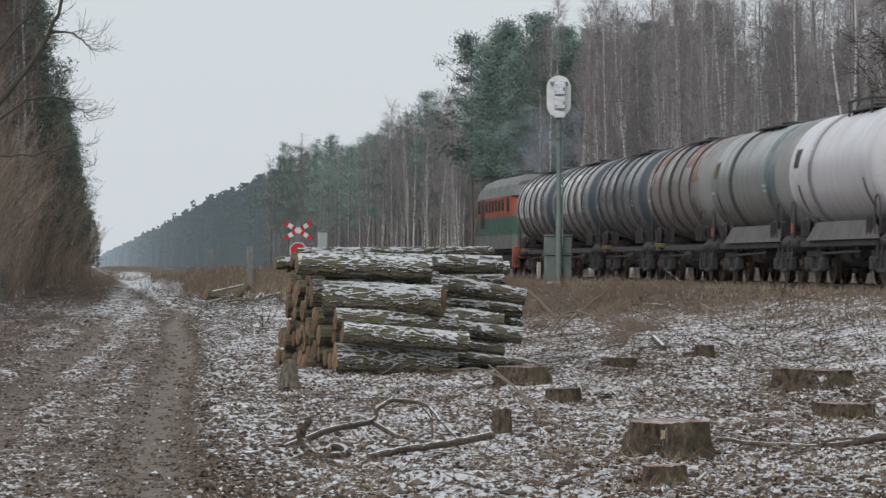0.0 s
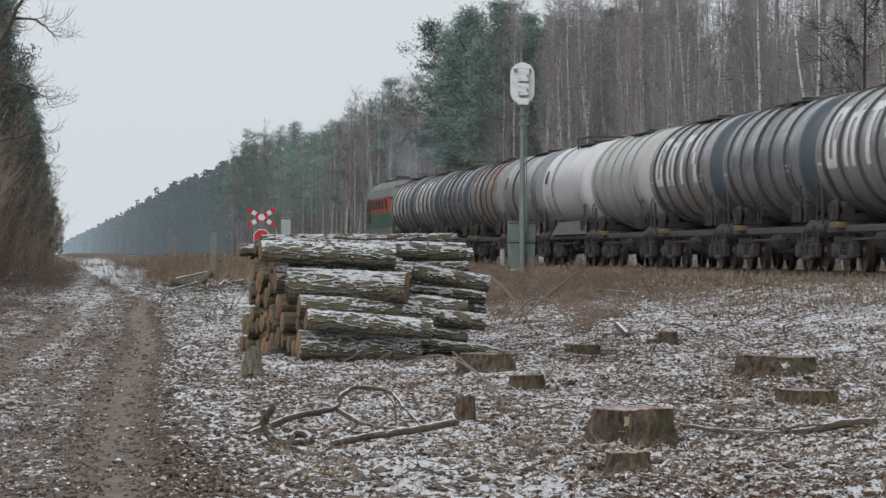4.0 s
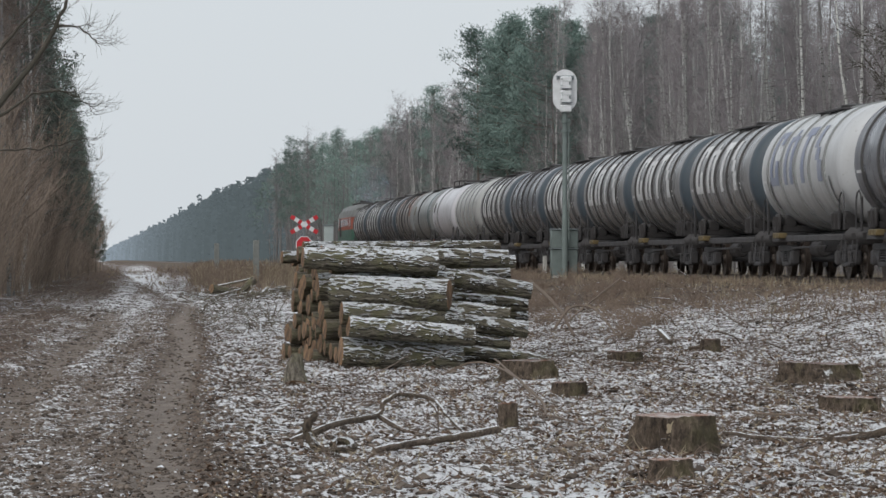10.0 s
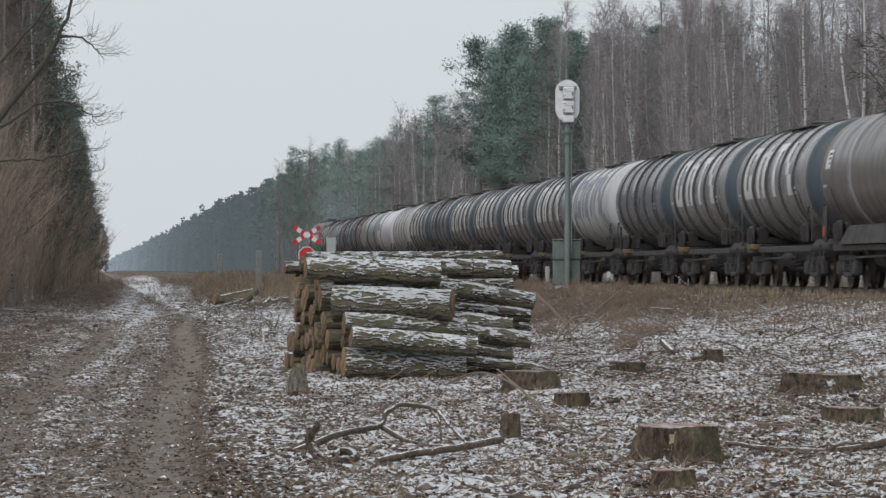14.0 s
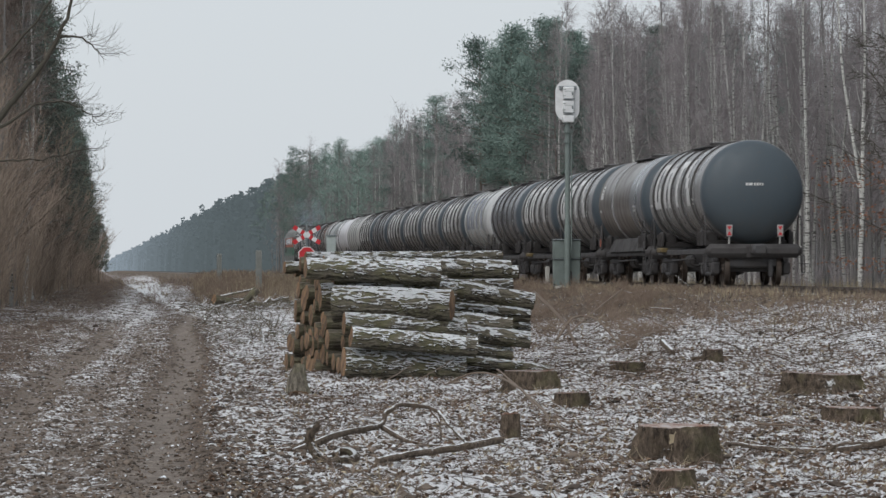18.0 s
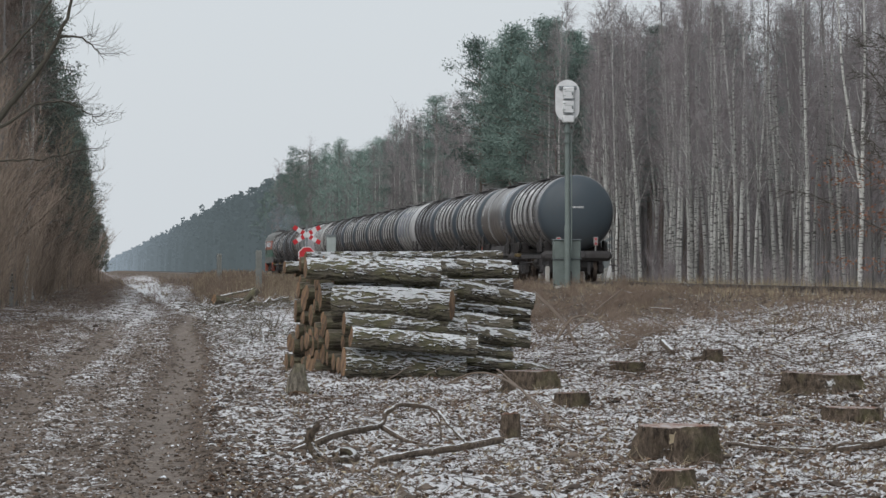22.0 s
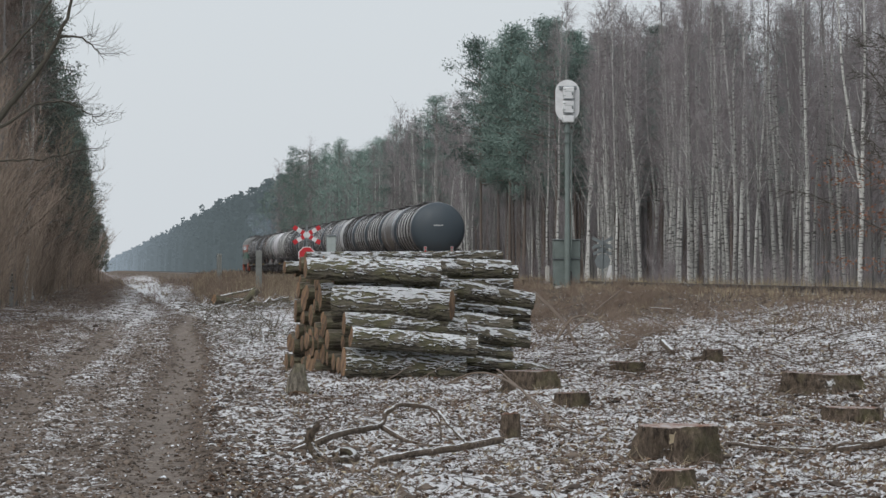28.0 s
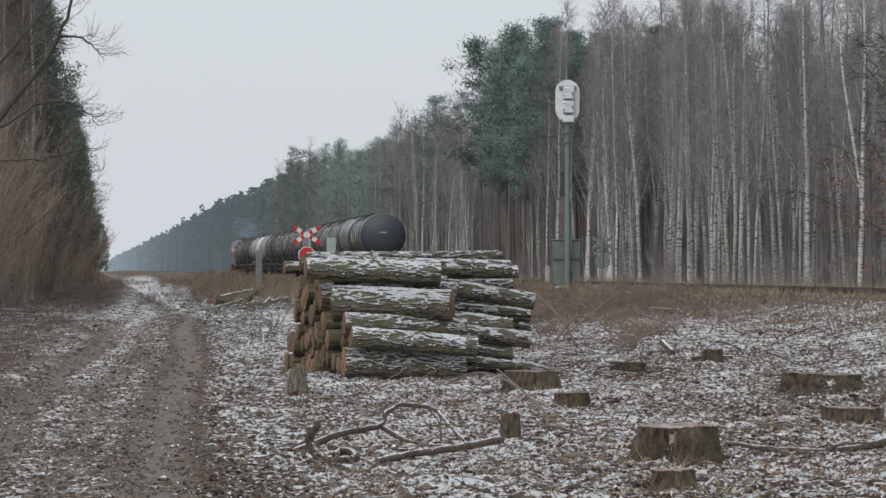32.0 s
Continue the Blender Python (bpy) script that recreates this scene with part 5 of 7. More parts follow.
# ---- railway signs and boxes ----
def signal():
    """A light signal seen from behind, with its relay box."""
    x, y = 15.8, 126.4
    z = 0.87
    s = thing("railway_signal", pose(x, y, z), "grey-green signal mast with white oval backboard, seen from behind", "signal")
    part("mast", Geo().lathe([(0.10, 0.0), (0.10, 2.2), (0.085, 2.25), (0.085, 5.8), (0.0, 5.8)], 18, (0, 0, 0), "z"), GREY_GREEN, s)
    zc = 6.43
    g = Geo()
    n = 40
    out = []
    for i in range(n):
        a = 2 * math.pi * i / n
        cx, cz = 0.41 * math.cos(a), 0.41 * math.sin(a)
        out.append((cx, cz + (0.29 if cz >= 0 else -0.29)))
    g.add([(p[0], -0.015, zc + p[1]) for p in out] + [(p[0], 0.02, zc + p[1]) for p in out], [tuple(range(n)), tuple(range(2 * n - 1, n - 1, -1))] + [(i, n + i, n + (i + 1) % n, (i + 1) % n) for i in range(n)])
    b = part("backboard", g, WHITE, s, "white oval backboard", smooth=False)
    for i in range(2):
        zz = zc + 0.25 - i * 0.47
        h = part("lamp_housing", Geo().box((0.02, -0.13, zz), (0.37, 0.22, 0.42), 0.03), WHITE, b)
        part("door_edge", Geo().box((0.03, -0.245, zz - 0.20), (0.36, 0.02, 0.022), 0), GREY_PAINT, h)
        part("seam", Geo().box((0.04, -0.244, zz + 0.05), (0.32, 0.012, 0.012), 0), PALE_BOX, h)
        part("hinge", Geo().box((-0.13, -0.25, zz + 0.12), (0.09, 0.02, 0.03), 0.005), PALE_BOX, h)
        part("hinge", Geo().box((-0.13, -0.25, zz - 0.09), (0.09, 0.02, 0.03), 0.005), PALE_BOX, h)
        part("latch", Geo().box((0.14, -0.25, zz - 0.02), (0.05, 0.03, 0.10), 0.008), GREY_PAINT, h)
    part("bracket", Geo().box((0, -0.06, zc + 0.47), (0.60, 0.08, 0.035), 0.005), GREY_PAINT, b)
    for xx in (-0.25, 0.27):
        part("bracket_arm", Geo().box((xx, -0.06, zc + 0.41), (0.07, 0.08, 0.10), 0.01), GREY_PAINT, b)
    part("mount", Geo().box((0.02, -0.08, zc - 0.62), (0.38, 0.26, 0.24), 0.03), WHITE, s, "white mounting box")
    for zz in (5.05, 5.38):
        c = Geo().lathe([(0.10, zz - 0.04), (0.14, zz - 0.04), (0.14, zz + 0.04), (0.10, zz + 0.04)], 16, (0, 0, 0), "z")
        c.box((0.14, -0.02, zz), (0.16, 0.06, 0.06), 0.01)
        part("clamp", c, GREY_GREEN, s)
    part("cable_pipe", Geo().tube([(0.13, -0.06, 1.4), (0.13, -0.06, 5.5)], [0.022, 0.022], 6), GREY_GREEN, s)
    box = thing("relay_box", pose(x + 0.02, y + 0.42, z + 0.05), "grey-green steel relay box at the foot of the signal", "relay box")
    part("upper_case", Geo().box((0, 0, 1.37), (0.92, 0.42, 0.62), 0.03), GREY_GREEN, box)
    part("lower_case", Geo().box((0, 0.02, 0.58), (0.90, 0.40, 0.92), 0.03), GREY_GREEN, box)
    part("rim", Geo().box((0, 0, 1.05), (0.97, 0.47, 0.03), 0.008), GREY_PAINT, box)
    part("lid", Geo().box((0, 0, 1.70), (0.98, 0.50, 0.04), 0.012), GREY_PAINT, box)
    part("dark_hatch", Geo().box((0.05, -0.19, 0.42), (0.22, 0.03, 0.44), 0.01), IRON, box, "dark cable hatch")
    part("base", Geo().box((0, 0, 0.0), (0.8, 0.4, 0.3), 0.02), CONCRETE, box)


signal()


def crossing_sign():
    x, y = 8.33, 150.0
    z = bank(x)
    s = thing("crossing_sign", pose(x, y, z - 0.1), "red and white level crossing cross over a red stop sign", "road sign")
    part("post", Geo().lathe([(0.035, 0), (0.035, 3.3), (0.0, 3.31)], 10, (0, 0.05, 0), "z"), GREY_PAINT, s)
    zc = 2.99 - z + 0.1
    for sgn in (1, -1):
        for i, (a, b) in enumerate(((-0.62, -0.44), (-0.44, -0.26), (-0.26, -0.13), (-0.13, 0.13), (0.13, 0.26), (0.26, 0.44), (0.44, 0.62))):
            t = Geo().box(((a + b) / 2, 0, 0), (b - a - 0.002, 0.02, 0.17), 0.004)
            t.moved(Matrix.Translation((0, -0.012 * (1 + sgn), zc)) @ pose(0, 0, 0, 0, sgn * 31, 0))
            red = i in (0, 2, 4, 6)
            part("red_band" if red else "white_band", t, RED if red else WHITE, s)
    for q, mat, off, nm in ((0.36, WHITE, 0.0, "stop_border"), (0.325, RED, -0.012, "stop_plate")):
        g = Geo()
        pts = [(q * math.cos(radians(22.5 + 45 * i)), q * math.sin(radians(22.5 + 45 * i))) for i in range(8)]
        g.add([(a, off - 0.008, zc - 0.80 + b) for a, b in pts] + [(a, off + 0.008, zc - 0.80 + b) for a, b in pts], [tuple(range(8)), tuple(range(15, 7, -1))] + [(i, 8 + i, 8 + (i + 1) % 8, (i + 1) % 8) for i in range(8)])
        part(nm, g, mat, s, smooth=False)


crossing_sign()


def sign_back():
    """The sign of the crossing's other side, seen from behind."""
    x, y = 25.0, 186.0
    z = bank(x)
    s = thing("sign_back", pose(x, y, z), "grey back of a crossing sign across the railway", "road sign")
    part("post", Geo().lathe([(0.04, 0), (0.04, 2.6), (0, 2.61)], 10, (0, -0.05, 0), "z"), GREY_PAINT, s)
    for zc, sgn in ((2.35, 1), (2.35, -1), (2.02, 1), (2.02, -1)):
        t = Geo().box((0, 0, 0), (1.15 if zc > 2.2 else 1.0, 0.02, 0.15), 0.004)
        t.moved(Matrix.Translation((0, 0.03 * sgn + (0.08 if zc < 2.2 else 0), zc)) @ pose(0, 0, 0, 0, sgn * 27, 0))
        part("cross_board", t, GREY_PAINT, s)
    part("round_plate", Geo().lathe([(0.0, -0.01), (0.40, -0.01), (0.40, 0.01), (0, 0.01)], 8, (0, 0, 1.45), "y"), GREY_PAINT, s)
    part("white_stake", Geo().box((0.28, -0.1, 0.75), (0.16, 0.06, 1.0), 0.01, pose(0, 0, 0, 0, 14, 0)), WHITE, s, "leaning white stake")


sign_back()


def post(x, y, w, h, mat, name, label):
    z = bank(x) if x < 16 else 0.9
    g = Geo().box((0, 0, h / 2 - 0.1), (w, w * 0.7, h + 0.2), 0.03)
    s = solid(name, g, mat, pose(x, y, z), label, "post")
    part("cap", Geo().box((0, 0, h + 0.015), (w * 0.9, w * 0.6, 0.04), 0.015), mat, s)


MOSSY = weathered("mossy_concrete", (0.27, 0.28, 0.265), (0.17, 0.18, 0.165), 0.9, scale=3, fine=40)
post(7.45, 230, 0.30, 2.42, MOSSY, "concrete_post", "pale concrete post in the dead weeds")
post(8.78, 205, 0.33, 2.42, MOSSY, "concrete_post", "pale concrete post in the dead weeds")
post(16.75, 140, 0.16, 0.80, CONCRETE, "marker_stone", "small white marker stone beside the rails")
_c = thing("control_cabinet", pose(10.54, 170, bank(10.54)), "pale grey-green control cabinet on a pedestal by the crossing", "cabinet")
part("case", Geo().box((0, 0, 2.15), (0.42, 0.35, 1.2), 0.03), PALE_BOX, _c)
part("door", Geo().box((0, -0.18, 2.15), (0.34, 0.02, 1.05), 0.008), PALE_BOX, _c)
part("roof", Geo().box((0, 0, 2.78), (0.48, 0.42, 0.06), 0.02), GREY_PAINT, _c)
part("pedestal", Geo().box((0, 0, 0.75), (0.2, 0.2, 1.7), 0.02), CONCRETE, _c)


# ---- trees ----
def bare_tree(seed, h, r, lo=0.35, spread=0.16, limbs=24, twigs=9, lean=0.02, fork=False, twig_r=0.009, sides=7, steep=(1.3, 2.8), droop=0.45, bough=3, wind=0.022):
    """Trunk and crown meshes of a leafless tree: a winding stem, rising limbs, hanging twigs."""
    rr = random.Random(seed)
    trunk, crown = Geo(), Geo()
    n = 13
    stems = []

    def stem(p, top, r0, dx, dy):
        pts, z0 = [], p.z
        for i in range(n + 1):
            pts.append(Vector((p.x, p.y, z0 + (top - z0) * i / n)))
            dx += rr.uniform(-wind, wind) - 0.12 * dx
            dy += rr.uniform(-wind, wind) - 0.12 * dy
            p = p + Vector((dx, dy, 0)) * ((top - z0) / n)
        trunk.tube(pts, [r0 * (1.3 if i == 0 else 1.0) * (1 - 0.92 * (i / n) ** 1.2) + 0.005 for i in range(n + 1)], sides)
        stems.append((pts, r0))

    stem(Vector((0, 0, -0.3)), h, r, rr.uniform(-lean, lean), rr.uniform(-lean, lean))

    def along(pts, s):
        k = min(int(s * n), n - 1)
        return pts[k].lerp(pts[k + 1], s * n - k)
    if fork:
        a = rr.uniform(0, 6.28)
        stem(along(stems[0][0], rr.uniform(0.12, 0.4)), h * rr.uniform(0.85, 0.97), r * 0.7, 0.16 * math.cos(a), 0.16 * math.sin(a))
    for b in range(limbs):
        pts, r0 = stems[b % len(stems)]
        s = lo + (0.98 - lo) * (b + rr.random()) / limbs
        a = rr.uniform(0, 2 * math.pi)
        length = h * spread * (1.2 - s) * rr.uniform(0.6, 1.35) + 0.45
        d = Vector((math.cos(a), math.sin(a), rr.uniform(*steep))).normalized()
        q = [along(pts, s)]
        for k in range(4):
            d = (d + Vector((rr.uniform(-0.22, 0.22), rr.uniform(-0.22, 0.22), (0.12, 0.08, -0.06, -0.25)[k]))).normalized()
            q.append(q[-1] + d * length / 4)
        br = max(0.010, 0.26 * r0 * (1.05 - s))
        (trunk if bough and b % bough == 0 else crown).tube(q, [br, br * 0.8, br * 0.6, br * 0.4, 0.004], 4)
        for t in range(twigs):
            w = rr.uniform(0.12, 1.0) * 4
            k = min(int(w), 3)
            o = q[k].lerp(q[k + 1], w - k)
            e = (d * 0.8 + Vector((rr.gauss(0, 0.6), rr.gauss(0, 0.6), rr.gauss(-droop, 0.5)))).normalized()
            crown.spike(o, o + e * rr.uniform(0.35, 1.0), twig_r)
    return trunk, crown


def needle_clump(g, c, size, rr, blades=26):
    """A tuft of needles as many narrow blades."""
    for _ in range(blades):
        d = Vector((rr.gauss(0, 1), rr.gauss(0, 1), rr.gauss(0.25, 0.8))).normalized()
        o = c + Vector((rr.gauss(0, 1), rr.gauss(0, 1), rr.gauss(0, 0.5))) * size * 0.45
        s = d.cross(Vector((rr.random(), rr.random(), rr.random()))).normalized() * size * 0.045
        e = o + d * size * rr.uniform(0.18, 0.42)
        g.add([o - s, o + s, e], [(0, 1, 2)])


def pine_tree(seed, h, r=0.16, crown_from=0.5, width=2.2, boughs=44, blades=40, size=0.75):
    """A pine with a bare lower trunk; every bough carries plates of needle tufts, with gaps between."""
    rr = random.Random(seed)
    trunk, crown = Geo(), Geo()
    dx, dy = rr.uniform(-0.02, 0.02), rr.uniform(-0.02, 0.02)
    lop = rr.uniform(0, 6.28)
    pts = [Vector((dx * h * (i / 8) ** 1.5, dy * h * (i / 8) ** 1.5, h * i / 8 - (0.3 if i == 0 else 0))) for i in range(9)]
    trunk.tube(pts, [r * (1.2 if i == 0 else 1) * (1 - 0.85 * i / 8) for i in range(9)], 7)
    for k in range(boughs):
        top = (k + rr.random()) / boughs
        s = crown_from + (1 - crown_from) * top
        a = rr.uniform(0, 2 * math.pi)
        reach = width * ((0.45 + 0.55 * min(1.0, top / 0.3)) * (1 - top) ** 0.65 + 0.10) * rr.uniform(0.45, 1.3) * (1 + 0.3 * math.cos(a - lop))
        p = Vector((dx * h * s ** 1.5, dy * h * s ** 1.5, h * s))
        c = p + Vector((math.cos(a) * reach, math.sin(a) * reach, reach * (0.0 + 0.75 * top)))
        trunk.tube([p, p.lerp(c, 0.55) + Vector((0, 0, -0.12 * reach * 0.5)), c], [0.034, 0.024, 0.008], 4)
        for j in range(4):
            o = p.lerp(c, rr.uniform(0.4, 1.05)) + Vector((rr.gauss(0, 0.22), rr.gauss(0, 0.22), rr.gauss(0.08, 0.12))) * (0.5 + 0.5 * reach)
            needle_clump(crown, o, size * rr.uniform(0.55, 1.1), rr, blades)
    for j in range(3):
        needle_clump(crown, pts[-1] + Vector((rr.gauss(0, 0.1), rr.gauss(0, 0.1), -0.35 * j)), size * 0.5, rr, blades // 2)
    return trunk, crown


def tree_thing(name, label, category, trunk, crown, tmat, cmat, crown_name="crown"):
    ob = thing(name, Matrix(), label, category)
    part("trunk", trunk, tmat, ob)
    part(crown_name, crown, cmat, ob)
    return ob


def scatter(kinds, places, group):
    """Plant trees: (x, y, scale, turn, which)."""
    used = set()
    for x, y, s, turn, which in places:
        ob = kinds[which % len(kinds)]
        m = pose(x, y, ground_z(x, y) - 0.05, 0, 0, turn)
        if ob.name in used:
            ob2 = copy_thing(ob, m)
        else:
            used.add(ob.name)
            ob2 = ob
            ob2.matrix_basis = m
        ob2.scale = (s, s, s)
        tagged(ob2, group=group)


birches = [tree_thing("birch_tree", "slender leafless birch with white bark", "tree", *bare_tree(100 + i, 13.0 + (i % 3) * 0.8, 0.062 + 0.013 * (i % 4), 0.28, 0.18, 34, 30, 0.08, i % 3 == 0, 0.006, 7, (1.3, 2.8), 0.45, 2, 0.045), BIRCH, TWIG) for i in range(9)]
pines = [tree_thing("pine_tree", "tall pine with bare lower trunk and dark green crown", "tree", *pine_tree(200 + i, 16.4 + i * 0.5, 0.13, 0.42, 3.0, 50, 48, 0.85), PINE_BARK, NEEDLES) for i in range(5)]
darks = [tree_thing("bare_tree", "thin grey-brown leafless tree in the wood", "tree", *bare_tree(300 + i, 12.0 + i * 0.6, 0.065, 0.15, 0.19, 34, 30, 0.04, i == 1, 0.006), DARK_BARK, TWIG) for i in range(4)]


def tall(y):
    """The wood grows taller along the line."""
    return lerp(y, [100, 140, 180, 215, 260], [0.92, 0.97, 1.0, 1.04, 0.98])


_r = random.Random(21)
_places = []
for _k in range(170):
    _y = 112 + 250 * (_k / 170.0) ** 1.15 + _r.uniform(-1, 1)
    _h = 0.66 if 224 < _y < 278 else 0.96 if _y > 278 else 1.0
    if _h < 0.7 and _k % 2:
        continue
    _places.append((25.8 + abs(_r.gauss(0, 2.6)), _y, tall(_y) * _h * _r.uniform(0.88, 1.1), _r.uniform(0, 360), _r.randrange(9)))
_places += [(26.0 + _r.uniform(0, 4), 178 + _r.uniform(0, 22), _r.uniform(1.0, 1.1), _r.uniform(0, 360), _r.randrange(9)) for _k in range(14)]
scatter(birches, _places, "birches along the railway")
_places = []
for _k in range(46):
    _y = 218 + 43 * (_k / 46.0) + _r.uniform(-2, 2)
    _places.append((26.4 + _r.uniform(0, 5) + (6 if _k % 3 == 0 else 0), _y, lerp(_k, [0, 46], [0.84, 0.95]) * _r.uniform(0.88, 1.05), _r.uniform(0, 360), _r.randrange(5)))
_places += [(33 + _r.uniform(0, 8), 205 + _r.uniform(0, 45), _r.uniform(0.78, 0.88), _r.uniform(0, 360), _r.randrange(5)) for _k in range(12)]
_places += [(27 + _r.uniform(0, 6), 282 + _r.uniform(0, 90), _r.uniform(0.74, 0.84), _r.uniform(0, 360), _r.randrange(5)) for _k in range(9)]
scatter(pines, _places, "pines along the railway")
_places = []
for _k in range(200):
    _y = 100 + 250 * _r.random() ** 1.5
    _places.append((27.5 + _r.uniform(0, 16), _y, tall(_y) * _r.uniform(0.88, 1.12), _r.uniform(0, 360), _r.randrange(4)))
scatter(darks, _places, "bare trees along the railway")


def wood(seed, length, depth, count, pine_share, birch_share, h0, h1, detail, name="woodland", label="dense leafless and pine wood along the railway", twig_mat=None):
    """A stretch of wood that nobody could count."""
    rr = random.Random(seed)
    bark, twig, green, white = Geo(), Geo(), Geo(), Geo()
    for _ in range(count):
        o = Vector((rr.uniform(0, depth), rr.uniform(0, length), -0.2))
        h = rr.uniform(h0, h1)
        k = rr.random()
        if k < pine_share:
            t, c = pine_tree(rr.randrange(9999), h, 0.12, 0.42, 2.2, int(30 * detail), 24, 0.75)
            green.add([Vector(p) + o for p in c.v], c.f)
        else:
            t, c = bare_tree(rr.randrange(9999), h * 0.93, 0.085, 0.2, 0.19, int(18 * detail), 14, 0.04, False, 0.011, 4)
            twig.add([Vector(p) + o for p in c.v], c.f)
        (white if k > 1 - birch_share else bark).add([Vector(p) + o for p in t.v], t.f)
    ob = thing(name, Matrix(), label, "woods", kind="stuff")
    part("trunks", bark, DARK_BARK, ob)
    part("twigs", twig, twig_mat or TWIG, ob)
    if white.v:
        part("birch_trunks", white, BIRCH, ob)
    if green.v:
        part("pine_crowns", green, NEEDLES, ob)
    return ob


deep = wood(1, 40, 26, 105, 0.05, 0.2, 10.5, 13.0, 1.0, label="dense leafless wood behind the first birches")
mixed_wood = wood(2, 40, 22, 62, 0.5, 0.18, 11.5, 15.5, 1.0)
other_wood = wood(3, 40, 22, 62, 0.38, 0.22, 11.0, 15.0, 1.0)
other_wood.matrix_basis = pose(26, 578, 0.5)
deep.matrix_basis = pose(35, 90, 0.5)
deep.scale = (1, 1, 1.2)
for _i in range(1, 7):
    copy_thing(deep, pose(35 + _i % 2, 90 + 40 * _i, 0.5)).scale = (1, 1, 1.2 if _i < 4 else 1.0)
mixed_wood.matrix_basis = pose(25.8, 312, 0.5)
mixed_wood.scale = (1, 1, 0.92)
for _i in range(1, 7):
    _w = copy_thing(mixed_wood if _i % 2 else other_wood, pose(25.8 + 1.2 * math.sin(_i * 2.1) + (22 if _i % 4 > 1 else 0), 312 + 38 * _i + (40 if _i % 4 > 1 else 0), 0.6 - 0.5 * (_i % 3) / 2, 0, 0, 180 if _i % 4 > 1 else 0))
    _w.scale = (1, 1, lerp(_i, [0, 1, 4, 6], [0.92, 0.98, 1.16, 1.2]))
# a few taller leafless crowns stand out against the sky
for _x, _y, _s in ((27.5, 478, 1.38), (28.5, 500, 1.28), (28, 548, 1.25)):
    _t = copy_thing(darks[1], pose(_x, _y, 0.4))
    _t.scale = (_s * 1.3, _s * 1.3, _s)


def misty_backdrop():
    """Plain misty distance, made to glow: behind the wood, and the far end of the ride where the line fades out."""
    # added sheet whose own glow lifts the dark gaps between the trunks
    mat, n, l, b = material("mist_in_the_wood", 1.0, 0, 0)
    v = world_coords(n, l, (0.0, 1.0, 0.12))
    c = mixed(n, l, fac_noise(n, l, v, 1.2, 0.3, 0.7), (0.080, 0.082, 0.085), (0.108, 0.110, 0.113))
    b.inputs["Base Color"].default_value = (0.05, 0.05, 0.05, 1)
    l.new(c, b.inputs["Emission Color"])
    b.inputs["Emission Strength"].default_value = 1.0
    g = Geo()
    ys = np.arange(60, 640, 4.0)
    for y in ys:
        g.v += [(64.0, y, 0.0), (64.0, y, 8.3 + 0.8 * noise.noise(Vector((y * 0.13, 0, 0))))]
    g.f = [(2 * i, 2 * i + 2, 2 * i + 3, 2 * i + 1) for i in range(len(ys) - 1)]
    tagged(solid("backdrop", g, mat, Matrix(), "glowing mist-coloured sheet behind the leafless wood", "backdrop", kind="structure"))
    # farthest woods: rows of tree shapes, haze put into their glow, bluer with distance
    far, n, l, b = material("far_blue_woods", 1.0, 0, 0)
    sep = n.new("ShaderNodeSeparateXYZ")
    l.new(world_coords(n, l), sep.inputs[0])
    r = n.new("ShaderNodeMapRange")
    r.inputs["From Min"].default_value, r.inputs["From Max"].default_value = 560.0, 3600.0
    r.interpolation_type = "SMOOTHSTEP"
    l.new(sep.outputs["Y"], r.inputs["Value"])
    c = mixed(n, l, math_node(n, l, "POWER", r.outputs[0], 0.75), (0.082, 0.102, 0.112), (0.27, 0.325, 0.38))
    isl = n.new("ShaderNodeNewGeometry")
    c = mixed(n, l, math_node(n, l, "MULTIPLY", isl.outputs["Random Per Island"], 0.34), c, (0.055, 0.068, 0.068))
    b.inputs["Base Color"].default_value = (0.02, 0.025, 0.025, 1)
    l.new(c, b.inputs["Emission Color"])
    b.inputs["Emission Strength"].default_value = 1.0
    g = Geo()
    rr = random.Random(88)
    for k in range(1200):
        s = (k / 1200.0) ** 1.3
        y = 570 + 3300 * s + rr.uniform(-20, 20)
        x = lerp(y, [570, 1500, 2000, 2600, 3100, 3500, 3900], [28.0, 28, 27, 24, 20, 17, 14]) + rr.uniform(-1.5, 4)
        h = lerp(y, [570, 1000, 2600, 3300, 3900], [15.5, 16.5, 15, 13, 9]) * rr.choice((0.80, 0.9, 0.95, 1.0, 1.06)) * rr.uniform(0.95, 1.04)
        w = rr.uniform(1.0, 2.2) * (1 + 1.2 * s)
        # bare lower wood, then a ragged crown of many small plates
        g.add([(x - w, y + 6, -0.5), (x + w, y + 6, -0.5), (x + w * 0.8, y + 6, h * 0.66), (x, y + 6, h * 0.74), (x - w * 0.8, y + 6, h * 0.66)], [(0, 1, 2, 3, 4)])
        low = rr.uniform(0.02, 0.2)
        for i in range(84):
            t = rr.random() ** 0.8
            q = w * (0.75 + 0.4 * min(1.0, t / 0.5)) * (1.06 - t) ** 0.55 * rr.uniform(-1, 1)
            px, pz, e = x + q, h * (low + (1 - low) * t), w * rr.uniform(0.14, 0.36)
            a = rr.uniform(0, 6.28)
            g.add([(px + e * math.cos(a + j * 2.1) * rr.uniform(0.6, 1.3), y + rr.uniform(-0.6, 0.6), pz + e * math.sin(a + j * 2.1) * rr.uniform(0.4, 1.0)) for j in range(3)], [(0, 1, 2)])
    solid("far_backdrop", g, far, Matrix(), "far woods glowing in haze colours where the line fades out", "backdrop", kind="structure", smooth=False)


misty_backdrop()

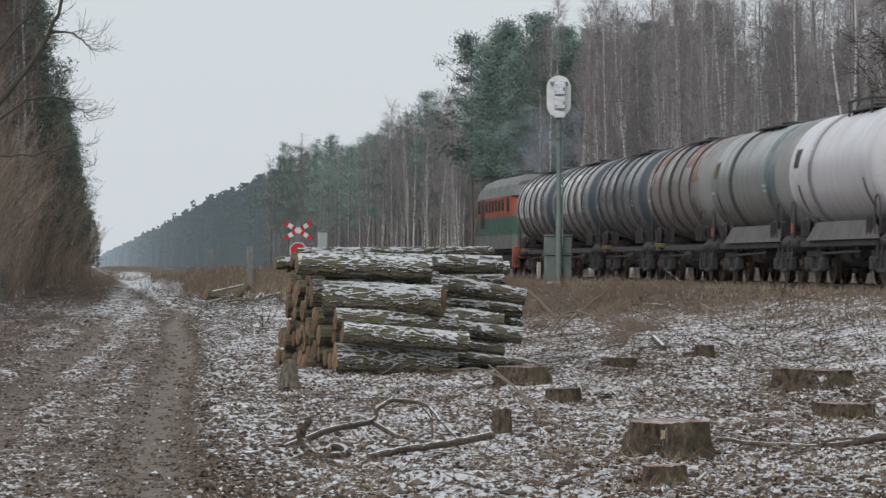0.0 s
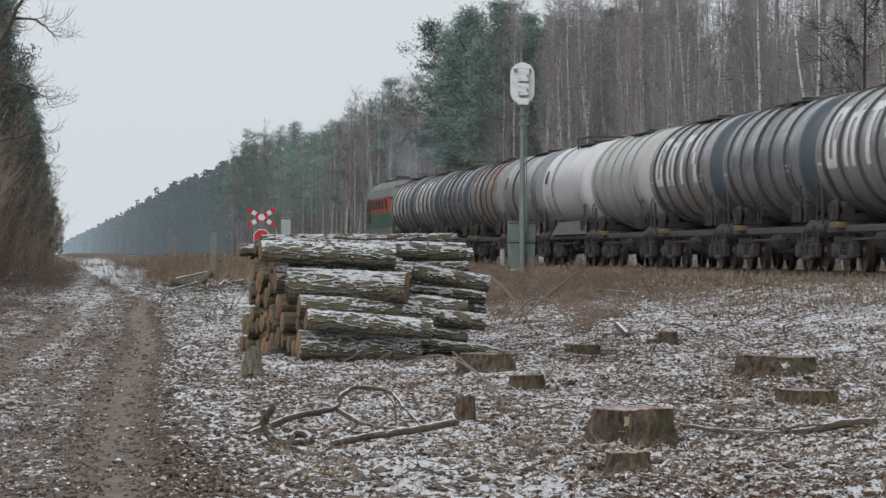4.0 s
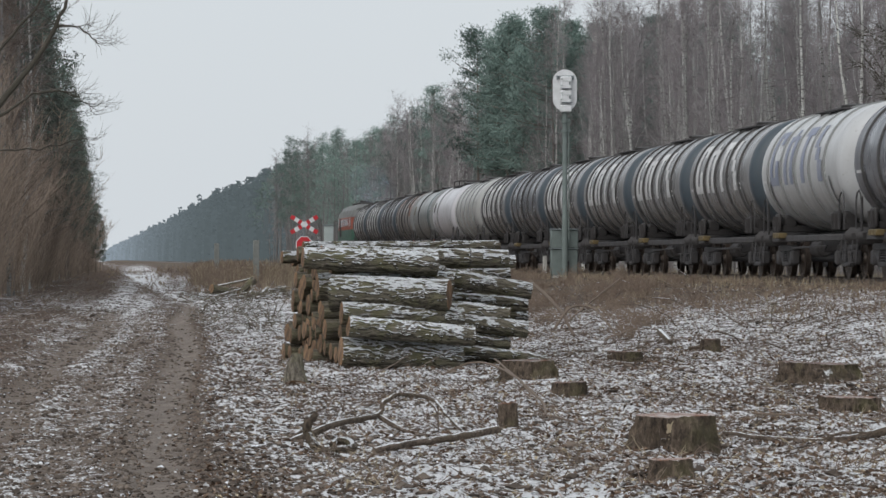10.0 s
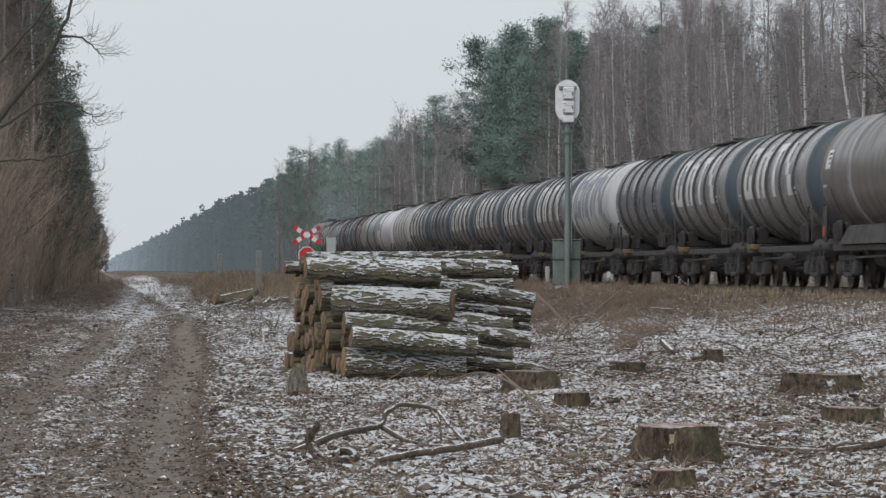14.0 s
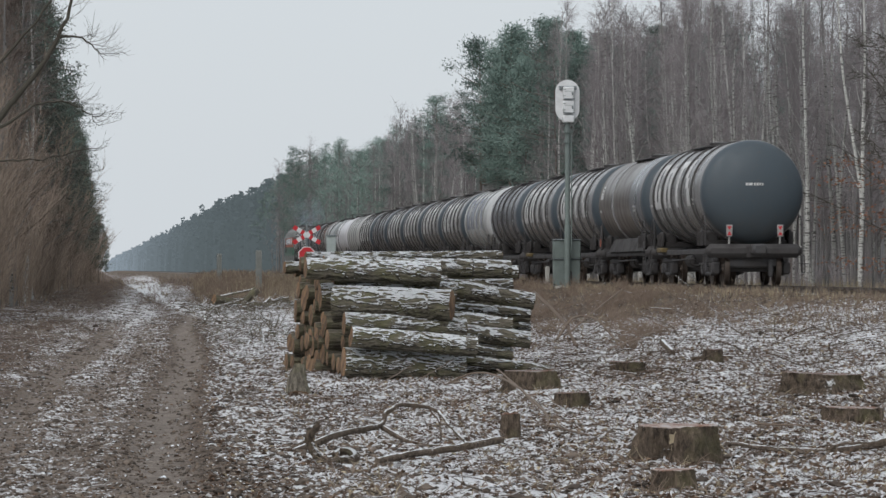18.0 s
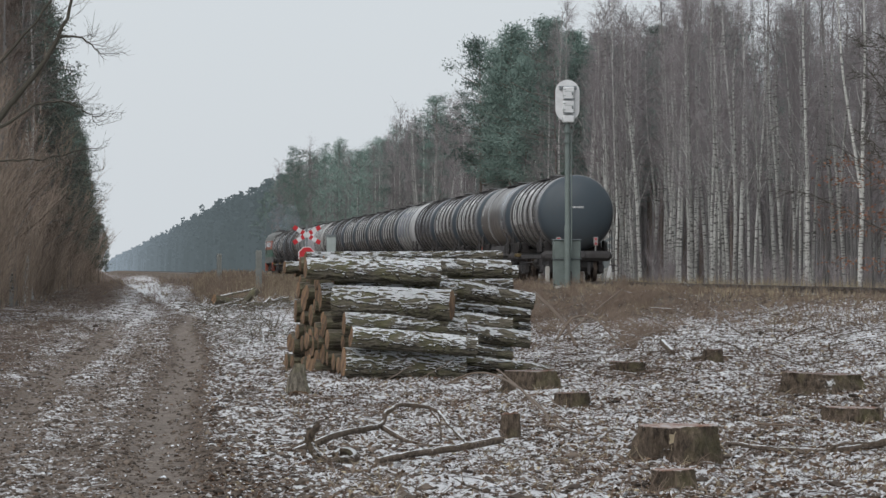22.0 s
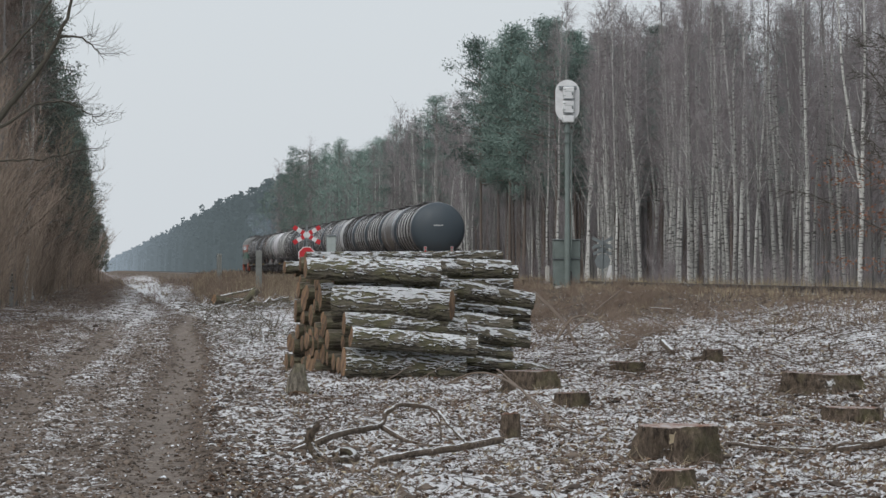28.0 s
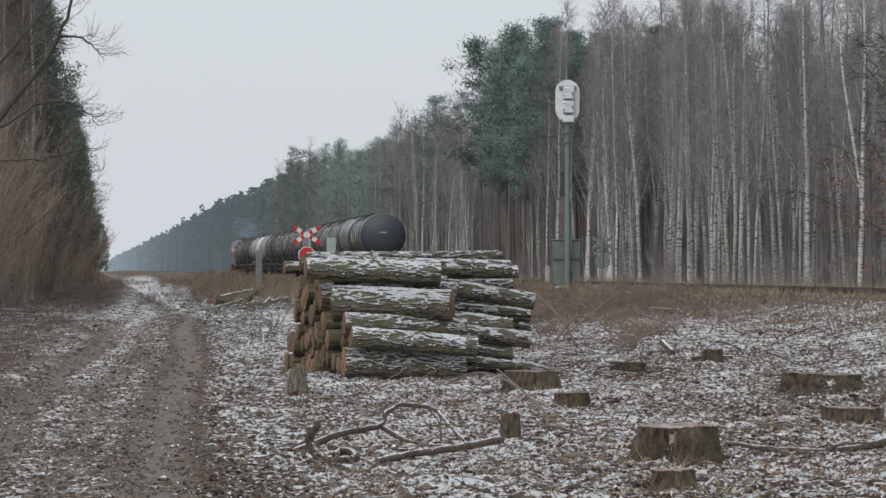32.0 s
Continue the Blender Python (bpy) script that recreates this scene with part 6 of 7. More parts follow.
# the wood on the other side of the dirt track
left_pines = [tree_thing("pine_tree", "pine beside the dirt track, crown coloured darker for shade", "tree", *pine_tree(240 + i, 16.6 + i * 0.6, 0.13, 0.22, 2.6, 56, 44, 0.85), PINE_BARK, SHADED_NEEDLES) for i in range(5)]
_places = []
for _k in range(52):
    _y = 250 + 240 * (_k / 52.0)
    _edge = lerp(_y, [165, 300, 450, 650], [-3.4, -2.0, -1.0, -0.4])
    _places.append((_edge - abs(_r.gauss(0, 3.2)), _y, _r.uniform(0.85, 1.1) * lerp(_y, [300, 450, 650], [0.9, 0.8, 0.7]), _r.uniform(0, 360), _r.randrange(5)))
_places += [(-3.2 - _r.uniform(0, 6), 165 + _r.uniform(0, 95), _r.uniform(0.96, 1.1), _r.uniform(0, 360), _r.randrange(5)) for _k in range(28)]
_places += [(0.3, 470, 0.50, 10, 0), (-0.6, 455, 0.60, 70, 1), (0.9, 505, 0.42, 130, 2), (-1.4, 480, 0.7, 200, 3), (1.4, 560, 0.34, 20, 4)]
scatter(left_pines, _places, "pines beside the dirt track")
left_wood = wood(5, 40, 14, 60, 0.12, 0.05, 11.0, 15.0, 1.0, label="dense pine and leafless wood beside the dirt track", twig_mat=BROWN_TWIG)
left_wood.matrix_basis = pose(-19.5, 110, 0.5)
left_wood.scale = (1, 1, 1.3)
for _i in range(1, 11):
    copy_thing(left_wood, pose(-17.5 + 0.15 * _i, 110 + 38 * _i, 0.5)).scale = (1, 1, 1.3 - 0.05 * _i)
wide = [tree_thing("roadside_tree", "leafless roadside tree with wide drooping twigs", "tree", *bare_tree(520 + i, 12.5 + i, 0.14, 0.15, 0.29, 46, 40, 0.03, False, 0.010, 7, (0.3, 1.3)), DARK_BARK, BROWN_TWIG) for i in range(3)]
scatter(wide, [(-3.9, 150, 1.0, 20, 0), (-4.2, 172, 1.05, 120, 1), (-3.8, 196, 1.0, 250, 2), (-3.8, 232, 1.0, 40, 1), (-3.4, 262, 0.9, 300, 0), (-3.1, 300, 0.8, 80, 2), (-2.8, 350, 0.75, 200, 1)], "trees beside the dirt track")
left_darks = [tree_thing("bare_tree", "thin brown leafless tree beside the dirt track", "tree", *bare_tree(330 + i, 12.5 + i * 0.6, 0.075, 0.12, 0.20, 34, 30, 0.03, False, 0.011), DARK_BARK, BROWN_TWIG) for i in range(3)]
for _k, _t in enumerate(left_darks):
    _t.matrix_basis = pose(-5.0 - _k, 165 + 20 * _k, 0.1)
for _k in range(34):
    _t = copy_thing(left_darks[_k % 3], pose(-3.3 - _r.uniform(0, 7), 150 + _r.uniform(0, 190), 0.1, 0, 0, _r.uniform(0, 360)))
    _q = _r.uniform(1.05, 1.35)
    _t.scale = (_q, _q, _q)
    tagged(_t, group="trees beside the dirt track")
_b = copy_thing(birches[3], pose(-3.35, 176, 0.1))
_b.scale = (1.2, 1.2, 1.2)
tagged(_b, group="trees beside the dirt track")


def near_oak():
    """An old tree beside the dirt track whose lowest limbs reach into view."""
    oak = thing("old_tree", pose(-3.4, 76, 0.15), "old leafless tree with mossy limbs over the dirt track", "tree")
    rr = random.Random(9)
    part("trunk", Geo().tube([(0, 0, -0.3), (0.05, 0, 1.2), (-0.05, 0.1, 2.6), (-0.1, 0.1, 4.2), (-0.3, 0.2, 6.5), (-0.2, 0.1, 9)], [0.42, 0.34, 0.30, 0.27, 0.2, 0.08], 14), OAK_BARK, oak)
    limbs = [
        [(-0.05, 0, 2.9), (0.8, -0.1, 3.6), (1.5, 0, 4.5), (2.16, 0, 5.3), (2.67, 0, 6.1), (2.95, 0, 6.9), (3.1, 0, 7.8)],
        [(-0.1, 0.1, 3.9), (0.9, 0.1, 5.0), (1.5, 0, 5.65), (2.1, 0, 6.3), (2.6, 0, 6.95), (2.9, 0.1, 7.6)],
        [(0, 0, 2.4), (0.9, 0, 3.35), (1.5, 0, 3.62), (2.3, 0, 3.66), (3.15, 0, 3.85), (3.5, 0, 3.9)],
        [(2.67, 0, 6.1), (2.9, 0, 6.15), (3.1, 0, 6.08), (3.3, 0, 5.95), (3.48, 0, 5.8), (3.6, 0, 5.78)],
        [(1.5, 0, 4.3), (2.2, 0, 4.75), (2.7, 0, 4.85), (3.0, 0, 4.75), (3.3, 0, 4.55), (3.45, 0, 4.35)],
    ]
    for k, line in enumerate(limbs):
        g = Geo()
        rads = [0.11, 0.085, 0.066, 0.054, 0.042, 0.03, 0.018] if k == 0 else [0.07, 0.042, 0.03, 0.025, 0.02, 0.012] if k == 1 else [0.035, 0.024, 0.018, 0.014, 0.010, 0.004]
        pts = [Vector(p) for p in line]
        dense = []
        for i in range(len(pts) - 1):
            for j in range(4):
                dense.append(pts[i].lerp(pts[i + 1], j / 4) + Vector((rr.uniform(-1, 1), 0, rr.uniform(-1, 1))) * 0.03)
        dense.append(pts[-1])
        g.tube(dense, [float(np.interp(i / 4, range(len(rads)), rads)) for i in range(len(dense))], 8)
        for _ in range(8 if k == 2 else 18 if k < 2 else 15):
            i = rr.randrange(7, len(dense))
            d = Vector((rr.uniform(0.0, 1), rr.uniform(-0.6, 0.6), rr.uniform(-0.5, 0.35))).normalized()
            p, ln = dense[i], rr.uniform(0.3, 0.85) * (0.5 if k == 2 else 1)
            curl = rr.uniform(-0.12, 0.34)
            line2 = [p]
            for j in range(7):
                d = (d + Vector((rr.uniform(-0.12, 0.16), rr.uniform(-0.2, 0.2), curl + rr.uniform(-0.16, 0.16)))).normalized()
                line2.append(line2[-1] + d * ln / 7)
            g.tube(line2, [0.0050, 0.0046, 0.0042, 0.0038, 0.0034, 0.003, 0.0022, 0.001], 4)
            for j in (2, 3, 4, 5, 6):
                e = (d + Vector((rr.uniform(-0.8, 0.6), rr.uniform(-0.6, 0.6), rr.uniform(-0.7, 0.7)))).normalized() * rr.uniform(0.1, 0.34)
                m = line2[j] + e * 0.55
                g.tube([line2[j], m, m + (e + Vector((0, 0, abs(e.x) * 0.6))) * 0.5], [0.0028, 0.0024, 0.001], 3)
        part("limb", g, OAK_BARK, oak, "mossy limb" if k < 2 else "")
    return oak


near_oak()


def sapling(seed, h):
    """A clump of whippy stems with fine, slanting twigs."""
    rr = random.Random(seed)
    g = Geo()
    for s in range(9):
        a = rr.uniform(0, 6.28)
        d = Vector((math.cos(a) * 0.28, math.sin(a) * 0.28, 1)).normalized()
        q = [Vector((rr.uniform(-0.45, 0.45), rr.uniform(-0.45, 0.45), -0.1))]
        hh = h * rr.uniform(0.55, 1.05)
        for k in range(6):
            d = (d + Vector((rr.uniform(-0.15, 0.15), rr.uniform(-0.15, 0.15), 0.02))).normalized()
            q.append(q[-1] + d * hh / 6)
        w0 = rr.uniform(0.010, 0.020)
        g.tube(q, [w0 * k for k in (1, 0.9, 0.75, 0.6, 0.45, 0.3, 0.12)], 4)
        for t in range(70):
            w = rr.uniform(0.05, 1.0) * 6
            k = min(int(w), 5)
            o = q[k].lerp(q[k + 1], w - k)
            e = (d * 0.9 + Vector((rr.gauss(0, 0.55), rr.gauss(0, 0.55), rr.uniform(-0.1, 0.5)))).normalized()
            g.spike(o, o + e * rr.uniform(0.3, 1.1), 0.008)
    return g


saplings = [solid("sapling", sapling(400 + i, 4.2 + 0.5 * i), SAPLING, Matrix(), "brown leafless sapling thicket beside the dirt track", "shrub") for i in range(5)]
_places = []
for _k in range(230):
    _y = 112 + 420 * (_k / 230.0) ** 1.35
    _places.append((lerp(_y, [118, 200, 380, 520], [-3.6, -3.2, -2.0, 0.2]) - abs(_r.gauss(0, 1.5)), _y, _r.uniform(0.85, 1.55), _r.uniform(0, 360), _r.randrange(5)))
scatter(saplings, _places, "saplings beside the dirt track")
under = [solid("undergrowth_shrub", sapling(450 + i, 4.5), TWIG, pose(27, 120 + 60 * i, 0.5), "low leafless undergrowth shrub at the edge of the wood", "shrub", "undergrowth along the railway") for i in range(2)]
for _k in range(64):
    _t = copy_thing(under[_k % 2], pose(25.2 + abs(_r.gauss(0, 2.0)), 112 + 190 * (_k / 64.0) ** 1.1, 0.5, 0, 0, _r.uniform(0, 360)))
    _q = _r.uniform(0.25, 0.6)
    _t.scale = (_q, _q, _q)
    tagged(_t, "low leafless undergrowth shrub at the edge of the wood", "shrub", "undergrowth along the railway")


def russet_oak():
    """A young oak at the edge of the wood that kept some russet leaves; dark spreading boughs."""
    rr = random.Random(61)
    oak = thing("young_oak", pose(24.9, 114.5, 0.55), "young oak with dark boughs and a few russet leaves", "tree")
    t, c = bare_tree(61, 11.5, 0.085, 0.12, 0.30, 40, 44, 0.02, False, 0.010, 7, (0.3, 1.2), 0.3, 0)
    part("trunk", t, OAK_BARK, oak)
    tagged(part("crown", c, OAK_BARK, oak), kind="stuff")
    g = Geo()
    for _ in range(520):
        a = rr.uniform(2.0, 4.6)
        q = rr.uniform(0.4, 3.0)
        tier = rr.choice((1.0, 2.1, 2.6, 3.5, 4.1))
        flat_leaf(g, Vector((math.cos(a) * q, math.sin(a) * q, tier + rr.gauss(0, 0.12) + 0.12 * q)), rr.uniform(0.10, 0.16), rr)
    part("russet_leaves", g, RUSSET, oak, "withered russet leaves")


def flat_leaf(g, p, size, rr):
    """A curled dead leaf of four faces."""
    a = rr.uniform(0, 6.28)
    d = Vector((math.cos(a), math.sin(a), rr.uniform(-0.5, 0.7))).normalized()
    s = d.cross(Vector((rr.uniform(-0.5, 0.5), rr.uniform(-0.5, 0.5), 1))).normalized() * 0.55
    up = s.cross(d).normalized()
    c = rr.uniform(0.1, 0.45)
    pts = [p - d * size * 0.5, p - s * size * 0.5 + up * size * c, p + d * size * 0.5, p + s * size * 0.5 + up * size * c * 0.8, p]
    g.add(pts, [(0, 4, 1), (1, 4, 2), (2, 4, 3), (3, 4, 0)])


russet_oak()


# ---- litter, twigs, weeds ----
def litter():
    rr = random.Random(31)
    leaves, pale, twigs, weeds, grass = Geo(), Geo(), Geo(), Geo(), Geo()

    def away(near, far):
        """A distance along the track; the litter is built thinner further off."""
        return 1.0 / (1.0 / near - rr.random() * (1.0 / near - 1.0 / far))
    for _ in range(36000):
        y = away(23.5, 110)
        x = rr.uniform(0.6, 0.17 * y + 3.4)
        if x < 0.75 + 0.0265 * (y - 25) + rr.gauss(0, 0.12) or x > 16.3 or (x < 3.6 and y < 42 and rr.random() < 0.6):
            continue
        flat_leaf(leaves if rr.random() < 0.93 else pale, Vector((x, y, ground_z(x, y) + 0.012)), rr.uniform(0.028, 0.066) * (1 + (y - 24) * 0.006), rr)
    for _ in range(2400):
        y = away(23.5, 130)
        x = rr.uniform(-2.6, 1.0 + 0.03 * y)
        flat_leaf(leaves, Vector((x, y, ground_z(x, y) + 0.006)), rr.uniform(0.025, 0.05) * (1 + (y - 24) * 0.008), rr)
    for _ in range(2300):
        y = 25 + 75 * rr.random() ** 1.3
        x = rr.uniform(1.2 + 0.02 * (y - 25), 0.05 * y + 8.5)
        p = Vector((x, y, ground_z(x, y) + 0.02))
        a = rr.uniform(0, 6.28)
        d = Vector((math.cos(a), math.sin(a), rr.uniform(-0.05, 0.35)))
        ln = rr.uniform(0.08, 0.45) * (2.0 if rr.random() < 0.12 else 1)
        q = [p]
        for k in range(3):
            d = (d + Vector((rr.uniform(-0.3, 0.3), rr.uniform(-0.3, 0.3), rr.uniform(-0.25, 0.15)))).normalized()
            q.append(q[-1] + d * ln / 3)
        w = rr.uniform(0.0025, 0.007)
        twigs.tube(q, [w, w * 0.9, w * 0.7, w * 0.4], 4)
    # stalks and sprigs that stand up out of the litter
    for _ in range(3600):
        y = away(26, 75)
        x = rr.uniform(1.6 + 0.03 * (y - 25), 0.16 * y + 3.0)
        if noise.noise(Vector((x * 0.9, y * 0.25, 7))) < rr.uniform(-0.4, 0.3) or x > 15 or (3.0 < x < 6.6 and 54 < y < 61):
            continue
        p = Vector((x, y, ground_z(x, y) - 0.01))
        e = p + Vector((rr.uniform(-0.9, 0.9), rr.uniform(-0.5, 0.5), rr.uniform(0.3, 1))) * rr.uniform(0.05, 0.20)
        t = weeds if rr.random() < 0.7 else grass
        t.tube([p, p.lerp(e, 0.5) + Vector((rr.uniform(-0.02, 0.02), 0, 0.01)), e], [0.0045, 0.004, 0.002], 3)
        if rr.random() < 0.5:
            o = p.lerp(e, rr.uniform(0.4, 0.9))
            t.tube([o, o + Vector((rr.uniform(-0.07, 0.07), rr.uniform(-0.05, 0.05), rr.uniform(0.0, 0.06)))], [0.003, 0.0015], 3)
    # larger fallen sticks on the bank
    for _ in range(330):
        y = 50 + 75 * rr.random()
        x = rr.uniform(6.0, min(16.0, 0.16 * y + 3))
        p = Vector((x, y, ground_z(x, y) + 0.03))
        a = rr.uniform(0, 6.28)
        d = Vector((math.cos(a), math.sin(a) * 0.6, rr.uniform(0.0, 0.5))).normalized()
        ln, w = rr.uniform(0.3, 1.1), rr.uniform(0.005, 0.014)
        q = [p]
        for k in range(3):
            d = (d + Vector((rr.uniform(-0.3, 0.3), rr.uniform(-0.3, 0.3), rr.uniform(-0.3, 0.1)))).normalized()
            q.append(q[-1] + d * ln / 3)
        twigs.tube(q, [w, w * 0.9, w * 0.7, w * 0.4], 4)
    # frozen clods on and beside the track
    clods = Geo()
    octa = [(1, 0, 0), (-1, 0, 0), (0, 1, 0), (0, -1, 0), (0, 0, 1), (0, 0, -1), (0.6, 0.6, 0.6), (-0.6, 0.6, 0.6), (0.6, -0.6, 0.6), (-0.6, -0.6, 0.6)]
    tris = [(0, 6, 8), (4, 8, 6), (2, 7, 6), (4, 6, 7), (1, 9, 7), (4, 7, 9), (3, 8, 9), (4, 9, 8), (0, 2, 6), (2, 1, 7), (1, 3, 9), (3, 0, 8), (0, 5, 2), (2, 5, 1), (1, 5, 3), (3, 5, 0)]
    for _ in range(17000):
        y = away(23.5, 200)
        x = rr.uniform(-2.6 - 0.002 * y, 1.5 + 0.03 * y)
        if abs(x - (0.42 + 0.0265 * (y - 25) + 0.12 * math.sin(y * 0.11 + 0.42))) < abs(rr.gauss(0.07, 0.06)) and y < 110:
            continue
        q = rr.uniform(0.010, 0.026) * (1.8 if rr.random() < 0.06 else 1) * (1 + (y - 24) * 0.011)
        z = ground_z(x, y)
        clods.add([(x + a * q * rr.uniform(0.6, 1.4), y + b * q * rr.uniform(0.7, 1.6), z + c * q * rr.uniform(0.5, 1.0)) for a, b, c in octa], tris)
    # lumps of earth turned up in the clearing, with snow on their tops
    for _ in range(8000):
        y = away(23.5, 75)
        x = rr.uniform(0.9 + 0.0265 * (y - 25), 0.15 * y + 3.2)
        if noise.noise(Vector((x * 1.3, y * 0.5, 23))) < rr.uniform(-0.35, 0.2) or x > 14 or (2.9 < x < 6.8 and 54 < y < 61.5):
            continue
        q = rr.uniform(0.014, 0.036) * (1.7 if rr.random() < 0.08 else 1) * (1 + (y - 24) * 0.006)
        z = ground_z(x, y)
        clods.add([(x + a * q * rr.uniform(0.7, 1.9), y + b * q * rr.uniform(0.7, 1.6), z + c * q * rr.uniform(0.4, 0.9)) for a, b, c in octa], tris)
    # dead weeds and heather on the bank
    for _ in range(9000):
        y = 46 + 130 * rr.random()
        x = rr.uniform(max(6.5, 17 - (y - 46) * 0.22), 17.1)
        if noise.noise(Vector((x * 0.6, y * 0.12, 3))) + 0.25 * noise.noise(Vector((x * 2.5, y * 0.6, 5))) < rr.uniform(-0.35, 0.25):
            continue
        z = ground_z(x, y)
        h = rr.uniform(0.06, 0.26) * (1.5 if rr.random() < 0.1 else 1)
        d = Vector((rr.uniform(-0.35, 0.35), rr.uniform(-0.35, 0.35), 1)).normalized()
        p = Vector((x, y, z - 0.02))
        e = p + d * h
        t = weeds if rr.random() < 0.85 else grass
        t.tube([p, p.lerp(e, 0.5) + Vector((rr.uniform(-0.03, 0.03), 0, 0)), e], [0.007, 0.006, 0.003], 3)
        for k in range(2):
            o = p.lerp(e, rr.uniform(0.3, 0.9))
            t.tube([o, o + Vector((rr.uniform(-0.1, 0.1), rr.uniform(-0.1, 0.1), rr.uniform(0.02, 0.12)))], [0.005, 0.002], 3)
    # a ragged fringe along the crest of the bank, and low bushes of dead stems on its slope
    for _ in range(5200):
        y = 72 + 110 * rr.random() ** 1.2
        x = rr.gauss(16.0, 0.7) if rr.random() < 0.55 else rr.uniform(11.5, 16.4)
        if x > 17.1 or noise.noise(Vector((x * 0.9, y * 0.22, 11))) < rr.uniform(-0.3, 0.3):
            continue
        p = Vector((x, y, ground_z(x, y) - 0.02))
        e = p + Vector((rr.uniform(-0.5, 0.5), rr.uniform(-0.5, 0.5), 1)) * rr.uniform(0.05, 0.17)
        t = weeds if rr.random() < 0.85 else grass
        t.spike(p, e, 0.009)
        for k in range(3):
            o = p.lerp(e, rr.uniform(0.15, 0.9))
            t.spike(o, o + Vector((rr.uniform(-0.16, 0.16), rr.uniform(-0.16, 0.16), rr.uniform(0.0, 0.14))), 0.006)
    for _ in range(190):
        y = 62 + 95 * rr.random()
        x = rr.uniform(9.0, 16.2)
        if x > 0.158 * y + 0.6:
            continue
        tall_one = rr.uniform(0.22, 0.5)
        for k in range(34):
            a = rr.uniform(0, 6.28)
            p = Vector((x + rr.gauss(0, 0.16), y + rr.gauss(0, 0.3), ground_z(x, y) - 0.02))
            e = p + Vector((math.cos(a) * 0.45, math.sin(a) * 0.45, 1)) * tall_one * rr.uniform(0.5, 1.1)
            weeds.spike(p, e, 0.007)
            for j in range(4):
                o = p.lerp(e, rr.uniform(0.3, 0.95))
                weeds.spike(o, o + Vector((rr.uniform(-0.14, 0.14), rr.uniform(-0.14, 0.14), rr.uniform(0.0, 0.14))), 0.006)
    # tall weeds along the bank further on, before the crossing
    for _ in range(3800):
        y = 150 + 160 * rr.random()
        x = rr.uniform(5.5, 15.5) if y < 200 else rr.uniform(4.5, 15.5)
        if x < 5.5 + (200 - y) * 0.05 or x < 0.026 * y:
            continue
        z = bank(x)
        h = rr.uniform(0.25, 0.75) * (1.6 if rr.random() < 0.06 else 1)
        p = Vector((x, y, z))
        e = p + Vector((rr.uniform(-0.15, 0.15), rr.uniform(-0.15, 0.15), 1)) * h
        t = weeds if rr.random() < 0.55 else grass
        t.tube([p, e], [0.014, 0.006], 3)
        for k in range(2):
            o = p.lerp(e, rr.uniform(0.4, 0.95))
            t.tube([o, o + Vector((rr.uniform(-0.2, 0.2), rr.uniform(-0.2, 0.2), rr.uniform(0.05, 0.25)))], [0.009, 0.004], 3)
    # a thicket of tall russet stems round the concrete posts
    for _ in range(420):
        y = rr.uniform(180, 235)
        x = rr.gauss(0.0325 * y, 0.5) if rr.random() < 0.7 else rr.uniform(0.03 * y, 0.045 * y)
        p = Vector((x, y, bank(x) - 0.05))
        e = p + Vector((rr.uniform(-0.25, 0.25), rr.uniform(-0.25, 0.25), 1)) * rr.uniform(0.4, 1.45)
        t = weeds if rr.random() < 0.85 else grass
        t.spike(p, e, 0.018)
        for k in range(6):
            o = p.lerp(e, rr.uniform(0.3, 0.95))
            t.spike(o, o + Vector((rr.uniform(-0.3, 0.3), rr.uniform(-0.2, 0.2), rr.uniform(0.05, 0.35))), 0.012)
    # low tufts and brash where the dirt track runs out of sight
    for _ in range(7500):
        y = 170 + 330 * rr.random()
        x = rr.uniform(-2.6, 15.0)
        if noise.noise(Vector((x * 0.5, y * 0.06, 17))) < rr.uniform(-0.2, 0.35) - (0.12 if x > 4 else 0) or (x < 0.025 * y and rr.random() < 0.85):
            continue
        p = Vector((x, y, ground_z(x, y) - 0.03))
        hh = rr.uniform(0.10, 0.34) * (1 if x < 4 else 1.5)
        t = weeds if rr.random() < 0.6 else twigs if rr.random() < 0.5 else grass
        for k in range(3):
            t.spike(p, p + Vector((rr.uniform(-0.8, 0.8), rr.uniform(-0.5, 0.5), 1)) * hh * rr.uniform(0.5, 1.1), 0.034)
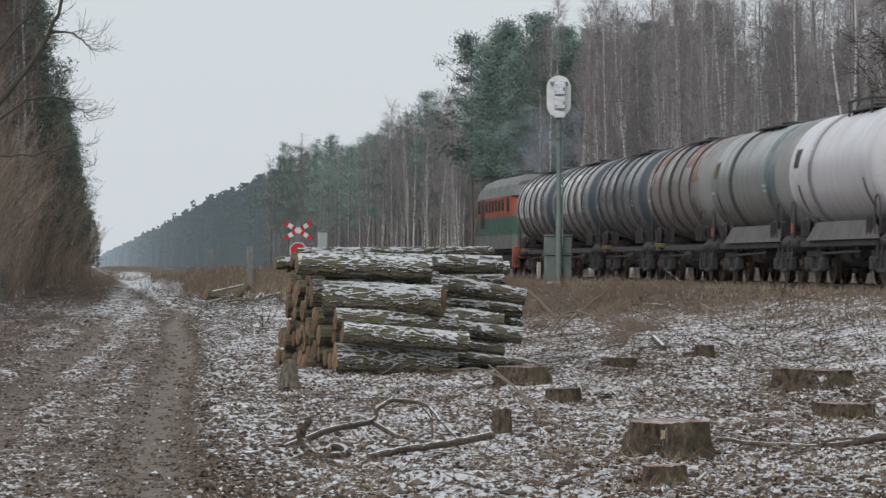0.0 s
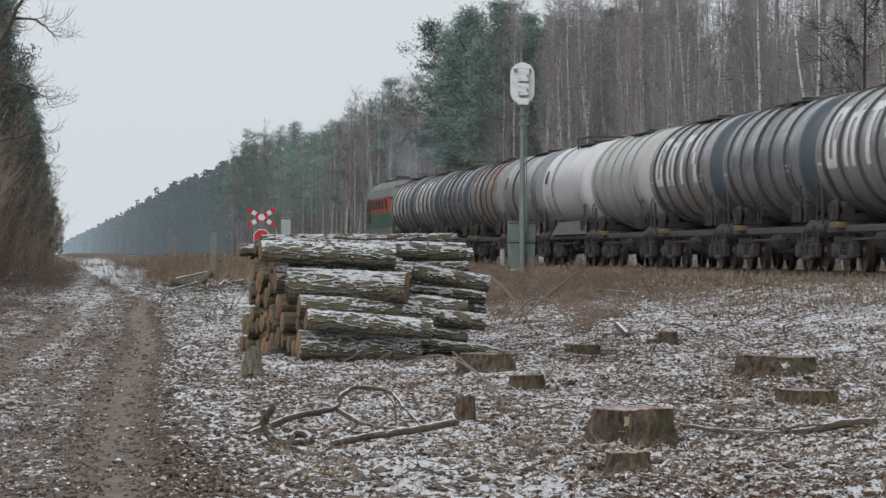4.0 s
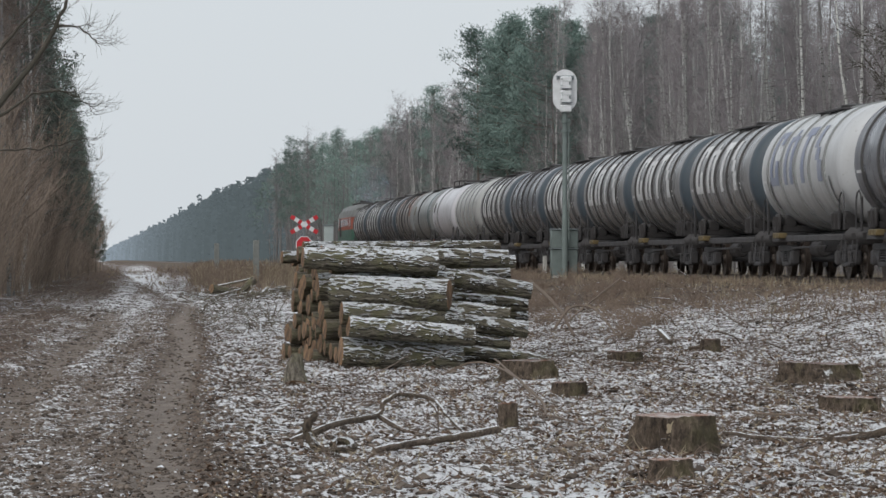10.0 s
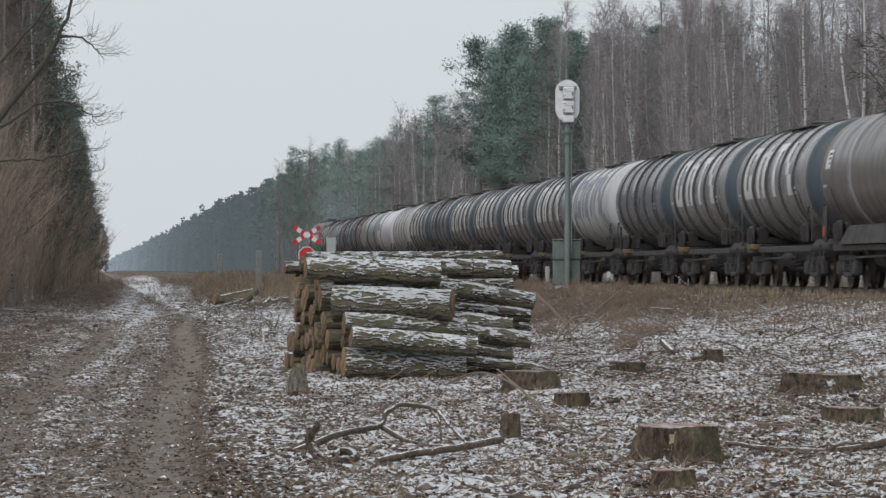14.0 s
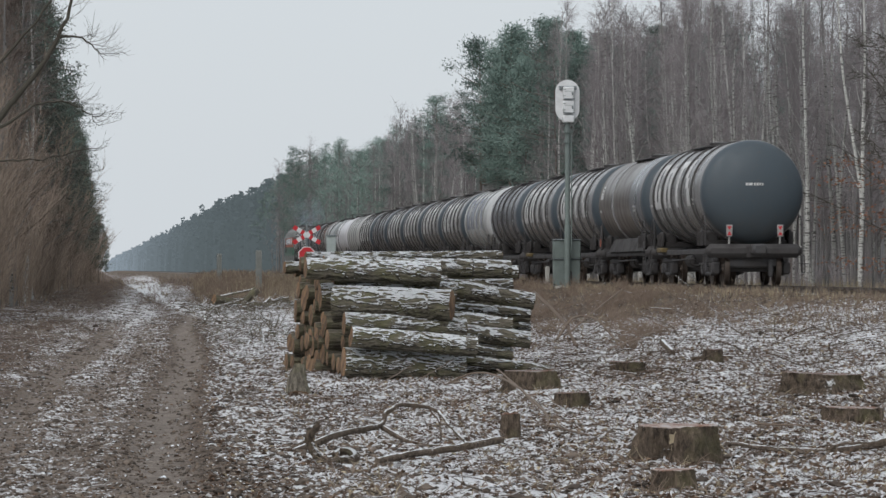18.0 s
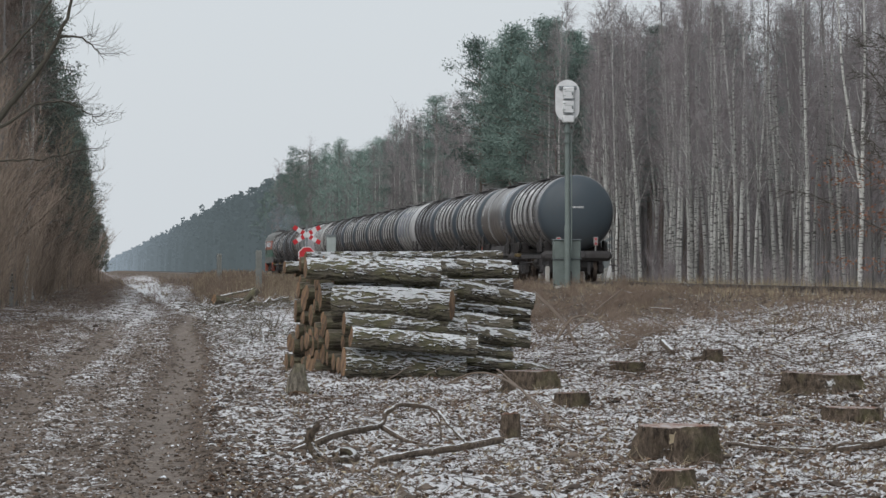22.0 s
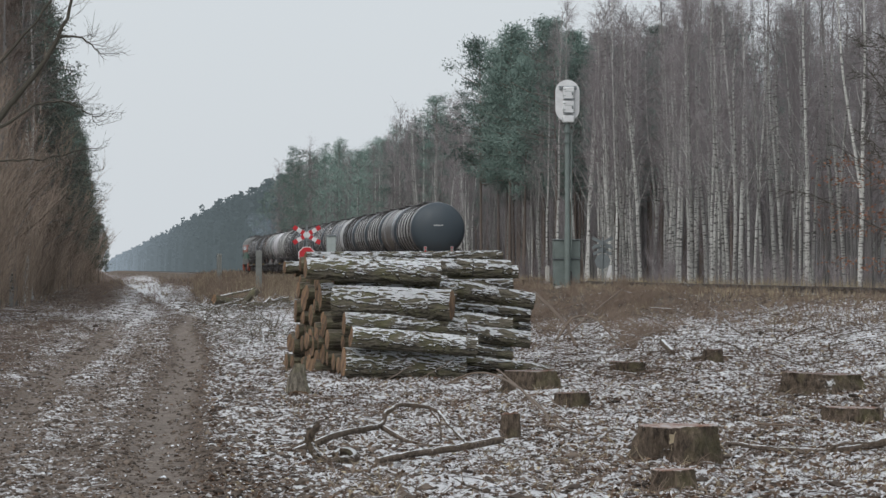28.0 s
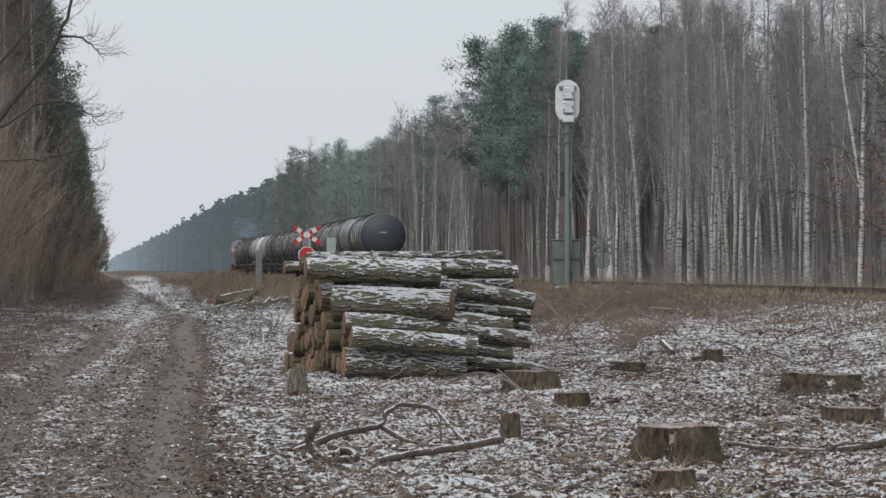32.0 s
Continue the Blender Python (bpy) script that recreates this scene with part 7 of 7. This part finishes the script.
    for _ in range(3600):
        y = 400 + 130 * rr.random()
        x = rr.uniform(-3, 25)
        if x < 0.026 * y and rr.random() < 0.9:
            continue
        p = Vector((x, y, ground_z(x, y) - 0.05))
        t = weeds if rr.random() < 0.65 else twigs if rr.random() < 0.6 else grass
        t.spike(p, p + Vector((rr.uniform(-0.5, 0.5), 0, 1)) * rr.uniform(0.25, 0.95), 0.05)
    # stalks and trash beside and across the far end of the dirt track
    for _ in range(2600):
        y = 105 + 330 * rr.random() ** 0.8
        x = rr.uniform(0.024 * y, 14.0) if y > 260 else rr.choice((rr.uniform(-3.0, -1.2), rr.uniform(2.6, 7.5), rr.uniform(2.6, 7.5)))
        h = rr.uniform(0.04, 0.22) * (1 + (y - 105) * 0.002)
        p = Vector((x, y, ground_z(x, y)))
        e = p + Vector((rr.uniform(-0.9, 0.9), rr.uniform(-0.5, 0.5), rr.uniform(0.2, 1))) * h
        (weeds if rr.random() < 0.7 else twigs).tube([p, p.lerp(e, 0.6), e], [0.016, 0.012, 0.006], 3)
    # pale dry grass on the crest and beyond the rails
    for _ in range(11000):
        if rr.random() < 0.15:
            x, y = 16.0 + rr.gauss(0, 0.6), 78 + 75 * rr.random()
            h = rr.uniform(0.06, 0.28)
        else:
            x, y = rr.uniform(21.4, 26.5), 95 + 190 * rr.random()
            h = rr.uniform(0.35, 0.75)
        z = ground_z(x, y)
        p = Vector((x, y, z - 0.02))
        e = p + Vector((rr.uniform(-0.25, 0.25), rr.uniform(-0.25, 0.25), 1)) * h
        s = Vector((rr.uniform(-1, 1), rr.uniform(-1, 1), 0)).normalized() * 0.014
        grass.add([p - s, p + s, e], [(0, 1, 2)])
    for nm, g, mat, lab in (("frozen_clods", clods, CLOD, "frozen clods of earth along the dirt track"), ("leaf_litter", leaves, LEAF, "brown dead leaves strewn over the clearing"), ("pale_leaf_litter", pale, DRY_GRASS, "pale dry leaves strewn over the clearing"), ("fallen_twigs", twigs, BRANCH, "thin fallen twigs strewn over the clearing"),
                            ("dead_weeds", weeds, HEATHER, "reddish-brown dead weeds on the railway bank"), ("dry_grass", grass, DRY_GRASS, "pale dry grass along the railway")):
        solid(nm, g, mat, Matrix(), lab, "ground cover", kind="stuff", smooth=False)


litter()


motions()
